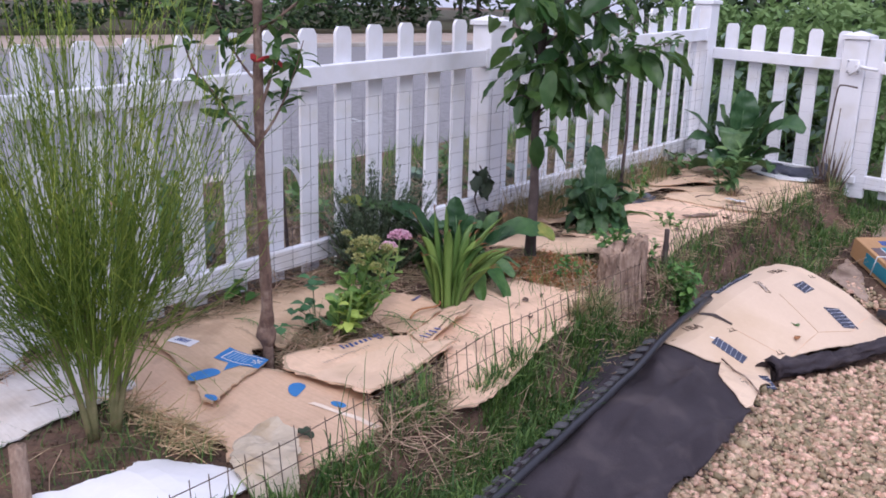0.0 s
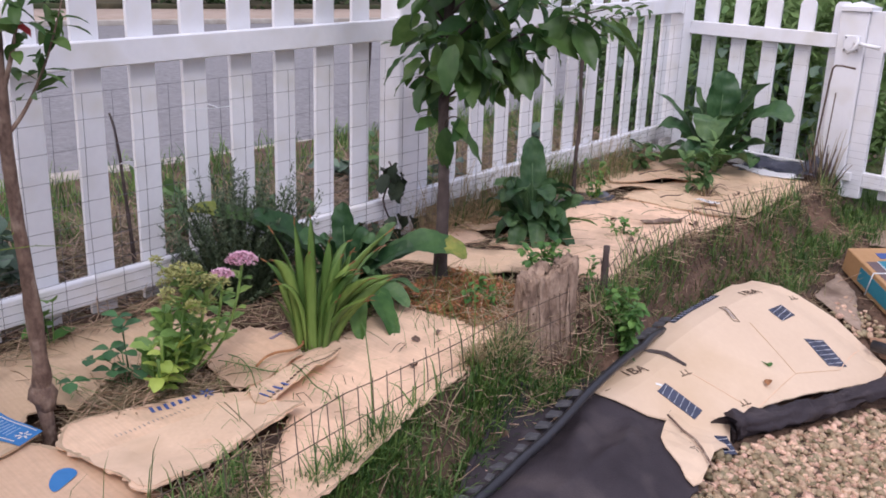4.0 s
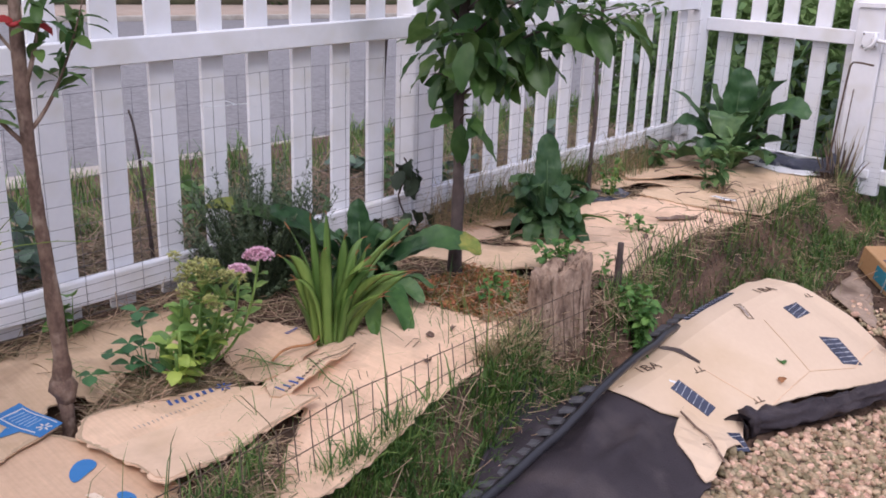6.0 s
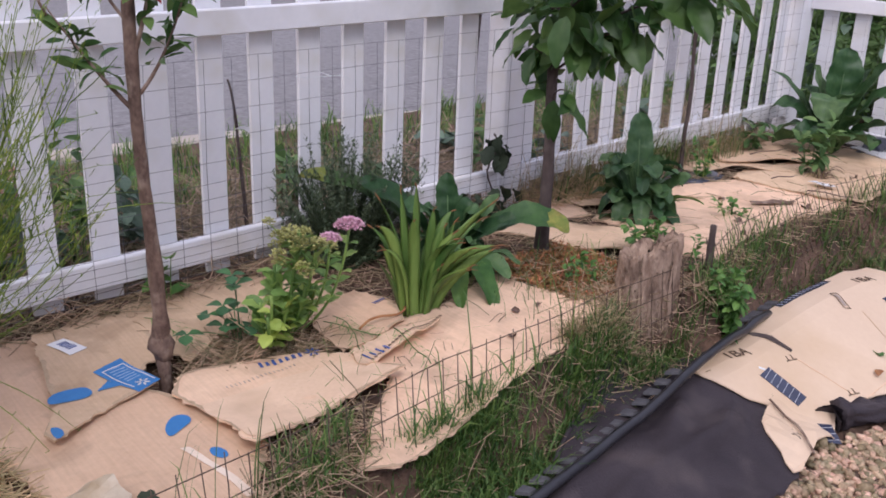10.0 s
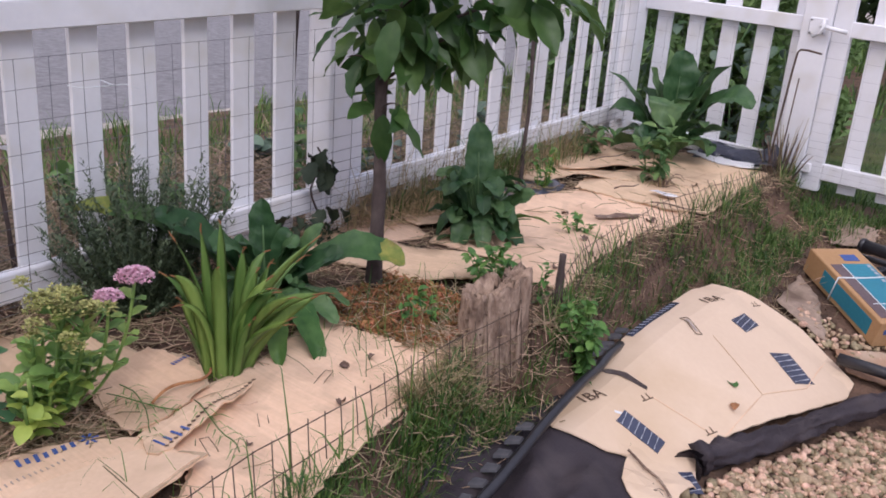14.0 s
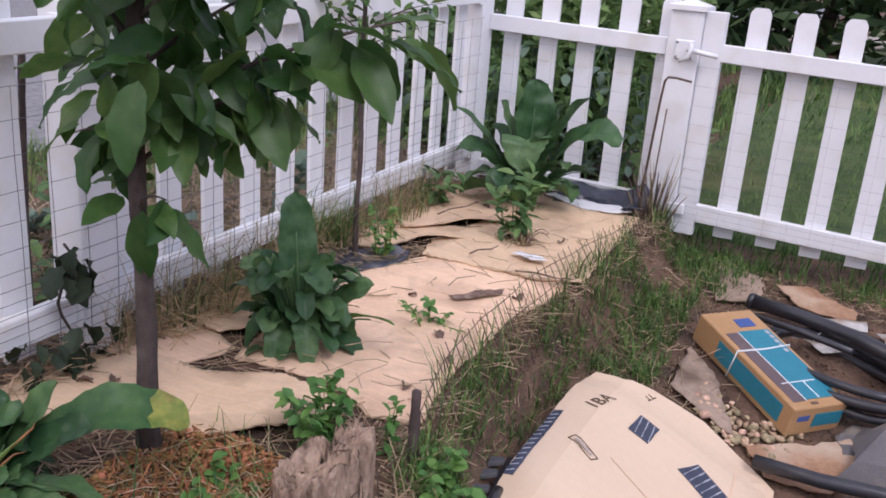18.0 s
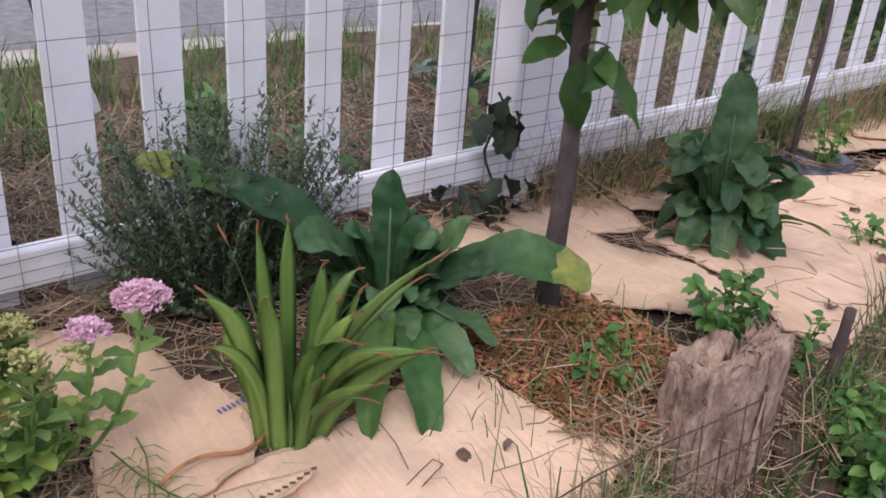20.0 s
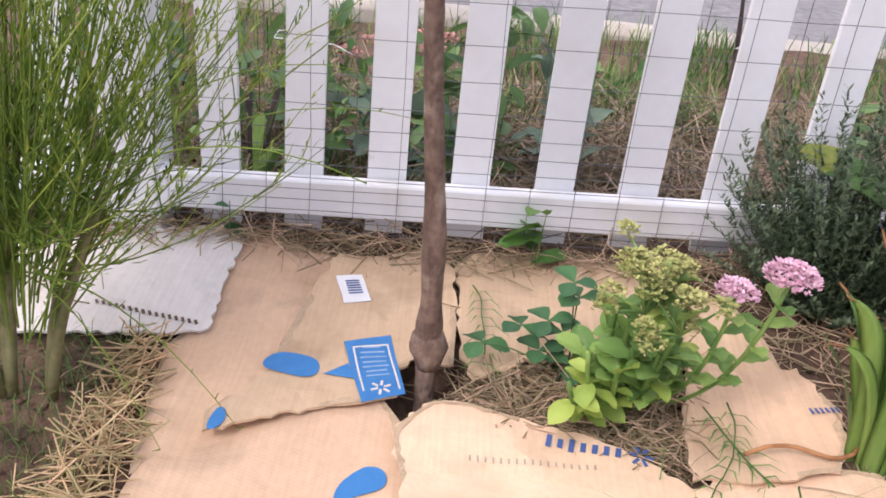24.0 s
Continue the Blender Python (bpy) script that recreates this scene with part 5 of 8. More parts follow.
# the fabric's folded hem and its frayed threads
fc = fabric.matrix_basis.translation
hem = [Vector((p.x - fc.x, p.y - fc.y, cover_z(p.x, p.y) + 0.004)) for p in along([(-1.035, 1.75), (-1.085, 2.2), (-1.11, 2.42), (-1.15, 2.66), (-1.215, 2.80), (-1.295, 3.0), (-1.34, 3.22), (-1.34, 3.38), (-1.305, 3.52)], 0.04)]
part("folded_hem", Geo().tube(hem, 0.007, 8), M["fabric"], fabric, "folded edge of the fabric")
fray = random.Random(93)
for k in range(46):
    y = fray.uniform(2.5, 3.6)
    x = float(np.interp(y, (2.2, 2.62, 3.0, 3.36, 3.52, 3.6), (-0.62, -0.73, -0.74, -0.78, -0.90, -0.98)))
    p = Vector((x - fc.x, y - fc.y, max(cover_z(x, y), mound_z(x, y) if y > 3.3 else -1) + 0.004))
    d = Vector((fray.uniform(0.01, 0.05), fray.uniform(-0.03, 0.03), -0.006))
    part("loose_thread", Geo().tube([p, p + d * 0.5 + Vector((0, 0, 0.006)), p + d], 0.0009, 3), M["fabric"], fabric)


# ---------------------------------------------------------------- trees
def bezier(a, c, b, n):
    a, c, b = Vector(a), Vector(c), Vector(b)
    return [a * (1 - t) ** 2 + c * 2 * t * (1 - t) + b * t * t for t in (i / n for i in range(n + 1))]


def arch_leaf(base, tip, arch, width, n=15, fold=0.2, wave=0.06, peak=0.60, stalk=0.16, rng=random, turn=None, tip_only=None):
    """A broad quilted leaf along an arching midrib from base to tip."""
    base, tip = Vector(base), Vector(tip)
    mid = bezier(base, (base + tip) / 2 + Vector((0, 0, arch)), tip, n)
    g, vs, ph = Geo(), [], rng.uniform(0, 6)
    flat = tip - base
    side0 = Vector((-flat.y, flat.x, 0))
    side0 = side0.normalized() if side0.length > 0.09 else Vector((0.8, 0.6, 0))
    roll = rng.gauss(0, 0.25) if turn is None else turn
    for i, p in enumerate(mid):
        t = i / n
        d = (mid[min(i + 1, n)] - mid[max(i - 1, 0)]).normalized()
        side = (side0 - d * side0.dot(d)).normalized()
        up = side.cross(d)
        if up.z < -0.2:
            up = -up
        side, up = side * math.cos(roll) + up * math.sin(roll), up * math.cos(roll) - side * math.sin(roll)
        if t < stalk:
            w = 0.006
        else:
            u = (t - stalk) / (1 - stalk)
            w = max(0.004, width / 2 * math.sin(math.pi * u ** (math.log(0.5) / math.log(peak))) ** 0.40) if u < 1 else 0.003
        w *= 1 + 0.05 * math.sin(t * 61 + ph)           # a slightly bitten edge
        for k in range(-4, 5):
            q = k / 4
            ruffle = wave * width * q * q * math.sin(t * 21 + ph * (1 if k > 0 else 2))
            quilt = 0.034 * width * math.sin(t * 44 - abs(q) * 3.2) * (1 - q * q) * (0 if k == 0 else 1)
            vs.append(p + side * w * q + up * (fold * w * abs(q) ** 1.4 + ruffle + quilt - (0.03 * width if k == 0 and t > stalk else 0)))
    if tip_only is not None:                            # just the end of the blade, with a ragged border
        first = int(n * tip_only)
        vs = [v + Vector((0, 0, 0.0012)) for v in vs[9 * first:]]
        n -= first
        vs[:9] = [a.lerp(b, 0.5 + 0.45 * math.sin(k * 1.7 + ph)) for k, (a, b) in enumerate(zip(vs[:9], vs[9:18]))]
    return g.add(vs, [(9 * i + k, 9 * i + k + 1, 9 * i + k + 10, 9 * i + k + 9) for i in range(n) for k in range(8)])


def knotty(pts, radii, knots=6, seed=1, sides=12):
    """A trunk along pts with swellings and bark ridges."""
    rng = random.Random(seed)
    path = along(pts, 0.03)
    n = len(path)
    ks = [(rng.random(), rng.uniform(0.08, 0.25)) for _ in range(knots)]
    rr = []
    for i in range(n):
        t = i / (n - 1)
        k = t * (len(radii) - 1)
        j = min(int(k), len(radii) - 2)
        r = radii[j] + (radii[j + 1] - radii[j]) * (k - j)
        rr.append(r * (1 + sum(a * math.exp(-((t - c) * 40) ** 2) for c, a in ks)))
    g = Geo().tube(path, rr, sides)
    g.v = [(x + 0.0018 * noise.noise((x * 60, y * 60, z * 25)), y + 0.0018 * noise.noise((x * 60 + 7, y * 60, z * 25)), z) for x, y, z in g.v]
    return g


LEAF_BROAD = [leaf_geo(0.165, 0.074, d, 0.22, 0.05, 12, 0.44).mesh("leaf", M["leaf_broad"]) for d in (0.4, 0.6, 0.9, 0.3)] + [leaf_geo(0.125, 0.056, 0.8, 0.6, 0.09, 8, 0.5).mesh("leaf", M["leaf_broad"])]
LEAF_SMALL = [leaf_geo(0.086, 0.030, d, 0.3, 0.04, 7, 0.5).mesh("leaf", M["leaf_small"]) for d in (0.2, 0.6, 0.9)]


def young_tree(name, label, base, trunk, radii, branches, bark, leaves, per, scale, pitch, seed, knots=6, spread=0.05, start=0.35):
    rng = random.Random(seed)
    t = thing(name, label, "tree", base, "young trees")
    part("trunk", knotty(trunk, radii, knots, seed), M[bark], t)
    for a, c, b, r in branches:
        path = bezier(a, c, b, 10)
        br = part("branch", Geo().tube(path, [r * (1 - 0.75 * i / 10) for i in range(11)], 7), M[bark], t)
        n = max(3, int((Vector(b) - Vector(a)).length * per))
        for i in range(n):
            q = path[min(10, int((start + (1 - start) * (i + rng.random()) / n) * 10))]
            out = Vector((rng.gauss(0, 1), rng.gauss(0, 1), 0)).normalized() + (Vector(b) - Vector(a)).normalized() * 0.6
            yaw = math.degrees(math.atan2(-out.x, out.y))
            part("leaf", rng.choice(leaves), None, br, m=aim(q + Vector((rng.gauss(0, spread), rng.gauss(0, spread), rng.gauss(0, spread * 0.6))) * 0.5, yaw, rng.gauss(*pitch), rng.gauss(0, 25), scale * rng.uniform(0.7, 1.2)))
    return t


young_tree("young_tree", "slim young fruit tree with knotted brown bark and sparse leaves", (-2.0, 1.98, -0.085),
           [(0, 0, 0), (0.0, -0.003, 0.10), (-0.014, -0.006, 0.165), (0.0, -0.004, 0.21), (0.006, -0.012, 0.42), (0.022, -0.03, 0.62), (0.038, -0.045, 0.82), (0.045, -0.048, 1.05), (0.045, -0.043, 1.30), (0.055, -0.033, 1.65), (0.045, -0.02, 2.05)],
           [0.019, 0.0195, 0.016, 0.0145, 0.0125, 0.0095, 0.005],
           [tuple(Vector(q) + Vector((0.045, 0, 0.055)) if isinstance(q, tuple) else q for q in br) for br in (
            ((-0.01, -0.045, 0.77), (-0.03, -0.11, 0.84), (-0.09, -0.21, 1.02), 0.007), ((-0.09, -0.21, 1.0), (-0.12, -0.25, 1.1), (-0.12, -0.26, 1.25), 0.004),
            ((-0.01, -0.045, 0.80), (0.03, 0.03, 0.88), (0.06, 0.09, 1.12), 0.006), ((0.0, -0.045, 0.90), (0.04, -0.02, 1.0), (0.05, 0.02, 1.22), 0.007),
            ((0.0, -0.045, 0.98), (-0.06, -0.10, 1.06), (-0.12, -0.13, 1.22), 0.005), ((0.0, -0.04, 1.15), (0.08, 0.05, 1.22), (0.16, 0.14, 1.36), 0.006),
            ((0.0, -0.04, 1.12), (-0.10, 0.05, 1.2), (-0.20, 0.08, 1.32), 0.006), ((0.0, -0.04, 1.22), (-0.06, -0.16, 1.3), (-0.10, -0.27, 1.38), 0.006),
            ((0.01, -0.03, 1.4), (0.12, -0.02, 1.5), (0.22, 0.0, 1.62), 0.005), ((0.01, -0.03, 1.45), (-0.10, 0.1, 1.55), (-0.2, 0.2, 1.66), 0.005))],
           "bark", LEAF_SMALL, 84, 0.88, (22, 32), 11, knots=9, spread=0.03, start=0.45)
knob = Geo().tube([(0, 0, 0.11), (-0.004, 0, 0.135), (-0.008, -0.002, 0.155), (-0.01, -0.004, 0.18), (-0.008, -0.004, 0.205)], [0.018, 0.029, 0.036, 0.031, 0.016], 14)
knob.v = [(x + 0.006 * noise.noise((x * 50, y * 50, z * 50)), y + 0.006 * noise.noise((x * 50 + 7, y * 50, z * 50)), z) for x, y, z in knob.v]
part("graft_knob", knob, M["bark"], bpy.data.objects["young_tree"])
rib = thing("red_ribbon", "red plastic ribbon tied round the young tree", "ribbon", (-1.957, 1.932, 1.03))
part("knot", Geo().tube([(0.016 * math.cos(a), 0.016 * math.sin(a), 0.004 * math.sin(2 * a)) for a in np.linspace(0, 6.28, 13)], 0.006, 6), M["ribbon"], rib)
part("ribbon_tail", Geo().ribbon(bezier((0.012, 0.01, 0), (0.03, 0.04, 0.012), (0.04, 0.068, -0.02), 6), (0, 0, 1), [0.018] * 7), M["ribbon"], rib)
part("ribbon_tail", Geo().ribbon(bezier((0.012, -0.008, 0), (0.016, -0.025, 0.015), (0.018, -0.04, 0.01), 6), (0, 0, 1), [0.016] * 7), M["ribbon"], rib)

young_tree("young_tree", "young fruit tree with large drooping dark green leaves", (-1.97, 3.49, -0.01),
           [(0, 0, 0), (0.004, 0, 0.2), (0.0, 0.008, 0.42), (-0.008, 0.004, 0.65), (-0.005, 0, 0.9), (0.01, 0, 1.15), (0.02, 0.01, 1.5), (0.02, 0.02, 1.95)],
           [0.031, 0.0215, 0.019, 0.0185, 0.018, 0.016, 0.011],
           [((0.0, 0, 0.66), (0.05, -0.04, 0.72), (0.10, -0.02, 0.70), 0.005), ((0, 0, 0.78), (-0.01, -0.08, 0.86), (-0.02, -0.14, 0.84), 0.006), ((0, 0, 0.80), (0.14, 0.08, 0.92), (0.30, 0.14, 0.94), 0.007), ((0, 0, 0.76), (0.06, 0.12, 0.86), (0.10, 0.24, 0.86), 0.006), ((0, 0, 0.79), (-0.08, 0.06, 0.88), (-0.18, 0.12, 0.88), 0.006),
            ((0, 0, 0.84), (0.22, 0.10, 1.02), (0.52, 0.24, 1.10), 0.008), ((0, 0, 0.88), (0.12, -0.08, 1.0), (0.20, -0.16, 1.02), 0.007), ((0, 0, 0.92), (-0.10, 0.06, 1.02), (-0.22, 0.14, 1.06), 0.007),
            ((0, 0, 0.95), (0.05, 0.16, 1.08), (0.12, 0.32, 1.14), 0.007), ((0, 0, 1.0), (-0.05, -0.05, 1.12), (-0.09, -0.10, 1.16), 0.007), ((0, 0, 1.05), (0.2, 0.02, 1.2), (0.42, 0.06, 1.28), 0.008),
            ((0, 0, 1.1), (0.10, -0.12, 1.24), (0.16, -0.22, 1.3), 0.007), ((0, 0, 1.15), (-0.12, 0.14, 1.28), (-0.24, 0.24, 1.34), 0.007), ((0, 0, 1.2), (0.2, 0.2, 1.34), (0.36, 0.32, 1.42), 0.008),
            ((0, 0, 1.3), (-0.14, -0.14, 1.42), (-0.26, -0.24, 1.48), 0.007), ((0.01, 0, 1.4), (0.2, -0.1, 1.5), (0.34, -0.2, 1.56), 0.007), ((0.01, 0, 1.45), (0.0, 0.2, 1.6), (0.05, 0.34, 1.68), 0.007)],
           "bark_dark", LEAF_BROAD, 48, 0.96, (-30, 24), 22, knots=5, spread=0.09, start=0.25)
low_leaf = part("leaf", LEAF_BROAD[1], None, bpy.data.objects["young_tree.001"], m=aim((0.02, -0.01, 0.66), 200, -80, 0, 1.0))

young_tree("young_tree", "very slim young tree with small leaves on top", (-2.33, 4.92, 0.06),
           [(0, 0, 0), (-0.004, 0.0, 0.2), (0.004, 0.0, 0.45), (-0.01, 0, 0.7), (-0.004, 0, 0.95), (0, 0, 1.25)], [0.012, 0.010, 0.009, 0.008, 0.004],
           [((-0.005, 0, 0.82), (0.06, 0.04, 0.88), (0.12, 0.06, 0.86), 0.003), ((0, 0, 0.86), (-0.08, -0.04, 0.95), (-0.18, -0.1, 1.0), 0.003), ((0, 0, 0.88), (0.10, 0.05, 0.98), (0.24, 0.12, 1.0), 0.004),
            ((0, 0, 0.95), (0.02, -0.08, 1.02), (0.06, -0.16, 1.06), 0.003), ((0, 0, 1.0), (-0.06, 0.08, 1.1), (-0.12, 0.16, 1.14), 0.003), ((0, 0, 1.05), (0.1, 0.0, 1.12), (0.2, 0.02, 1.18), 0.003), ((0, 0, 1.1), (-0.05, -0.05, 1.2), (-0.1, -0.12, 1.28), 0.003)],
           "bark_dark", LEAF_SMALL, 110, 0.72, (-10, 30), 33, knots=3, spread=0.05, start=0.2)


# ---------------------------------------------------------------- stump, stakes, rod
def stump():
    t = thing("wooden_stump", "weathered split wooden post stump with a crumbling top", "stump", (-1.465, 3.48, -0.16), turn=66)
    n, m, vs = 72, 18, []
    for j in range(m + 1):
        for i in range(n):
            a = 2 * math.pi * i / n
            c, s = math.cos(a), math.sin(a)
            x = 0.108 * math.copysign(abs(c) ** 0.55, c)
            y = 0.055 * math.copysign(abs(s) ** 0.6, s)
            groove = 1 - 0.07 * max(0, noise.noise((i * 0.6, j * 0.15, 3.0))) - 0.10 * max(0, noise.noise((i * 2.1, j * 0.12, 9.0))) - (0.16 if i in (7, 22, 31, 49, 58, 67) and j > 5 + i % 6 else 0) + 0.05 * noise.noise((i * 0.7, j * 0.9, 5.0))
            top = 0.385 + 0.035 * c + 0.026 * noise.noise((i * 0.35, 1.0, 2.0)) + 0.018 * noise.noise((i * 0.9, 4.0, 2.0)) + 0.016 * noise.noise((i * 2.7, 8.0, 2.0))
            k = j / m
            vs.append((x * groove * (1 + 0.10 * (1 - k)), y * groove * (1 + 0.12 * (1 - k)), top * k))
    g = Geo().add(vs, [(j * n + i, j * n + (i + 1) % n, (j + 1) * n + (i + 1) % n, (j + 1) * n + i) for j in range(m) for i in range(n)])
    rings = [[m * n + i for i in range(n)]]
    for f, dz in ((0.88, -0.006), (0.74, -0.016), (0.5, -0.034), (0.25, -0.028)):
        o = len(g.v)
        for i in range(n):
            x, y, z = g.v[m * n + i]
            g.v.append((x * f, y * f, z + dz + 0.016 * noise.noise((x * 70, y * 70 + f * 9, 1)) + random.uniform(-0.007, 0.007)))
        rings.append(list(range(o, o + n)))
    for r0, r1 in zip(rings, rings[1:]):
        g.f += [(r0[i], r0[(i + 1) % n], r1[(i + 1) % n], r1[i]) for i in range(n)]
    g.f.append(tuple(rings[-1]))
    part("stump_body", g, M["old_wood"], t)
    hr = random.Random(51)
    for k in range(16):                     # beetle holes in the weathered face, as dark discs for the shade inside
        i, j = hr.choice([q for q in range(n) if g.v[q][1] < -0.03]), hr.randint(6, 15)
        p = Vector(g.v[j * n + i])
        part("worm_hole", Geo().tube([p + Vector((0, 0.006, 0)), p + Vector((0, -0.0016, 0))], hr.uniform(0.0022, 0.0042), 7), M["ink"], t)
    for k in range(5):
        x = random.uniform(-0.1, 0.1)
        part("splinter", Geo().tube([(x, -0.06, 0.0), (x + 0.004, -0.058, 0.16), (x + 0.006, -0.054, random.uniform(0.24, 0.34))], [0.008, 0.007, 0.002], 5), M["old_wood"], t)


stump()
st = thing("wooden_stake", "thin grey wooden stake beside the wire border", "stake", (-1.415, 3.776, -0.18))
part("stake", knotty([(0, 0, 0), (0.002, 0, 0.15), (-0.004, 0.004, 0.32), (-0.004, 0.002, 0.44)], [0.015, 0.014, 0.013, 0.011], 4, 5, 8), M["bark_dark"], st)
st = thing("wooden_stake", "thin dark stake with a white tag behind the fence", "stake", (-2.74, 2.665, -0.02))
part("stake", knotty([(0, 0, 0), (0, -0.02, 0.3), (0.01, -0.05, 0.6), (0.01, -0.07, 0.70)], [0.009, 0.008, 0.006, 0.004], 3, 6, 7), M["bark_dark"], st)
part("tag", Geo().ribbon(bezier((0.014, -0.045, 0.52), (0.03, 0.02, 0.54), (0.03, 0.05, 0.42), 6), (0.3, 0.8, 0.5), [0.012, 0.02, 0.022, 0.022, 0.022, 0.02, 0.016]), M["paper"], st, "white plastic tag")
st = thing("wooden_stake", "dark wooden stake behind the fence post", "stake", (-2.64, 3.71, -0.02))
part("stake", knotty([(0, 0, 0), (0, 0.0, 0.4), (0.01, 0.02, 0.9), (0.01, 0.03, 1.0)], [0.014, 0.012, 0.010, 0.009], 3, 7, 7), M["bark_dark"], st)
st = thing("wooden_stake", "grey wooden post stub at the bed's edge", "stake", (-1.63, 0.95, -0.12))
part("stake", knotty([(0, 0, 0), (0, 0, 0.14), (0.0, 0, 0.28)], [0.022, 0.022, 0.021], 2, 8, 10), M["old_wood"], st)
rod = thing("steel_rod", "bent rusty steel rod standing beside the gate", "steel rod", (-1.56, 6.10, 0.04))
part("rod", Geo().tube([(0, 0, 0), (0.015, 0, 0.3), (0.035, 0.004, 0.66), (0.042, 0.004, 0.735), (0.055, 0.004, 0.752), (0.09, 0.01, 0.752), (0.155, 0.02, 0.742)], 0.0055, 8), M["rust"], rod)
rod = thing("steel_rod", "thin rusty steel rod beside the gate post", "steel rod", (-1.545, 6.20, 0.02))
part("rod", Geo().tube([(0, 0, 0), (0.02, 0, 0.3), (0.03, 0.004, 0.62)], 0.0035, 8), M["rust"], rod)


# ---------------------------------------------------------------- plants of the bed
def comfrey(label, base, targeted, n, reach, height, width, seed, old=0, low=0.1, arches=(0.05, 0.14), stalk=0.16, tilt=0.0):
    rng = random.Random(seed)
    t = thing("comfrey_plant", label, "plant", base, "comfrey plants")
    for tip, arch, w, m, *turn in targeted:
        rel = Vector(tip) - Vector(base)
        roll, state = turn[0] if turn else None, rng.getstate()
        lf = part("leaf", arch_leaf((0, 0, 0.0), rel, arch, w, 30, rng=rng, turn=roll), M[m], t)
        if m == "comfrey_old":
            rng.setstate(state)
            part("withered_tip", arch_leaf((0, 0, 0.0), rel, arch, w, 30, rng=rng, turn=roll, tip_only=0.80), M["yellow_tip"], lf, "yellowed leaf tip")
        mid = bezier((0, 0, 0), rel / 2 + Vector((0, 0, arch - 0.012)), rel, 8)[:7]
        part("midrib", Geo().tube([q - Vector((0, 0, 0.003)) for q in mid], [0.0055, 0.005, 0.0045, 0.004, 0.0034, 0.0028, 0.0018], 6), M["stalk_pale"], lf)
    for k in range(n):
        a = 2.4 * k + rng.uniform(-0.3, 0.3)
        u = rng.random()
        r, h = reach * (1.0 - 0.55 * u) * rng.uniform(0.75, 1.05), height * (low + (1 - low) * u)
        part("leaf", arch_leaf((0.01 * math.cos(a), 0.01 * math.sin(a), 0), (r * math.cos(a), r * math.sin(a), h), rng.uniform(*arches), width * rng.uniform(0.7, 1.1), 18, 0.2 + tilt * rng.random(), 0.06 + 0.08 * tilt, stalk=stalk, rng=rng), M["comfrey_old" if k < old else "comfrey"], t)
    return t


comfrey("comfrey plant with long arching leaves and yellowed tips", (-2.12, 3.15, 0.02),
        [((-2.19, 3.19, 0.37), 0.03, 0.092, "comfrey"), ((-2.43, 2.69, 0.37), 0.22, 0.085, "comfrey_old", -0.4), ((-2.26, 2.84, 0.36), 0.16, 0.105, "comfrey", -0.55), ((-2.06, 2.90, 0.30), 0.19, 0.10, "comfrey", -0.5),
         ((-2.02, 2.91, 0.21), 0.10, 0.075, "comfrey"), ((-1.89, 3.05, 0.13), 0.12, 0.085, "comfrey"), ((-1.99, 3.27, 0.32), 0.04, 0.078, "comfrey", 0.5), ((-1.90, 3.27, 0.25), 0.08, 0.085, "comfrey", 0.5),
         ((-1.81, 3.46, 0.19), 0.25, 0.115, "comfrey_old", 0.5), ((-1.72, 3.005, 0.02), 0.24, 0.085, "comfrey_fresh"), ((-1.77, 2.90, 0.03), 0.24, 0.075, "comfrey_fresh"), ((-1.84, 3.24, 0.10), 0.12, 0.08, "comfrey"),
         ((-2.04, 3.20, 0.24), 0.03, 0.07, "comfrey"), ((-2.30, 3.05, 0.20), 0.12, 0.09, "comfrey"), ((-1.80, 3.15, 0.08), 0.14, 0.07, "comfrey")], 32, 0.24, 0.25, 0.075, 4, low=-0.05, arches=(0.08, 0.20))
comfrey("dense dark green comfrey clump beside the slim tree", (-2.04, 4.18, 0.05),
        [((-2.12, 4.24, 0.515), 0.02, 0.118, "comfrey"), ((-2.00, 4.24, 0.35), 0.05, 0.09, "comfrey"), ((-2.20, 4.20, 0.33), 0.05, 0.085, "comfrey"), ((-2.27, 4.12, 0.20), 0.20, 0.085, "comfrey"), ((-2.23, 4.16, 0.26), 0.10, 0.085, "comfrey"), ((-1.74, 4.22, 0.19), 0.12, 0.05, "comfrey_fresh"), ((-1.84, 4.26, 0.28), 0.08, 0.09, "comfrey", 0.5), ((-1.93, 4.12, 0.31), 0.08, 0.085, "comfrey", 0.4), ((-2.16, 4.10, 0.33), 0.08, 0.09, "comfrey", -0.4), ((-2.25, 4.22, 0.31), 0.08, 0.085, "comfrey"),
         ((-2.13, 4.02, 0.05), 0.28, 0.085, "comfrey", 0.1), ((-2.02, 4.01, 0.04), 0.22, 0.085, "comfrey", -0.2), ((-1.92, 4.05, 0.06), 0.26, 0.08, "comfrey")],
        0, 0.25, 0.33, 0.105, 5)


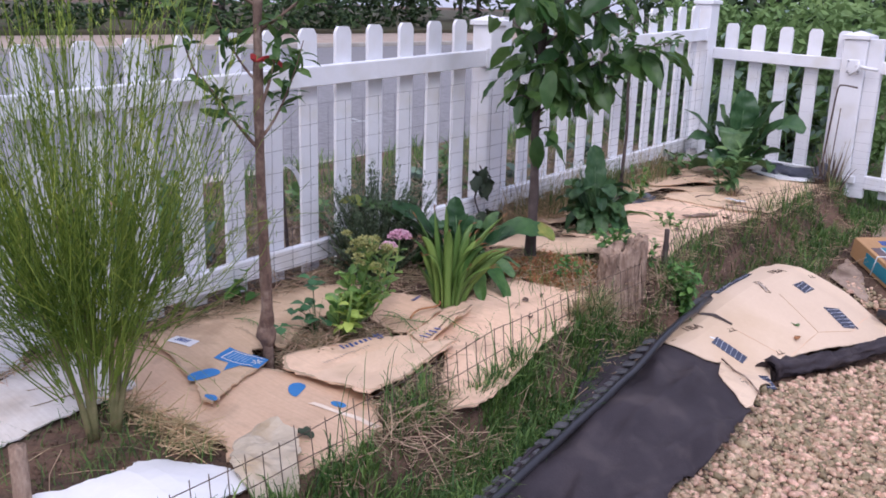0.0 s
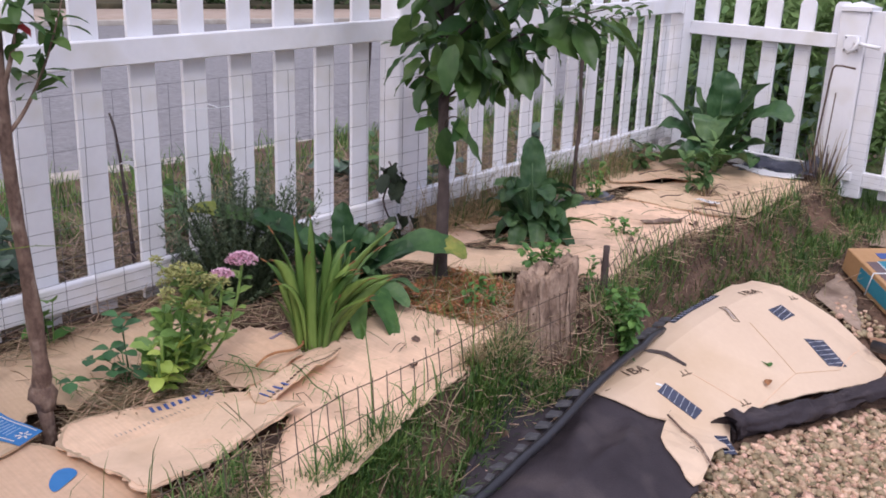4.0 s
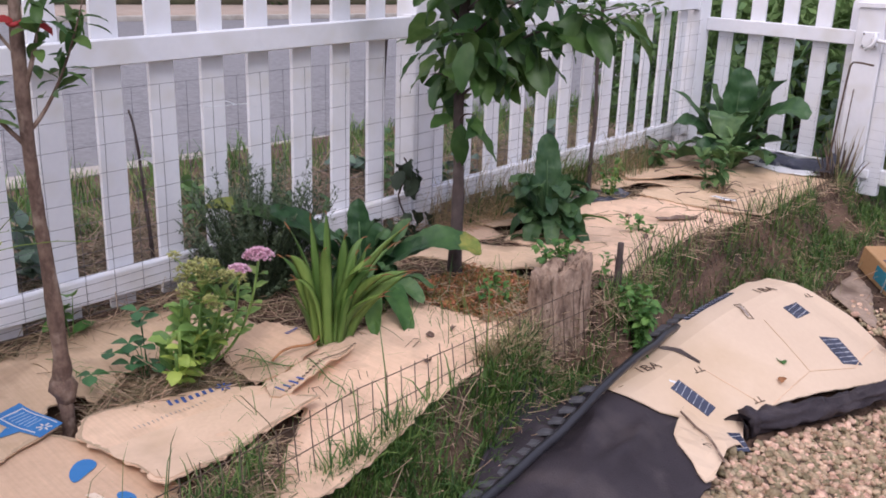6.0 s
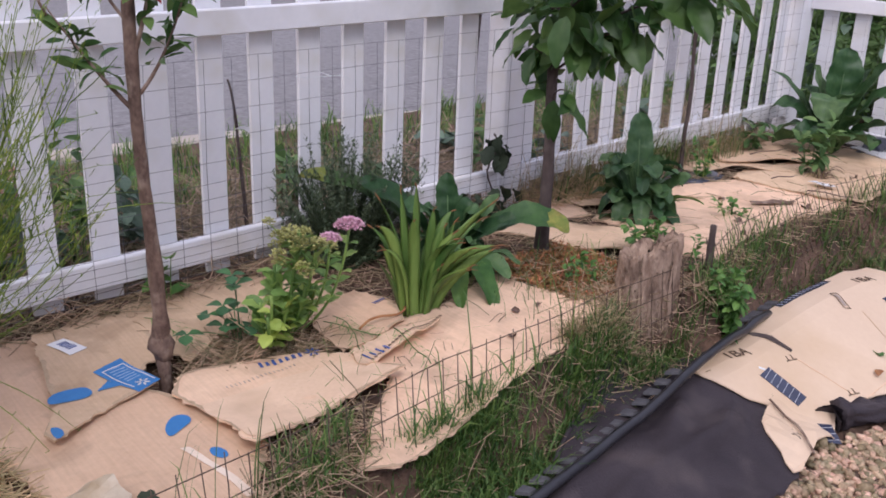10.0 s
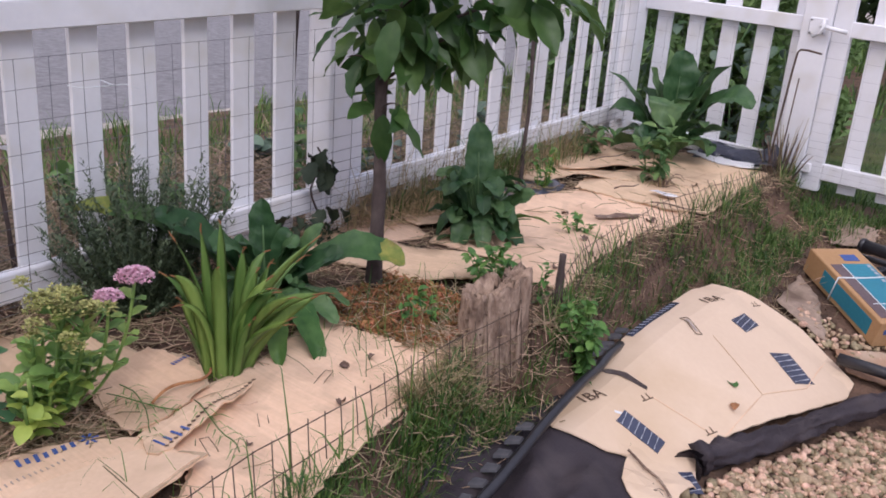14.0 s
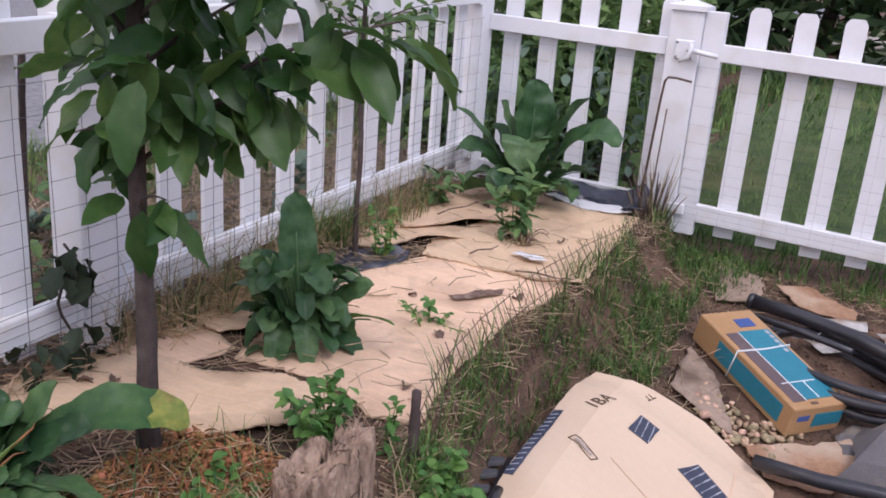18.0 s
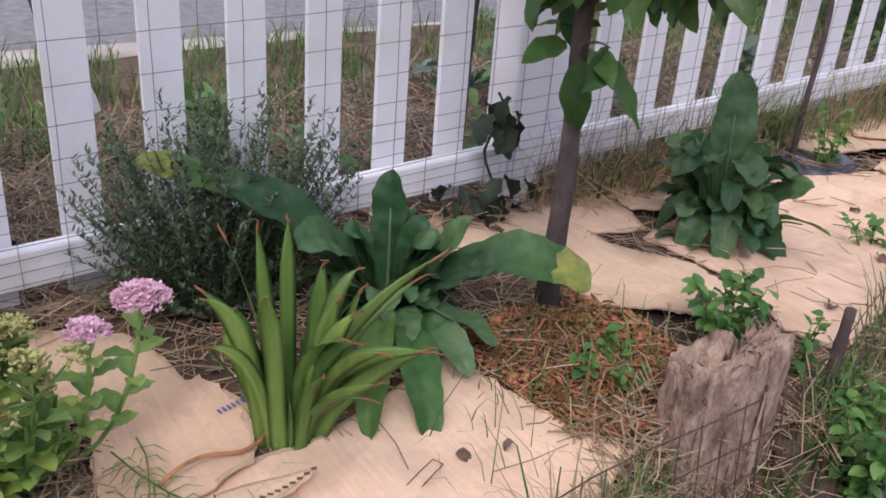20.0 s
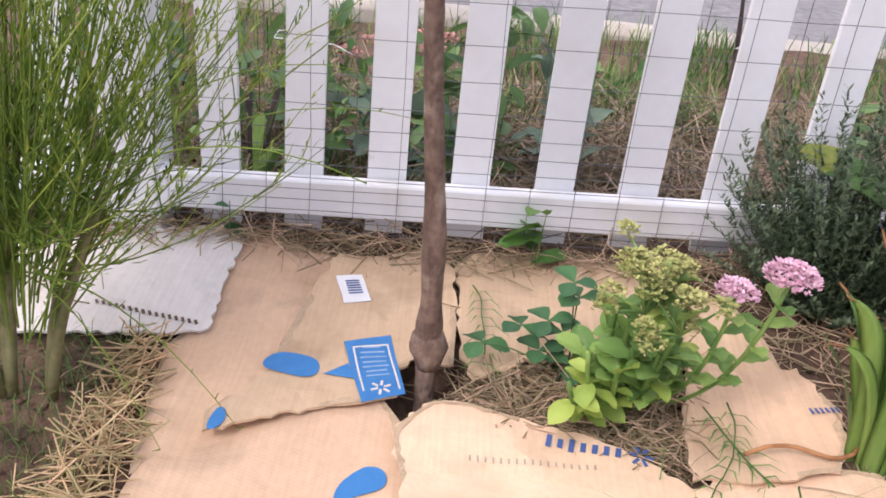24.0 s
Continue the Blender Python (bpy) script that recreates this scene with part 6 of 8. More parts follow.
def short_leaves():
    """Short rounded leaves on stalks that fill the clump beside the slim tree."""
    rng, host = random.Random(58), next(o for o in bpy.data.objects if o.name.startswith("comfrey_plant") and abs(o.location.y - 4.18) < 0.01)
    for k in range(52):
        a, u = 2.4 * k + rng.uniform(-0.4, 0.4), rng.random()
        r, h = (0.05 + 0.15 * math.sqrt(rng.random())) * (1.0 - 0.15 * u), 0.0 + 0.26 * u
        d = Vector((math.cos(a), math.sin(a), 0))
        foot = d * r * 0.55 + Vector((0, 0, h))
        L = rng.uniform(0.075, 0.115)
        tip = foot + d * L * 0.85 + Vector((rng.gauss(0, 0.02), rng.gauss(0, 0.02), rng.uniform(-0.07, 0.03)))
        lf = part("leaf", arch_leaf(foot, tip, rng.uniform(0.03, 0.06), L * rng.uniform(0.58, 0.75), 12, 0.3, 0.05, 0.52, 0.04, rng=rng), M["comfrey"], host)
        part("leaf_stalk", Geo().tube(bezier(d * 0.01, d * r * 0.3 + Vector((0, 0, h * 0.8)), foot, 5), [0.004, 0.0036, 0.0032, 0.0028, 0.0025, 0.0022], 5), M["stalk_pale"], lf)


short_leaves()
comfrey("large comfrey plant in the fence corner", (-2.06, 5.95, 0.12),
        [((-2.46, 5.92, 0.56), 0.17, 0.085, "comfrey"), ((-2.40, 5.86, 0.36), 0.24, 0.16, "comfrey"), ((-2.20, 5.90, 0.62), 0.08, 0.15, "comfrey"), ((-2.08, 6.02, 0.72), 0.06, 0.20, "comfrey"), ((-2.02, 5.76, 0.34), 0.46, 0.21, "comfrey", 0.0), ((-1.80, 5.98, 0.68), 0.20, 0.16, "comfrey"),
         ((-1.63, 5.93, 0.49), 0.36, 0.17, "comfrey"), ((-1.72, 5.97, 0.33), 0.18, 0.11, "comfrey"), ((-1.84, 5.88, 0.36), 0.20, 0.12, "comfrey"), ((-2.31, 5.80, 0.24), 0.20, 0.14, "comfrey"), ((-2.13, 5.72, 0.22), 0.26, 0.14, "comfrey"), ((-2.26, 5.98, 0.50), 0.10, 0.14, "comfrey"), ((-1.95, 6.04, 0.62), 0.08, 0.17, "comfrey"), ((-1.92, 5.84, 0.50), 0.16, 0.15, "comfrey")],
        7, 0.32, 0.34, 0.15, 6, low=0.1, arches=(0.12, 0.26), stalk=0.22, tilt=0.4)


def iris():
    rng = random.Random(8)
    o = Vector((-1.86, 2.785, 0.015))
    t = thing("iris_clump", "clump of upright sword-shaped iris leaves with brown tips", "iris", tuple(o))
    tips = [(-2.01, 2.73, 0.39), (-1.93, 2.76, 0.43), (-1.91, 2.81, 0.44), (-1.97, 2.67, 0.31), (-1.94, 2.65, 0.23), (-1.78, 3.04, 0.38), (-1.65, 2.94, 0.28), (-1.72, 2.84, 0.29), (-1.84, 2.92, 0.31), (-1.92, 2.88, 0.26),
            (-1.66, 2.83, 0.22), (-1.81, 2.72, 0.36), (-1.74, 2.92, 0.24), (-1.80, 2.80, 0.22), (-1.79, 2.75, 0.18), (-1.90, 2.70, 0.30), (-1.88, 2.86, 0.36), (-1.82, 2.86, 0.32),
            (-1.70, 2.97, 0.25), (-1.70, 2.875, 0.21), (-1.71, 2.81, 0.31), (-1.85, 3.05, 0.30), (-1.90, 2.65, 0.33), (-1.85, 2.635, 0.27), (-1.70, 2.88, 0.27)]
    for k in range(9):
        a = rng.uniform(0, 6.28)
        tips.append((o.x + 0.10 * math.cos(a), o.y + 0.13 * math.sin(a), rng.uniform(0.16, 0.36)))
    for k, tip in enumerate(tips):
        tip = Vector(tip) - o
        out = Vector((tip.x, tip.y, 0))
        b = out.normalized() * rng.uniform(0.015, 0.05)
        L = tip.length
        path = bezier(b, b * 1.2 + out * 0.12 + Vector((rng.uniform(-0.01, 0.01), rng.uniform(-0.01, 0.01), tip.z * rng.uniform(0.6, 0.95))), tip, 12)
        w = (0.038 if L > 0.3 else 0.034 if L > 0.22 else 0.027) * rng.uniform(0.8, 1.12)
        # blades fan edge-on along the bed, thickest at the middle
        side = Vector((0.45, 0.85, 0)) + Vector((rng.uniform(-0.9, 0.9), rng.uniform(-0.9, 0.9), rng.uniform(-0.3, 0.3)))
        g, vs, twist = Geo(), [], rng.uniform(-1.5, 1.5)
        for i, p in enumerate(path):
            d = (path[min(i + 1, 12)] - path[max(i - 1, 0)]).normalized()
            sd = (side - d * side.dot(d)).normalized()
            sd = Matrix.Rotation(twist * i / 12, 3, d) @ sd
            th = sd.cross(d) * 0.0022 * (1 - i / 14)
            u = i / 12
            ww = w / 2 * (0.85 + 0.25 * u if u < 0.6 else max(0.03, 1 - ((u - 0.6) / 0.4) ** 1.6))
            vs += [p - sd * ww, p - sd * ww * 0.3 + th, p + sd * ww * 0.3 + th * 0.9, p + sd * ww, p + sd * ww * 0.3 - th, p - sd * ww * 0.3 - th]
        g.add(vs, [(6 * i + q, 6 * i + (q + 1) % 6, 6 * i + 6 + (q + 1) % 6, 6 * i + 6 + q) for i in range(12) for q in range(6)])
        lf = part("leaf", g, M["iris"], t)
        if k not in (4, 9, 13, 14):
            e = path[-1] - path[-2]
            dry = Geo().tube([path[-1] - e * 0.9, path[-1] - e * 0.3, path[-1] + e * 0.3 + Vector((rng.uniform(-0.008, 0.008), rng.uniform(-0.008, 0.008), 0)), path[-1] + e * 0.8 + Vector((rng.uniform(-0.012, 0.012), rng.uniform(-0.012, 0.012), -0.006))], [0.0014, 0.0026, 0.0018, 0.0006], 6)
            part("dry_tip", dry, M["dry_tip"], lf, "brown withered leaf tip")


iris()


def flower_head(parent, at, r, h, n, material, seed, s=0.006):
    rng = random.Random(seed)
    g = Geo()
    for k in range(n):
        a, q = rng.uniform(0, 6.28), math.sqrt(rng.random())
        p = Vector((at[0] + r * q * math.cos(a), at[1] + r * q * math.sin(a), at[2] + h * (1 - q * q) + rng.uniform(-0.006, 0.006)))
        for i in range(4):
            b = rng.uniform(0, 6.28)
            d = Vector((math.cos(b), math.sin(b), rng.uniform(0.1, 0.9))) * s * rng.uniform(0.8, 1.6)
            o = Vector((-d.y, d.x, 0)) * 0.45
            g.add([p, p + d * 0.6 + o, p + d, p + d * 0.6 - o], [(0, 1, 2, 3)])
    return part("flower_head", g, M[material], parent, m=None)


def sedum():
    rng = random.Random(9)
    o = Vector((-2.05, 2.35, -0.045))
    t = thing("sedum_plant", "pale green sedum with pink flower heads and olive seed heads", "flowering plant", tuple(o))
    leaf = [leaf_geo(0.074, 0.046, d, 0.4, 0.05, 11, 0.54).mesh("leaf", M["sedum"]) for d in (0.2, 0.6)]
    pale = [leaf_geo(0.070, 0.042, d, 0.3, 0.03, 11, 0.53).mesh("leaf", M["sedum_pale"]) for d in (0.4, 0.9)]
    tops = [((-1.83, 2.31, 0.365), "seed"), ((-1.82, 2.37, 0.335), "seed"), ((-1.86, 2.34, 0.385), "seed"), ((-1.90, 2.28, 0.28), ""), ((-1.85, 2.24, 0.205), "pale"), ((-1.86, 2.36, 0.22), ""), ((-1.88, 2.41, 0.20), ""), ((-1.95, 2.33, 0.26), ""), ((-1.91, 2.31, 0.24), ""), ((-1.83, 2.215, 0.155), "pale"), ((-1.96, 2.42, 0.18), ""), ((-1.87, 2.30, 0.17), ""), ((-1.93, 2.25, 0.16), "")]
    for k, (top, what) in enumerate(tops):
        top = Vector(top) - o
        path = bezier((top.x * 0.15, top.y * 0.15, 0), Vector((top.x * 0.8, top.y * 0.8, top.z * 0.4)), top, 10)
        s = part("stem", Geo().tube(path, 0.0045, 6), M["sedum"], t)
        for i in range(12 if what != "pale" else 9):
            q = path[min(10, 4 + i // 2)]
            yw = 90 * (i // 2 % 2) + 180 * (i % 2) + k * 37 + rng.uniform(-20, 20)
            low = what == "pale" or rng.random() < 0.14
            part("leaf", rng.choice(pale if low else leaf), None, s, m=aim(q, yw, rng.uniform(15, 60) if what != "pale" else rng.uniform(-20, 40), rng.uniform(-20, 20), rng.uniform(0.5, 1.05)))
        if what == "seed":
            for c in range(9):              # each head is a cluster of small umbels
                e = Vector((rng.uniform(-0.065, 0.065), rng.uniform(-0.065, 0.065), rng.uniform(-0.06, 0.02)))
                flower_head(t, tuple(top + e), rng.uniform(0.018, 0.028), 0.014, 55, "seed", k * 9 + c, 0.0046)
                part("stalk", Geo().tube([top - Vector((0, 0, 0.06)), top + e], [0.003, 0.0018], 5), M["sedum"], s)
    for tip, c, r, h in (((-1.925, 2.56, 0.335), (-1.93, 2.52, 0.02), 0.045, 0.024), ((-1.89, 2.465, 0.318), (-1.90, 2.46, 0.06), 0.033, 0.017)):
        path = bezier((0.01, 0.03, 0.02), Vector(c) - o, Vector(tip) - o, 12)
        s = part("stem", Geo().tube(path, 0.0042, 6), M["sedum"], t)
        flower_head(t, tuple(Vector(tip) - o + Vector((0, 0, 0.004))), r, h, 420 if r > 0.04 else 220, "pink", 5, 0.0052)
        for i in (6, 7, 8, 9, 10, 11):
            for y in (0, 180):
                part("leaf", leaf[0], None, s, m=aim(path[i], y + i * 90, 20, 0, 0.75))


sedum()


def leafy_stems(name, label, base, n, height, spread, leaf_mesh, per, material, seed, pitch=(10, 30), scale=(0.7, 1.2), category="plant", r=0.0025, group=""):
    rng = random.Random(seed)
    t = thing(name, label, category, base, group)
    for k in range(n):
        a = rng.uniform(0, 6.28)
        h = height * rng.uniform(0.5, 1.0)
        d = spread * math.sqrt(rng.random())
        path = bezier((d * 0.35 * math.cos(a), d * 0.35 * math.sin(a), 0), (d * 0.6 * math.cos(a), d * 0.6 * math.sin(a), h * 0.7), (d * math.cos(a), d * math.sin(a), h), 8)
        s = part("stem", Geo().tube(path, [r * (1 - 0.08 * i) for i in range(9)], 5), M[material], t)
        for i in range(per):
            q = path[min(8, 1 + int(8 * i / per))]
            part("leaf", rng.choice(leaf_mesh), None, s, m=aim(q, i * 90 + rng.uniform(-30, 30), rng.gauss(*pitch), rng.gauss(0, 15), rng.uniform(*scale)))
    return t


LEAF_MINT = [leaf_geo(0.034, 0.022, d, 0.3, 0.04, 5, 0.45).mesh("leaf", M["mint"]) for d in (0.3, 0.7)]
LEAF_CLOVER = [leaf_geo(0.044, 0.038, 0.4, 0.25, 0.02, 5, 0.6).mesh("leaf", M["clover"])]
LEAF_WEED = [leaf_geo(0.085, 0.034, d, 0.25, 0.03, 6, 0.45).mesh("leaf", M["weed"]) for d in (0.4, 0.9)]
LEAF_SEEDLING = [leaf_geo(0.085, 0.050, d, 0.3, 0.04, 8, 0.48).mesh("leaf", M["mint"]) for d in (0.3, 0.7)]
LEAF_BLUE = [leaf_geo(0.10, 0.055, d, 0.25, 0.06, 6, 0.5).mesh("leaf", M["blue_weed"]) for d in (0.5, 0.9)]
LEAF_DARK = [leaf_geo(0.095, 0.07, d, 0.4, 0.12, 6, 0.5).mesh("leaf", M["dark_leaf"]) for d in (0.6, 1.2)]

leafy_stems("mint_plant", "bright green mint growing beside the stake", (-1.315, 3.745, -0.17), 17, 0.33, 0.10, LEAF_MINT, 20, "mint", 41, scale=(0.8, 1.35), group="mint plants")
leafy_stems("mint_plant", "bright green mint beside the stump", (-1.64, 3.74, 0.02), 13, 0.21, 0.12, LEAF_MINT, 12, "mint", 42, scale=(0.9, 1.5), group="mint plants")
leafy_stems("mint_plant", "small green mint shoots by the stake", (-1.52, 3.80, 0.0), 3, 0.20, 0.05, LEAF_MINT, 10, "mint", 43, group="mint plants")
leafy_stems("mint_plant", "low green herb in the wood shavings", (-1.68, 3.42, 0.02), 9, 0.12, 0.10, LEAF_MINT, 9, "clover", 44, group="mint plants")
leafy_stems("weed", "leafy weed growing through the far cardboard", (-1.90, 5.46, 0.10), 9, 0.30, 0.12, LEAF_WEED, 10, "weed", 45)
leafy_stems("weed", "pale yellowish seedlings beside the slim tree", (-2.24, 4.98, 0.08), 7, 0.24, 0.08, LEAF_MINT, 10, "sedum_pale", 46)
leafy_stems("weed", "small trailing weed on the cardboard", (-1.78, 4.52, 0.08), 5, 0.09, 0.10, LEAF_MINT, 7, "mint", 47)
leafy_stems("weed", "two-leaved seedling against the bottom rail", (-2.45, 2.20, 0.0), 2, 0.20, 0.03, LEAF_SEEDLING, 4, "mint", 48, (15, 20), (0.9, 1.3))
leafy_stems("weed", "small clover sprig against the bottom rail", (-2.45, 1.49, 0.0), 1, 0.15, 0.01, LEAF_CLOVER, 3, "clover", 49)


def clover():
    rng = random.Random(12)
    t = thing("clover_plant", "dark green clover with three-part leaves", "plant", (-2.06, 2.24, -0.02))
    tips = [(-2.07, 2.235, 0.205), (-2.065, 2.08, 0.055), (-2.07, 2.20, 0.115), (-2.07, 2.15, 0.10), (-2.06, 2.23, 0.10), (-2.075, 2.25, 0.17), (-2.05, 2.19, 0.06), (-2.03, 2.25, 0.05)]
    for tip in tips:
        tip = Vector(tip) - Vector((-2.06, 2.24, -0.02))
        path = bezier((rng.uniform(-0.02, 0.02), rng.uniform(-0.01, 0.03), 0), (tip.x * 0.6, tip.y * 0.4, tip.z), tip, 6)
        s = part("stem", Geo().tube(path, 0.0014, 5), M["clover"], t)
        y0 = rng.uniform(0, 360)
        for q in range(3):
            part("leaf", LEAF_CLOVER[0], None, s, m=aim(tip, y0 + 120 * q, rng.uniform(-10, 20), 0, rng.uniform(1.0, 1.35)))


clover()


def vine():
    rng = random.Random(14)
    t = thing("vine", "dark wilted vine climbing the fence post", "vine", (-2.44, 3.68, 0.0))
    path = along([(0, 0, 0), (0.0, 0.02, 0.12), (-0.01, -0.03, 0.26), (0.0, 0.02, 0.36), (-0.01, 0.0, 0.42)], 0.03)
    s = part("stem", Geo().tube(path, 0.004, 6), M["bark_dark"], t)
    for i in range(34):
        up = i % 4 == 0
        q = Vector((rng.uniform(0, 0.05), rng.uniform(-0.05, 0.05), rng.uniform(0.32, 0.44))) if up else Vector((rng.uniform(0, 0.05), rng.uniform(-0.16, 0.08), rng.uniform(0.04, 0.20)))
        part("leaf", rng.choice(LEAF_DARK), None, s, m=aim(q, rng.uniform(0, 360), rng.uniform(-75, -10), 0, rng.uniform(0.8, 1.2) if up else rng.uniform(0.45, 0.85)))


vine()


def rosemary():
    rng = random.Random(15)
    t = thing("rosemary_bush", "grey-green rosemary bush against the picket fence", "bush", (-2.36, 2.86, 0.0))
    for k in range(285):
        a = rng.uniform(0, 6.28)
        q = math.sqrt(rng.random())
        tip = Vector((0.15 * q * math.cos(a) + 0.01, 0.31 * q * math.sin(a) + 0.01, (0.10 + 0.43 * rng.random() ** 0.7) * (1 - 0.30 * q * q)))
        path = bezier((0.03 * math.cos(a), 0.06 * math.sin(a), 0), (tip.x * 0.5, tip.y * 0.55, tip.z * 0.45), tip, 9)
        g = Geo().tube(path, [0.0014 * (1 - 0.07 * i) for i in range(10)], 4)
        for i in range(1, 10):
            for m in range(11):
                p = path[i] + (path[i] - path[i - 1]) * rng.random()
                b = rng.uniform(0, 6.28)
                d = Vector((math.cos(b), math.sin(b), rng.uniform(0.2, 1.2))).normalized() * rng.uniform(0.011, 0.022)
                o = Vector((-d.y, d.x, 0)).normalized() * 0.0022
                g.add([p - o, p + d * 0.6 - o, p + d, p + d * 0.6 + o, p + o], [(0, 1, 2, 3, 4)])
        part("sprig", g, M["rosemary"], t)


rosemary()


def broom():
    rng = random.Random(16)
    t = thing("broom_bush", "tall fine-stemmed green broom bush", "bush", (-1.87, 1.27, -0.02))
    for k in range(7):
        a, c = rng.uniform(0, 6.28), Vector((0.02, -0.02, 0)) if k % 3 else Vector((0.01, 0.045, 0))      # two crowns side by side
        d = Vector((math.cos(a), math.sin(a), 0))
        part("stem", Geo().tube(bezier(c + d * 0.012, c + d * 0.03 + Vector((0, 0, 0.18)), c * 2 + d * 0.12 + Vector((0, 0, 0.46)), 6), [0.010, 0.0095, 0.009, 0.008, 0.0065, 0.005, 0.0035], 7), M["broom_wood"], t)
    for k in range(340):
        a = rng.uniform(0, 6.28) if k % 3 else 0.9 * (k % 7) + rng.gauss(0, 0.12)      # a third of the sprigs stand in tufts
        q = rng.random() ** 0.55
        h = rng.uniform(0.55, 1.4) * (1 - 0.10 * q)
        reach = 0.50 * q
        b = Vector((0.10 * math.cos(a) * q, 0.10 * math.sin(a) * q, rng.uniform(0.13, 0.46)))
        tip = Vector((reach * math.cos(a), reach * math.sin(a), h))
        path = [p + Vector((0.012 * noise2(k, i * 0.4, 1, 1), 0.012 * noise2(k, i * 0.4, 1, 6), 0)) * (i > 0) for i, p in enumerate(bezier(b, Vector((reach * 0.60 * math.cos(a), reach * 0.60 * math.sin(a), h * 0.55)), tip, 9))]
        g = Geo().tube(path, [0.0022 * (1 - 0.07 * i) for i in range(10)], 3, False)
        for i in range(2, 10):
            for m in range(4):
                p = path[i] + (path[i] - path[i - 1]) * rng.random()
                d = ((path[i] - path[i - 1]).normalized() + Vector((rng.uniform(-0.6, 0.6), rng.uniform(-0.6, 0.6), 0))).normalized() * rng.uniform(0.012, 0.028)
                o = Vector((-d.y, d.x, 0.001)).normalized() * 0.0019
                g.add([p - o, p + d * 0.6 - o, p + d, p + d * 0.6 + o], [(0, 1, 2, 3)])
            if rng.random() < 0.5:
                d = ((path[i] - path[i - 1]).normalized() + Vector((rng.uniform(-1, 1), rng.uniform(-1, 1), 0.2))).normalized() * rng.uniform(0.05, 0.19)
                g.tube([path[i], path[i] + d * 0.5, path[i] + d + Vector((0, 0, 0.01))], [0.0014, 0.0011, 0.0006], 3, False)
                for m in range(5):
                    p = path[i] + d * rng.random()
                    e = (d.normalized() + Vector((rng.uniform(-1, 1), rng.uniform(-1, 1), 0.2))).normalized() * rng.uniform(0.007, 0.014)
                    o = Vector((-e.y, e.x, 0.001)).normalized() * 0.0022
                    g.add([p - o, p + e * 0.6 - o, p + e, p + e * 0.6 + o], [(0, 1, 2, 3)])
        part("sprig", g, M["broom"], t)
    # a few long bare twigs that reach past the tree
    for tip in ((0.30, 0.62, 0.62), (0.02, 0.58, 0.66), (0.10, 0.50, 0.80), (-0.12, 0.48, 0.72), (0.06, 0.40, 0.02), (0.16, 0.30, 0.05), (-0.1, 0.66, 0.55)):
        path = bezier((0, 0, 0.25), (tip[0] * 0.5, tip[1] * 0.5, tip[2] * 0.6 + 0.3), tip, 10)
        g = Geo().tube(path, [0.002 * (1 - 0.07 * i) for i in range(11)], 4)
        for p in path[3:]:
            d = Vector((random.uniform(-1, 1), random.uniform(-1, 1), random.uniform(0, 1))) * 0.012
            g.tube([p, p + d], [0.0015, 0.0006], 3)
        part("twig", g, M["broom"], t)


broom()

# long grass tuft and dead stems by the gate
dc = thing("dead_stems", "bundle of dead brown stems beside the gate post", "dead stems", (-1.50, 6.16, 0.0))
for k in range(60):
    a, d = random.uniform(0, 6.28), random.uniform(0, 0.07)
    h = random.uniform(0.14, 0.36) if k % 4 else random.uniform(0.3, 0.46)
    f = 1.7 if k % 4 else 0.8
    part("stem", Geo().tube(bezier((d * math.cos(a), d * math.sin(a), 0), (d * math.cos(a), d * math.sin(a), h * 0.6), (d * 1.9 * math.cos(a) + random.uniform(-0.04, 0.04), d * 1.8 * math.sin(a), h), 5), [0.0035 * f, 0.0034 * f, 0.003 * f, 0.0026 * f, 0.002 * f, 0.001 * f], 5), M[("dry_grass", "bark_dark", "bark", "bark_dark")[k % 4]], dc)

# weeds on the street side of the fence
for k, (x, y, h, n, sp, lm, mt, lab) in enumerate((
        (-2.84, 2.05, 0.62, 6, 0.14, LEAF_WEED, "weed", "tall leafy weed behind the picket fence"), (-2.95, 1.50, 0.55, 9, 0.2, LEAF_WEED, "weed", "tall leafy weed behind the picket fence"),
        (-3.00, 2.32, 0.34, 6, 0.16, LEAF_BLUE, "blue_weed", "bluish broad-leaved plant behind the fence"), (-2.80, 1.85, 0.30, 6, 0.16, LEAF_BLUE, "blue_weed", "bluish broad-leaved plant behind the fence"),
        (-2.72, 1.62, 0.26, 4, 0.08, LEAF_WEED, "mint", "green weed close behind the fence"), (-2.85, 1.10, 0.6, 9, 0.2, LEAF_WEED, "weed", "tall leafy weed behind the picket fence"),
        (-3.15, 2.0, 0.5, 8, 0.2, LEAF_WEED, "weed", "tall leafy weed behind the picket fence"), (-2.75, 3.40, 0.25, 4, 0.12, LEAF_WEED, "weed", "low weed behind the picket fence"),
        (-2.72, 3.9, 0.3, 5, 0.12, LEAF_WEED, "weed", "low weed behind the picket fence"), (-3.4, 3.3, 0.2, 6, 0.2, LEAF_WEED, "weed", "low weed near the kerb"), (-3.8, 2.5, 0.2, 6, 0.2, LEAF_WEED, "weed", "low weed near the kerb"))):
    leafy_stems("weed", lab, (x, y, land_z(x, y)), max(3, n - 2), h, sp, lm, 8, mt, 60 + k, (5, 30), (0.8, 1.5), group="street weeds")
wr = random.Random(88)
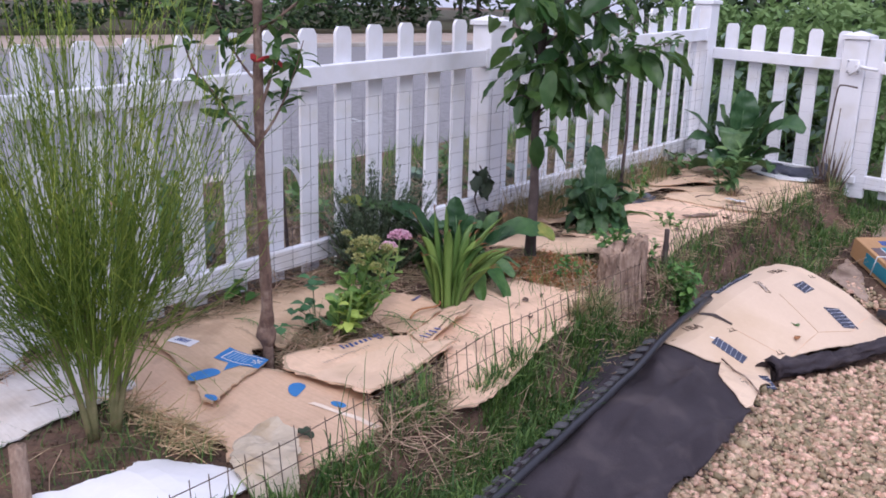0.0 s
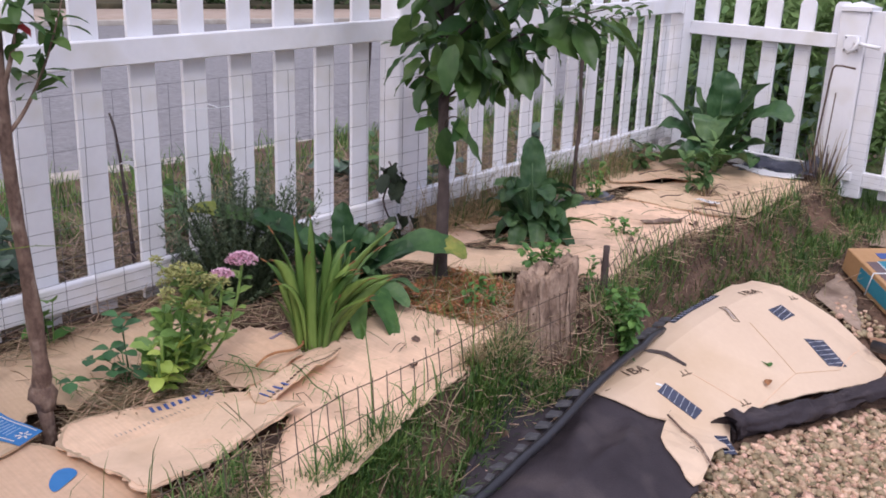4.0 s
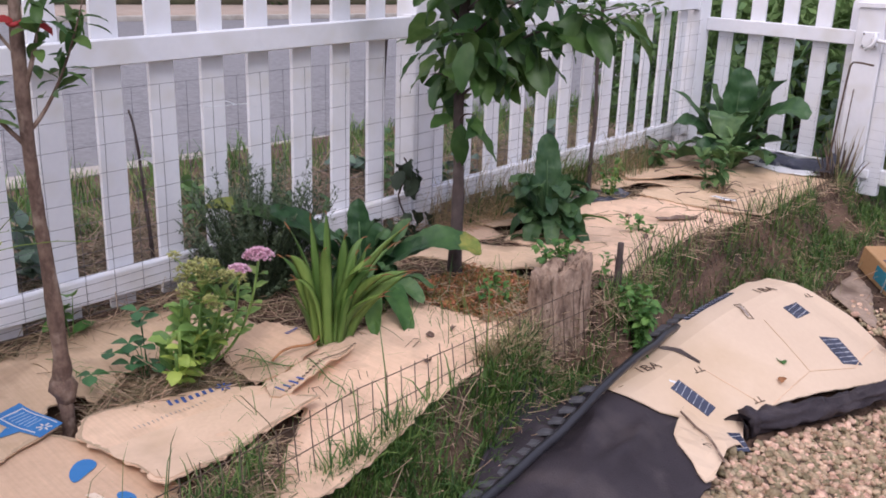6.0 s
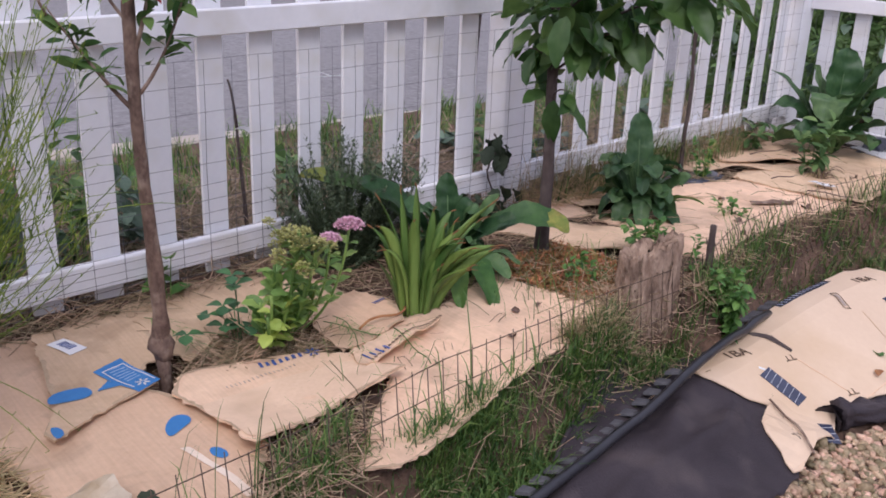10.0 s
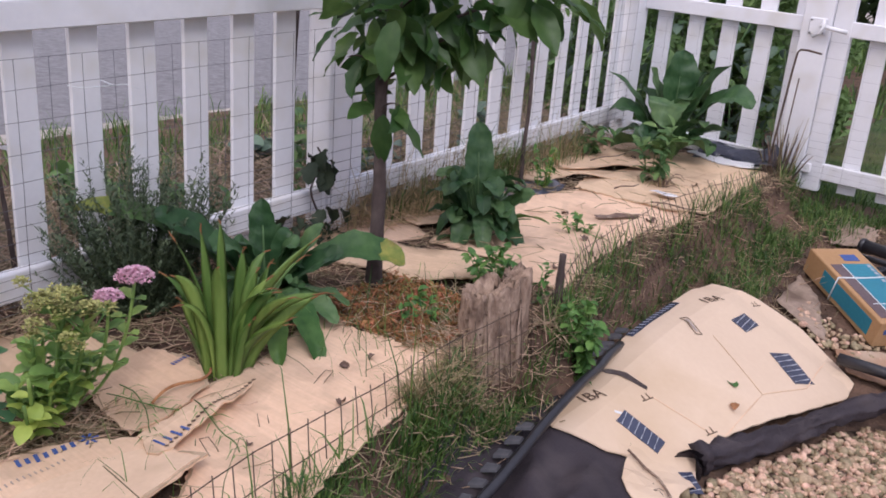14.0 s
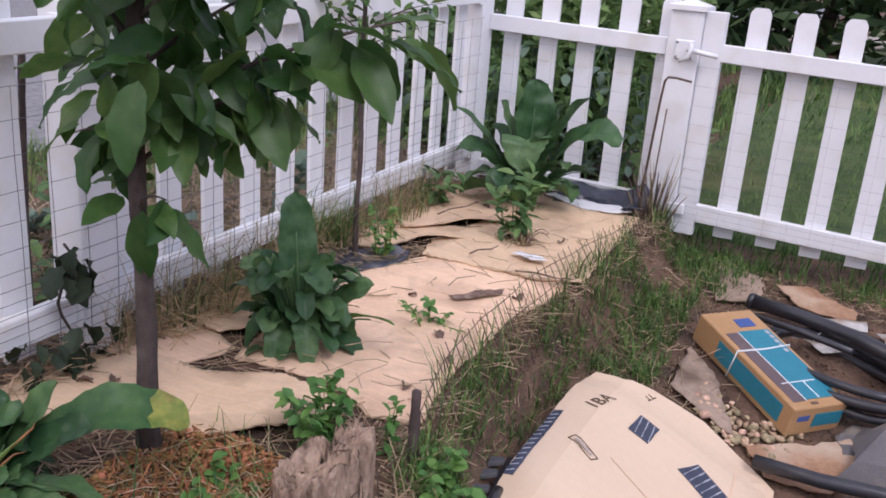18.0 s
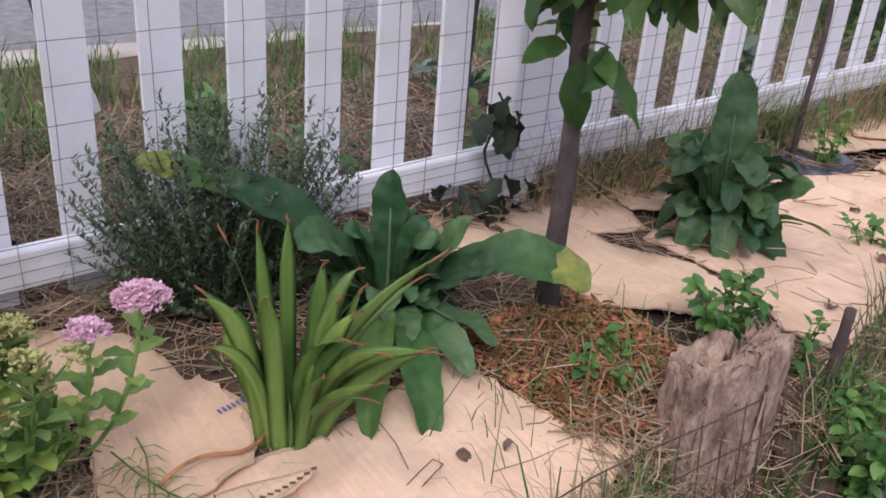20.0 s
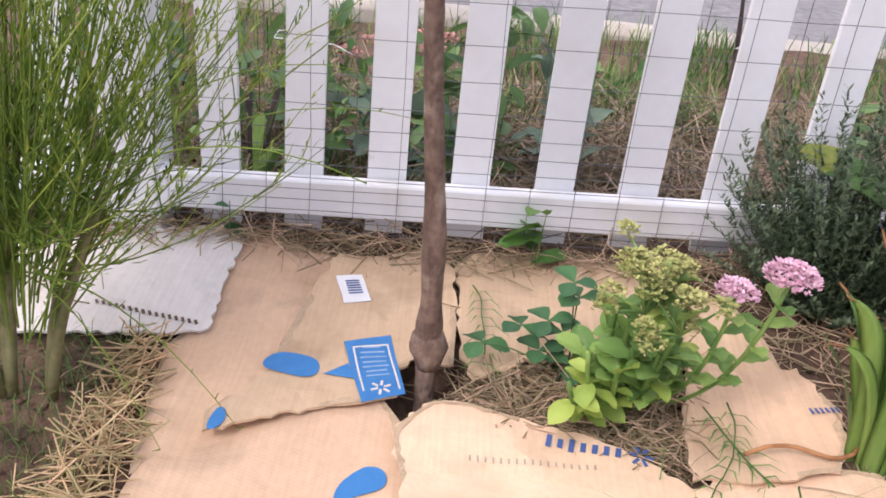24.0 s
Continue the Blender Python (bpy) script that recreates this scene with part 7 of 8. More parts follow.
for k in range(13):
    x, y = wr.uniform(-3.5, -2.7), wr.uniform(0.9, 4.2) if k < 7 else wr.uniform(4.2, 6.4)
    leafy_stems("weed", "low green weed in the straw behind the fence", (x, y, land_z(x, y)), wr.randint(3, 6), wr.uniform(0.12, 0.42), 0.14, wr.choice((LEAF_WEED, LEAF_WEED, LEAF_BLUE, LEAF_MINT)), 8, wr.choice(("weed", "mint")), 300 + k, (5, 30), (0.8, 1.5), group="street weeds")
fl = leafy_stems("sedum_plant", "coral flowering plant behind the picket fence", (-2.98, 1.80, 0.0), 7, 0.36, 0.14, LEAF_WEED, 8, "weed", 75, category="flowering plant")
for k in range(7):
    a = k * 0.9
    flower_head(fl, (0.12 * math.cos(a), 0.14 * math.sin(a), 0.34 + 0.03 * math.sin(k)), 0.035, 0.015, 60, "coral", k, 0.007)

ear = thing("broad_leaf_weed", "pale green broad-leaved plant poking through the fence", "plant", (-2.62, 1.50, 0.0))
for tip, arch, w in (((0.04, -0.14, 0.21), 0.12, 0.055), ((0.04, 0.16, 0.23), 0.12, 0.065), ((0.06, 0.10, 0.19), 0.12, 0.06), ((-0.05, 0.02, 0.24), 0.05, 0.06), ((0.0, -0.06, 0.22), 0.08, 0.05)):
    part("leaf", arch_leaf((0, 0, 0), tip, arch, w, 10, rng=random.Random(77)), M["sedum"], ear)
for x, y, z in ((0.02, 0.07, 0.33), (0.02, 0.0, 0.31)):
    part("dead_stalk", Geo().tube([(0, 0.0, 0), (0.01, y * 0.6, z * 0.6), (x, y, z)], [0.006, 0.006, 0.009], 6), M["bark_dark"], ear)

# withered tuft in the hollow of the far cardboard
wt = thing("dead_stems", "withered brown tuft in a hollow of the cardboard", "dead stems", (-1.84, 5.42, 0.105))
tr = random.Random(91)
for k in range(34):
    a, h = tr.uniform(0, 6.28), tr.uniform(0.03, 0.12)
    d = tr.uniform(0.05, 0.15)
    part("stem", Geo().tube(bezier((0.02 * math.cos(a), 0.02 * math.sin(a), 0), (d * 0.5 * math.cos(a), d * 0.5 * math.sin(a), h), (d * math.cos(a), d * math.sin(a), h * 0.4), 5), [0.0028, 0.0026, 0.0024, 0.002, 0.0016, 0.0008], 4), M["bark" if k % 2 else "dry_grass"], wt)


# ---------------------------------------------------------------- loose stuff: straw, grass, gravel, far greenery
def stuff(name, g, material, label, category, smooth=True):
    return tagged(part(name, g, M[material], smooth=smooth), label, category, kind="stuff")


def inside(outline, x, y):
    hit, n = False, len(outline)
    for i in range(n):
        (x0, y0), (x1, y1) = outline[i], outline[(i + 1) % n]
        if (y0 > y) != (y1 > y) and x < (x1 - x0) * (y - y0) / (y1 - y0) + x0:
            hit = not hit
    return hit


def covered(x, y):
    return any(inside(o, x, y) for o in OUTLINES)


def straws(rng, g, x, y, z, length, r, tilt=0.15):
    a = rng.uniform(0, 6.28)
    d = Vector((math.cos(a), math.sin(a), rng.gauss(0, tilt))) * length
    s = Vector((-d.y, d.x, 0)).normalized()
    p = Vector((x, y, z + r + abs(d.z) * 0.5))
    b = s * rng.gauss(0, 0.12) * length
    g.tube([p - d * 0.5, p + b, p + d * 0.5], r, 3, False)


def scatter_straw(name, n, x0, x1, y0, y1, label, seed, material="straw", keep=None, length=(0.04, 0.16), r=(0.0009, 0.0019), lift=0.012, tilt=0.15):
    rng, g, done = random.Random(seed), Geo(), 0
    while done < n:
        x, y = rng.uniform(x0, x1), rng.uniform(y0, y1)
        if keep and not keep(x, y):
            n -= 0.4
            continue
        straws(rng, g, x, y, land_z(x, y) + lumps(x, y) + pits(x, y) + rng.uniform(0, lift), rng.uniform(*length), rng.uniform(*r), tilt)
        done += 1
    stuff(name, g, material, label, "straw")


scatter_straw("straw", 5100, -2.52, -1.30, 1.53, 6.2, "loose dry straw mulch over the bed soil", 101, keep=lambda x, y: x < edge_x(y) + 0.05 and not covered(x, y))
scatter_straw("straw", 1500, -2.52, -2.40, 1.2, 6.2, "dry straw along the foot of the fence", 102, length=(0.05, 0.2), lift=0.03, tilt=0.3)
scatter_straw("straw", 300, -2.08, -1.60, 1.395, 1.50, "heap of golden straw beside the broom bush", 103, "straw_gold", keep=lambda x, y: not inside(OUTLINES[1], x, y), length=(0.05, 0.15), r=(0.001, 0.0022), lift=0.04, tilt=0.3)
scatter_straw("straw", 45, -2.3, -1.5, 0.8, 1.35, "thin straw on the soil under the broom bush", 114, length=(0.06, 0.2), lift=0.02)
scatter_straw("straw", 1500, -2.14, -1.84, 2.04, 2.54, "dry straw under the sedum", 104, keep=lambda x, y: not covered(x, y), lift=0.025, tilt=0.3)
scatter_straw("straw", 16000, -3.7, -2.58, 0.8, 6.6, "loose dry straw on the street side of the fence", 105, "straw_grey", length=(0.06, 0.24), r=(0.0012, 0.0026), lift=0.03, tilt=0.3)
scatter_straw("straw", 60, -2.0, -1.52, 3.22, 3.64, "dry straw among the wood shavings", 113, length=(0.04, 0.13), lift=0.03, tilt=0.3)
scatter_straw("wood_shavings", 2600, -1.98, -1.52, 3.22, 3.62, "orange-brown wood shavings around the tree", 106, "shavings", length=(0.008, 0.035), r=(0.0008, 0.0028), lift=0.025, tilt=0.4)
scatter_straw("straw", 240, -1.60, -1.36, 3.22, 3.50, "dry grass round the stump", 107, length=(0.05, 0.14), lift=0.025, tilt=0.3)
scatter_straw("straw", 420, -1.50, -1.18, 1.90, 2.4, "dry grass and straw below the cardboard edge", 108, keep=lambda x, y: not covered(x, y), length=(0.05, 0.16), lift=0.03, tilt=0.35)
scatter_straw("straw", 220, -1.50, -0.90, 3.6, 6.2, "dry dead grass over the lawn soil", 109, length=(0.04, 0.14), lift=0.03, tilt=0.4, keep=lambda x, y: x > edge_x(y) + 0.02 and not (x > -1.36 and 3.5 < y < 4.88))
scatter_straw("straw", 130, -2.4, -1.5, 4.0, 6.0, "scattered straw lying on the cardboard", 110, length=(0.05, 0.16), lift=0.045)
scatter_straw("straw", 12, -1.9, -1.4, 2.2, 3.2, "thin dry grass stalks lying on the cardboard", 111, length=(0.05, 0.16), lift=0.045)


def blade(rng, g, x, y, z, h, w, lean):
    a = rng.uniform(0, 6.28)
    d = Vector((math.cos(a), math.sin(a), 0)) * h * lean
    s = Vector((-math.sin(a), math.cos(a), 0)) if rng.random() < 0.5 else Vector((math.cos(a + 1), math.sin(a + 1), 0))
    p = Vector((x, y, z - 0.01))
    pts = [p, p + d * 0.22 + Vector((0, 0, h * 0.5)), p + d * 0.6 + Vector((0, 0, h * 0.85)), p + d + Vector((0, 0, h * (1 - 0.3 * lean)))]
    g.ribbon(pts, s, [w, w * 0.85, w * 0.55, w * 0.08])


def tufts(name, n, blades, x0, x1, y0, y1, hs, ws, label, seed, keep, patch=-1.0, material="grass", open_out=0.9):
    """Grass in clumps: each throws its blades outward from one crown."""
    rng, g = random.Random(seed), Geo()
    for _ in range(n):
        x, y = rng.uniform(x0, x1), rng.uniform(y0, y1)
        if not keep(x, y) or noise2(x, y, 3.0, 6.6) + rng.gauss(0, 0.15) < patch:
            continue
        big = rng.uniform(0.55, 1.1)
        for k in range(blades):
            a, h, w = rng.uniform(0, 6.28), big * rng.uniform(*hs), rng.uniform(*ws)
            px, py = x + rng.gauss(0, 0.012), y + rng.gauss(0, 0.012)
            out = Vector((math.cos(a), math.sin(a), 0)) * h * rng.uniform(0.15, open_out)
            p = Vector((px, py, land_z(px, py) + lumps(px, py) - 0.01))
            bend = rng.uniform(0.0, 0.45)
            pts = [p, p + out * 0.25 + Vector((0, 0, h * 0.5)), p + out * 0.65 + Vector((0, 0, h * (0.86 - 0.25 * bend))), p + out * 1.1 + Vector((0, 0, h * (1 - bend)))]
            g.ribbon(pts, (-math.sin(a + rng.gauss(0, 0.5)), math.cos(a), rng.gauss(0, 0.3)), [w * 0.8, w, w * 0.7, w * 0.08])
    stuff(name, g, material, label, "grass")


def sward(name, n, x0, x1, y0, y1, hs, ws, label, seed, keep=None, material="grass", lean=(0.2, 1.0), patch=None):
    rng, g = random.Random(seed), Geo()
    for _ in range(n):
        x, y = rng.uniform(x0, x1), rng.uniform(y0, y1)
        if keep and not keep(x, y):
            continue
        if patch is not None and noise2(x, y, 3.0, 6.6) + rng.gauss(0, 0.18) < patch:
            continue
        zz = land_z(x, y) + (lumps(x, y) if -5 < x < 1.2 and 0 < y < 8 else 0)
        blade(rng, g, x, y, zz, rng.uniform(*hs), rng.uniform(*ws), rng.uniform(*lean))
    stuff(name, g, material, label, "grass")


def fabric_edge(y):
    return float(np.interp(y, (1.2, 1.9, 2.40, 2.66, 2.8, 3.0, 3.22, 3.45, 3.8, 4.6), (-0.96, -1.03, -1.09, -1.135, -1.20, -1.28, -1.325, -1.31, -1.36, -1.41)))


def on_strip(x, y):
    return edge_x(y) + (0.04 + 0.025 * noise2(x, y, 6, 4) if 2.3 < y < 3.2 else 0.10 + 0.04 * noise2(x, y, 5, 4) if 1.8 < y <= 2.3 else 0.03) < x < fabric_edge(y)


tufts("grass", 2500, 12, -1.45, -0.98, 0.9, 3.75, (0.05, 0.15), (0.0028, 0.0058), "coarse green grass clumps between the bed and the fabric", 121, on_strip, -0.25)
sward("grass", 7000, -1.45, -0.98, 0.9, 3.75, (0.03, 0.10), (0.003, 0.005), "low green grass between the clumps", 137, on_strip, lean=(0.2, 0.9), patch=-0.2)
sward("grass", 2600, -1.45, -1.15, 1.6, 3.6, (0.03, 0.075), (0.002, 0.004), "short grass on the bank below the wire border", 134, lambda x, y: edge_x(y) + 0.0 < x < edge_x(y) + 0.16, lean=(0.4, 1.6), patch=-0.05)
scatter_straw("straw", 900, -1.45, -1.15, 1.6, 3.7, "dry straw on the bank below the wire border", 112, keep=lambda x, y: edge_x(y) - 0.01 < x < edge_x(y) + 0.17 and not covered(x, y), length=(0.03, 0.12), lift=0.03, tilt=0.4)
sward("grass", 170, -1.52, -1.28, 1.5, 3.5, (0.16, 0.34), (0.003, 0.005), "long grass standing through the wire border", 122, lambda x, y: abs(x - edge_x(y) - 0.05) < 0.06, lean=(0.1, 0.6), patch=-0.05)
tufts("grass", 60, 8, -1.45, -1.28, 1.90, 2.35, (0.05, 0.15), (0.0022, 0.0045), "thin green grass at the torn cardboard edge", 139, lambda x, y: not covered(x, y))
tufts("dry_grass", 26, 14, -1.42, -1.33, 3.00, 3.27, (0.06, 0.15), (0.0018, 0.0036), "dead grass clump caught in the wire border", 140, lambda x, y: True, material="dry_grass", open_out=1.6)
tufts("grass", 170, 10, -1.42, -1.20, 3.10, 3.95, (0.05, 0.14), (0.0026, 0.005), "grass between the stump and the edging", 143, lambda x, y: edge_x(y) - 0.02 < x < fabric_edge(y) + 0.03 and not (x < -1.37 and 3.36 < y < 3.6))
scatter_straw("straw", 260, -1.42, -1.20, 3.05, 3.80, "dead grass between the stump and the edging", 117, keep=lambda x, y: x < fabric_edge(y) + 0.02, length=(0.04, 0.12), lift=0.03, tilt=0.5)
LAWN = lambda x, y: x > edge_x(y) + 0.03 and not (x > -1.39 and 3.45 < y < 4.95) and not (x > -1.16 and 4.9 < y < 5.85) and not (-0.92 < x < -0.30 and y < 5.98) and not (x > -0.32 and y < 5.62)
tufts("grass", 4600, 9, -1.60, 0.45, 3.6, 6.38, (0.04, 0.12), (0.0028, 0.0052), "patchy lawn grass clumps on bare soil", 123, LAWN, -0.10)
sward("grass", 16000, -1.60, 0.45, 3.6, 6.38, (0.02, 0.06), (0.0022, 0.004), "short thin lawn grass", 138, LAWN, patch=-0.1)
scatter_straw("straw", 3600, -1.55, 0.30, 3.6, 6.3, "short dead grass clippings on the lawn soil", 115, length=(0.02, 0.07), r=(0.0008, 0.0016), lift=0.012, tilt=0.25, keep=LAWN)
sward("dry_grass", 1500, -1.60, -0.62, 3.6, 6.3, (0.02, 0.07), (0.002, 0.004), "short dead lawn grass", 124, lambda x, y: x > edge_x(y) + 0.03 and not (x > -1.37 and 3.45 < y < 4.92) and not (x > -1.08 and 4.9 < y < 5.9), "dry_grass", patch=-0.25)
sward("grass", 700, -1.60, -1.40, 3.7, 6.15, (0.07, 0.2), (0.0025, 0.0045), "long grass along the far wire border", 125, lambda x, y: abs(x - edge_x(y) - 0.04) < 0.07, lean=(0.2, 0.9), patch=-0.1)
sward("dry_grass", 170, -1.60, -1.40, 3.7, 6.15, (0.06, 0.18), (0.002, 0.004), "dead long grass along the far wire border", 126, lambda x, y: abs(x - edge_x(y) - 0.04) < 0.07, "dry_grass", lean=(0.2, 0.9))
sward("grass", 9500, -4.72, -3.35, 0.8, 9.0, (0.06, 0.20), (0.004, 0.008), "uneven green grass beside the kerb", 127, patch=-0.12)
sward("grass", 6500, -3.7, -2.6, 0.6, 6.8, (0.04, 0.20), (0.003, 0.006), "patchy grass behind the picket fence", 128, keep=lambda x, y: x < -3.25 or y < 2.3, patch=0.10)
sward("dry_grass", 500, -3.7, -2.6, 0.6, 6.8, (0.08, 0.30), (0.002, 0.004), "tall dead grass behind the picket fence", 135, material="dry_grass", lean=(0.3, 1.5))
sward("grass", 380, -2.52, -2.34, 3.8, 5.6, (0.08, 0.26), (0.003, 0.005), "grass tufts at the foot of the fence", 129, lean=(0.2, 1.0), patch=0.02)
sward("dry_grass", 520, -2.52, -2.36, 3.8, 5.6, (0.12, 0.36), (0.002, 0.004), "dead grass tufts at the foot of the fence", 130, material="dry_grass", lean=(0.2, 1.0))
tufts("grass", 16, 14, -2.49, -2.40, 4.66, 4.98, (0.16, 0.34), (0.003, 0.006), "arching green grass clump against the fence", 141, lambda x, y: True)
scatter_straw("straw", 320, -2.50, -2.30, 3.90, 4.55, "golden straw between the fence and the cardboard", 116, "straw_gold", length=(0.06, 0.18), lift=0.035, tilt=0.35)
leafy_stems("weed", "dark leafy weed at the foot of the fence", (-2.43, 5.68, 0.10), 6, 0.25, 0.12, LEAF_WEED, 8, "weed", 52)
sward("grass", 9000, -4.5, 3.5, 10.6, 18.0, (0.10, 0.30), (0.010, 0.022), "rough grass farther behind the gate", 142)
sward("grass", 16000, -1.9, 1.8, 6.4, 11.0, (0.06, 0.2), (0.004, 0.007), "green lawn grass behind the gate", 131)
sward("grass", 150, -2.1, -1.5, 2.1, 3.5, (0.06, 0.16), (0.002, 0.003), "thin grass sprouts between the cardboard sheets", 132, lean=(0.4, 1.3), patch=0.12)
sward("grass", 70, -1.9, -1.55, 3.2, 3.7, (0.08, 0.20), (0.002, 0.0035), "thin grass sprouts in the wood shavings", 133, lean=(0.4, 1.0))


sward("grass", 1500, -2.3, -1.55, 0.8, 1.45, (0.02, 0.10), (0.0018, 0.0036), "fine dark grass under the broom bush", 136, keep=lambda x, y: not covered(x, y), lean=(0.3, 1.4), patch=-0.1)


def crabgrass(x, y, key, seed):
    rng = random.Random(seed)
    h = SHEETS[key][1]
    t = thing("crabgrass_runner", "green crabgrass runner lying over the cardboard", "grass runner", (x, y, h(x, y) + 0.006), "grass runners")
    a = rng.uniform(-1.0, 0.4)
    p = Vector((0, 0, 0.0))
    pts = [p.copy()]
    for i in range(9):
        a += rng.gauss(0, 0.12)
        p = p + Vector((math.cos(a), math.sin(a), 0)) * 0.032
        pts.append(Vector((p.x, p.y, 0.006 + 0.004 * math.sin(i))))
        for s in (-1, 1):
            d = Vector((math.cos(a + s * 0.7), math.sin(a + s * 0.7), 0.35)) * rng.uniform(0.03, 0.075)
            part("blade", Geo().ribbon([p, p + d * 0.5 + Vector((0, 0, 0.006)), p + d - Vector((0, 0, 0.012))], (-d.y, d.x, 0), [0.004, 0.0035, 0.0005]), M["mint"], t)
    part("stem", Geo().tube(pts, 0.0016, 4), M["mint"], t)


for k, (x, y, key) in enumerate(((-1.98, 2.50, "text"), (-2.0, 2.55, "text"), (-1.75, 2.60, "flap"), (-2.32, 2.06, "behind"), (-1.72, 3.80, "tree_near"), (-1.92, 4.55, "far_a"))):
    crabgrass(x, y, key, 140 + k)


# gravel
def pebble_cloud(name, n, ok, x0, x1, y0, y1, size, label, seed, z=lambda x, y: yard_z(x, y), piled=0.012, material="pebble", category="gravel"):
    rng = np.random.default_rng(seed)
    bm = bmesh.new()
    bmesh.ops.create_icosphere(bm, subdivisions=1, radius=1)
    bm.verts.index_update()
    bv, bf = np.array([v.co[:] for v in bm.verts]), [tuple(v.index for v in f.verts) for f in bm.faces]
    bm.free()
    shapes = []
    for k in range(14):
        d = np.array([[noise.noise(Vector(p * 1.1) + Vector((k * 3.1, 0, 0))), noise.noise(Vector(p * 1.1) + Vector((0, k * 2.3 + 9, 0))), noise.noise(Vector(p * 1.1) + Vector((0, 5, k * 1.7)))] for p in bv])
        shapes.append(bv * (1 + 0.55 * d))
    vs, fs, o = [], [], 0
    tries = rng.uniform((x0, y0), (x1, y1), (n, 2))
    for x, y in tries:
        if not ok(x, y):
            continue
        r = size * rng.lognormal(0, 0.28)
        s = np.array([r * rng.uniform(0.9, 1.35), r * rng.uniform(0.75, 1.1), r * rng.uniform(0.5, 0.85)])
        q = np.array(Euler(rng.normal(0, (0.4, 0.4, 3))).to_matrix())
        v = (shapes[rng.integers(14)] * s) @ q.T + (x, y, z(x, y) + s[2] * 0.45 + rng.uniform(0, piled))
        vs.append(v)
        fs += [(a + o, b + o, c + o) for a, b, c in bf]
        o += len(bv)
    g = Geo()
    g.v = [tuple(p) for p in np.concatenate(vs)]
    g.f = fs
    stuff(name, g, material, label, category)


def gravel_here(x, y):
    left = -0.80 if y < 3.45 else -0.91 + 0.28 * (y - 3.45) if y < 4.5 else -0.58
    return x > left + 0.02 * noise2(x, y, 8) and not (y > 4.6 and x < -0.05)


slab_g = sheet_geo([(-0.80, 1.4), (-0.90, 3.45), (-0.76, 4.0), (-0.60, 4.55), (-0.1, 4.8), (0.1, 5.8), (2.6, 6.2), (2.6, 0.2), (-0.5, 0.2)], lambda x, y: yard_z(x, y) + 0.006, 0.01, 0.2, 0.01)
tagged(part("gravel_path", slab_g, M["gravel_bed"]), "fine brown grit under the gravel", "gravel", kind="structure")
pebble_cloud("gravel", 29000, gravel_here, -0.93, 0.35, 1.9, 5.3, 0.0110, "tan and rosy river pebbles of a gravel path", 151)
pebble_cloud("gravel", 170, lambda x, y: noise2(x, y, 7, 3) > -0.15, -1.0, -0.64, 4.93, 5.20, 0.0112, "scattered pebbles beside the carton", 152)
pebble_cloud("gravel", 900, lambda x, y: True, -0.15, 0.4, 5.0, 6.0, 0.014, "scattered pebbles beyond the coiled pipe", 153)


pebble_cloud("wood_shavings", 1600, lambda x, y: not covered(x, y) and noise2(x, y, 7, 2) > -0.1, -1.98, -1.52, 3.20, 3.64, 0.006, "crumbled orange-brown mulch round the tree", 156, lambda x, y: land_z(x, y) + lumps(x, y) + 0.012, 0.016, "shavings", "mulch")
pebble_cloud("soil_crumbs", 7000, lambda x, y: not covered(x, y), -2.5, -1.05, 1.0, 6.2, 0.0055, "crumbs of dark soil over the bed and bank", 154, lambda x, y: land_z(x, y) + lumps(x, y) + pits(x, y) - 0.003, 0.006, "soil", "soil")
pebble_cloud("soil_crumbs", 9000, lambda x, y: not (x > -1.36 and 3.45 < y < 4.92), -1.5, -0.1, 3.6, 6.3, 0.0040, "crumbs of dark soil on the lawn", 155, lambda x, y: land_z(x, y) + lumps(x, y) - 0.003, 0.006, "soil", "soil")


# far greenery
def clump(rng, g, c, r, n, size):
    for _ in range(n):
        d = Vector((rng.gauss(0, 1), rng.gauss(0, 1), rng.gauss(0, 1))).normalized() * rng.uniform(0.55, 1.05)
        p = Vector((c[0] + d.x * r[0], c[1] + d.y * r[1], c[2] + d.z * r[2]))
        a = Vector((rng.gauss(0, 1), rng.gauss(0, 1), rng.gauss(0, 0.7))).normalized() * size * rng.uniform(0.6, 1.3)
        b = a.cross(Vector((rng.gauss(0, 1), rng.gauss(0, 1), rng.gauss(0, 1)))).normalized() * size * 0.35
        g.add([p - a, p + b, p + a, p - b], [(0, 1, 2, 3)])


def wood(name, label, category, at, clumps, spread, radius, n, size, seed, material="hedge", trunks=0, top=3.0):
    rng = random.Random(seed)
    t = thing(name, label, category, at)
    for k in range(trunks):
        x, y = rng.uniform(-spread[0], spread[0]), rng.uniform(-spread[1], spread[1])
        part("trunk", knotty([(x, y, 0), (x + 0.1, y, top * 0.4), (x, y + 0.1, top)], [0.14, 0.11, 0.07], 3, seed + k, 8), M["bark_dark"], t)
    g = Geo()
    for k in range(clumps):
        c = (rng.uniform(-spread[0], spread[0]), rng.uniform(-spread[1], spread[1]), rng.uniform(0.15, 1.0) * spread[2])
        clump(rng, g, c, tuple(radius * rng.uniform(0.6, 1.3) for _ in range(3)), n, size)
    part("crown", g, M[material], t)
    return t


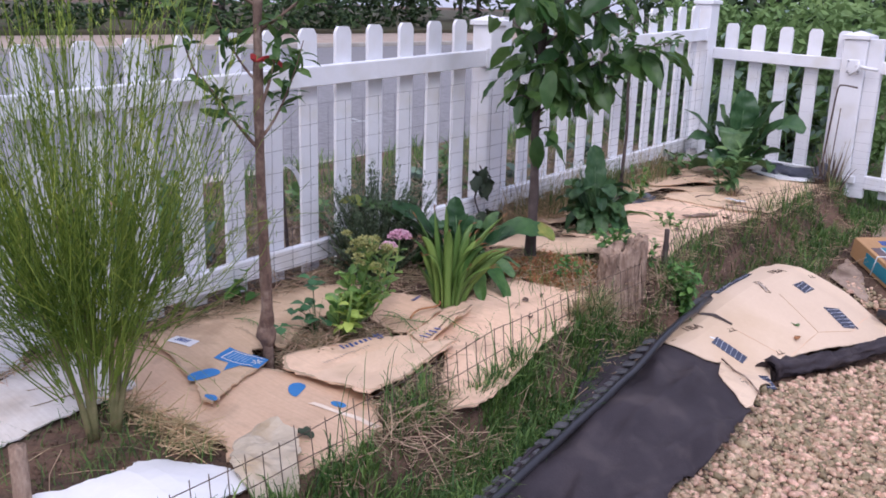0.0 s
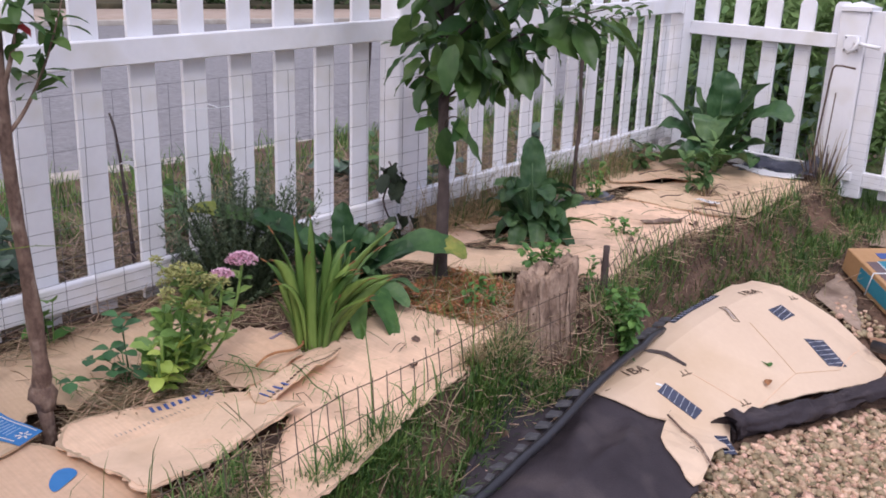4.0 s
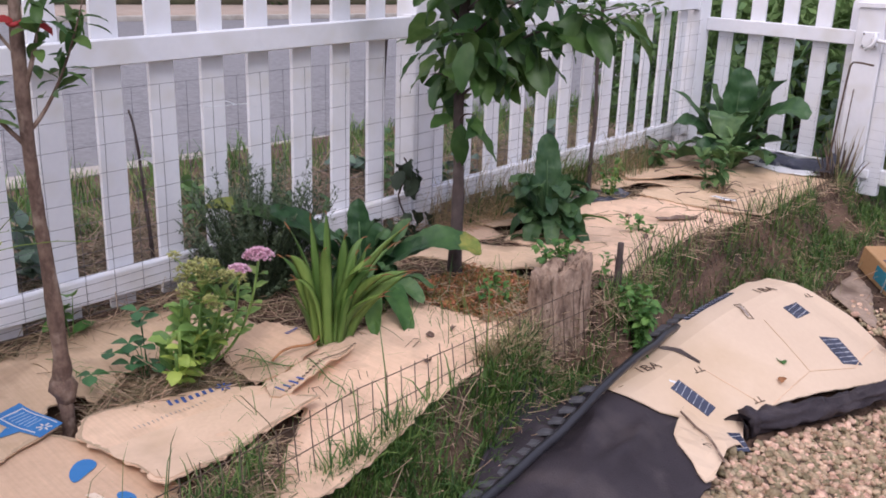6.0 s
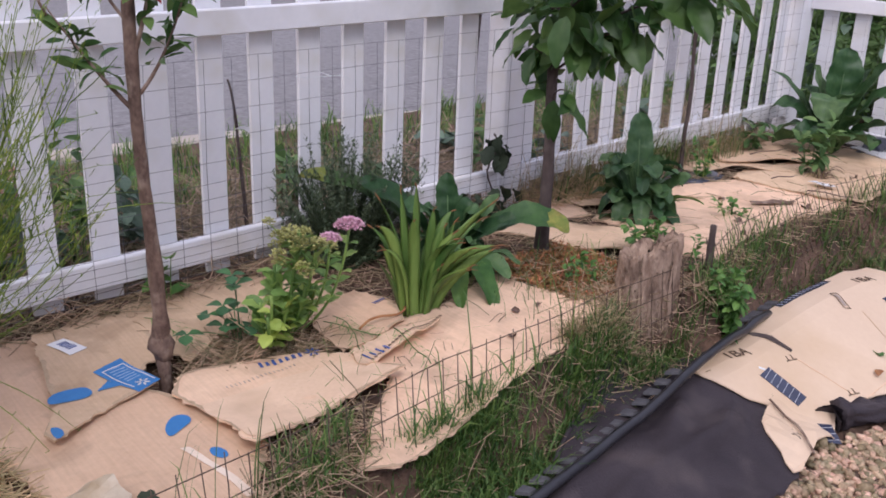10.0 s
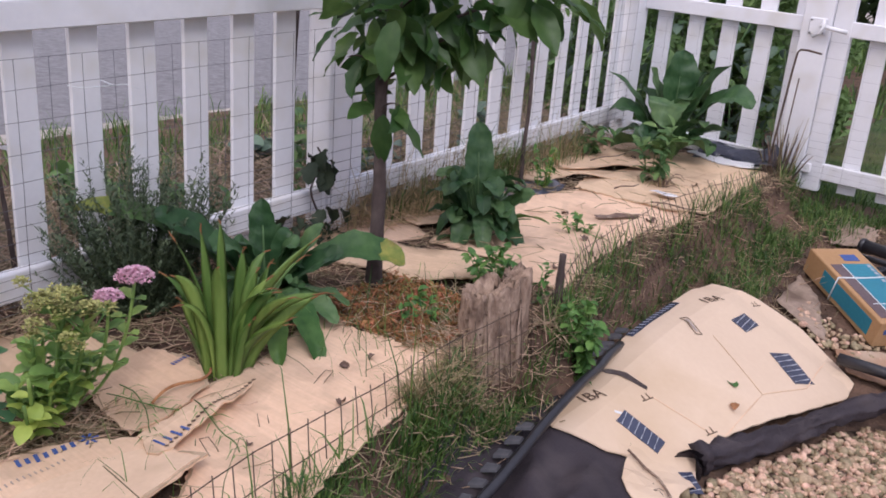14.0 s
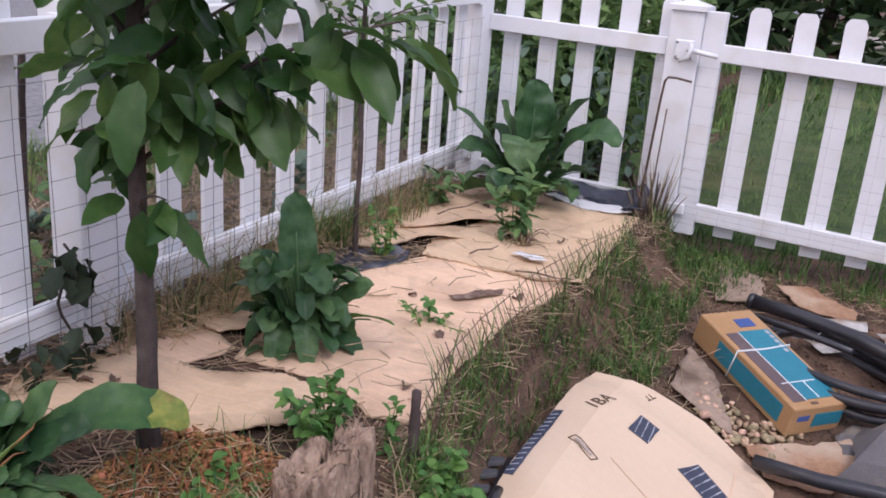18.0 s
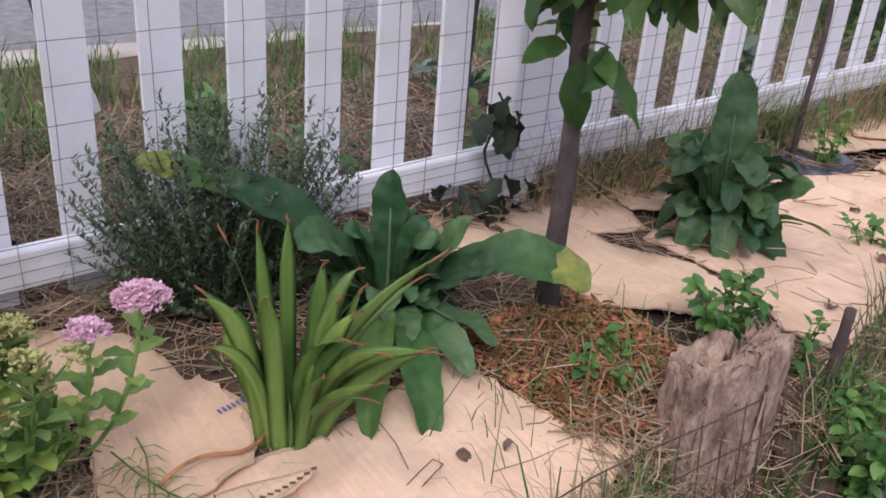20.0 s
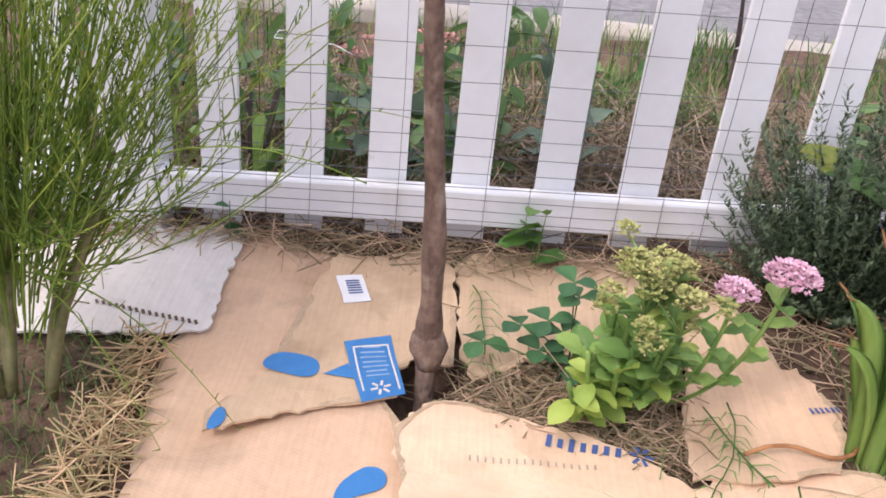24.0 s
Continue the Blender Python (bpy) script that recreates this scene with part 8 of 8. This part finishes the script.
wood("hedge", "dark overgrown hedge across the street", "hedge", (-28.5, 8.0, 0.1), 70, (1.6, 24, 2.4), 1.1, 130, 0.2, 201, trunks=8)
wood("hedge", "low dark undergrowth across the street", "hedge", (-27.2, 8.0, 0.1), 60, (0.6, 24, 0.6), 0.45, 60, 0.16, 207)
wood("hedge", "dark trees beyond the far lawn", "tree", (-42, 36, 0.1), 40, (4, 20, 6), 2.4, 120, 0.4, 202, trunks=7, top=6)
wood("hedge", "dark shrubs beyond the street corner", "hedge", (-18, 40, 0.1), 26, (10, 3, 4), 1.8, 120, 0.3, 203, trunks=5, top=4)
wood("tree_line", "dark trees behind the lawn", "tree", (5, 21, 0), 60, (9, 3, 7), 2.2, 150, 0.26, 204, trunks=9, top=5)
wood("tree_line", "shaded shrubs behind the lawn", "tree", (-4, 18, 0), 30, (4, 2, 2.6), 1.3, 150, 0.2, 206, trunks=4, top=3)
wood("hedge", "dense dark weeds behind the side fence", "bush", (-2.75, 8.1, -0.1), 50, (0.9, 0.7, 1.25), 0.28, 260, 0.055, 208, "weed")
wood("hedge", "dense dark weeds beyond the fence corner", "bush", (-3.3, 7.6, -0.1), 40, (0.8, 0.7, 0.9), 0.26, 240, 0.055, 209, "weed")
rng0 = random.Random(205)
sh = thing("leafy_shrub", "dense broad-leaved shrub beyond the side fence", "bush", (-2.2, 6.95, -0.05))
lm = [leaf_geo(0.12, 0.075, d, 0.2, 0.04, 6, 0.5).mesh("leaf", M["weed"]) for d in (0.3, 0.8)] + LEAF_BLUE
for k in range(30):
    x, y = rng0.uniform(-1.05, 0.55), rng0.uniform(-0.35, 0.9)
    h = rng0.uniform(0.6, 1.3)
    path = bezier((x, y, 0), (x, y, h * 0.5), (x + rng0.uniform(-0.2, 0.2), y + rng0.uniform(-0.15, 0.15), h), 8)
    s = part("stem", Geo().tube(path, 0.006, 5), M["weed"], sh)
    for i in range(20):
        part("leaf", rng0.choice(lm), None, s, m=aim(path[rng0.randrange(1, 9)] + Vector((rng0.gauss(0, 0.05), rng0.gauss(0, 0.05), 0)), rng0.uniform(0, 360), rng0.gauss(-15, 25), 0, rng0.uniform(0.7, 1.3)))
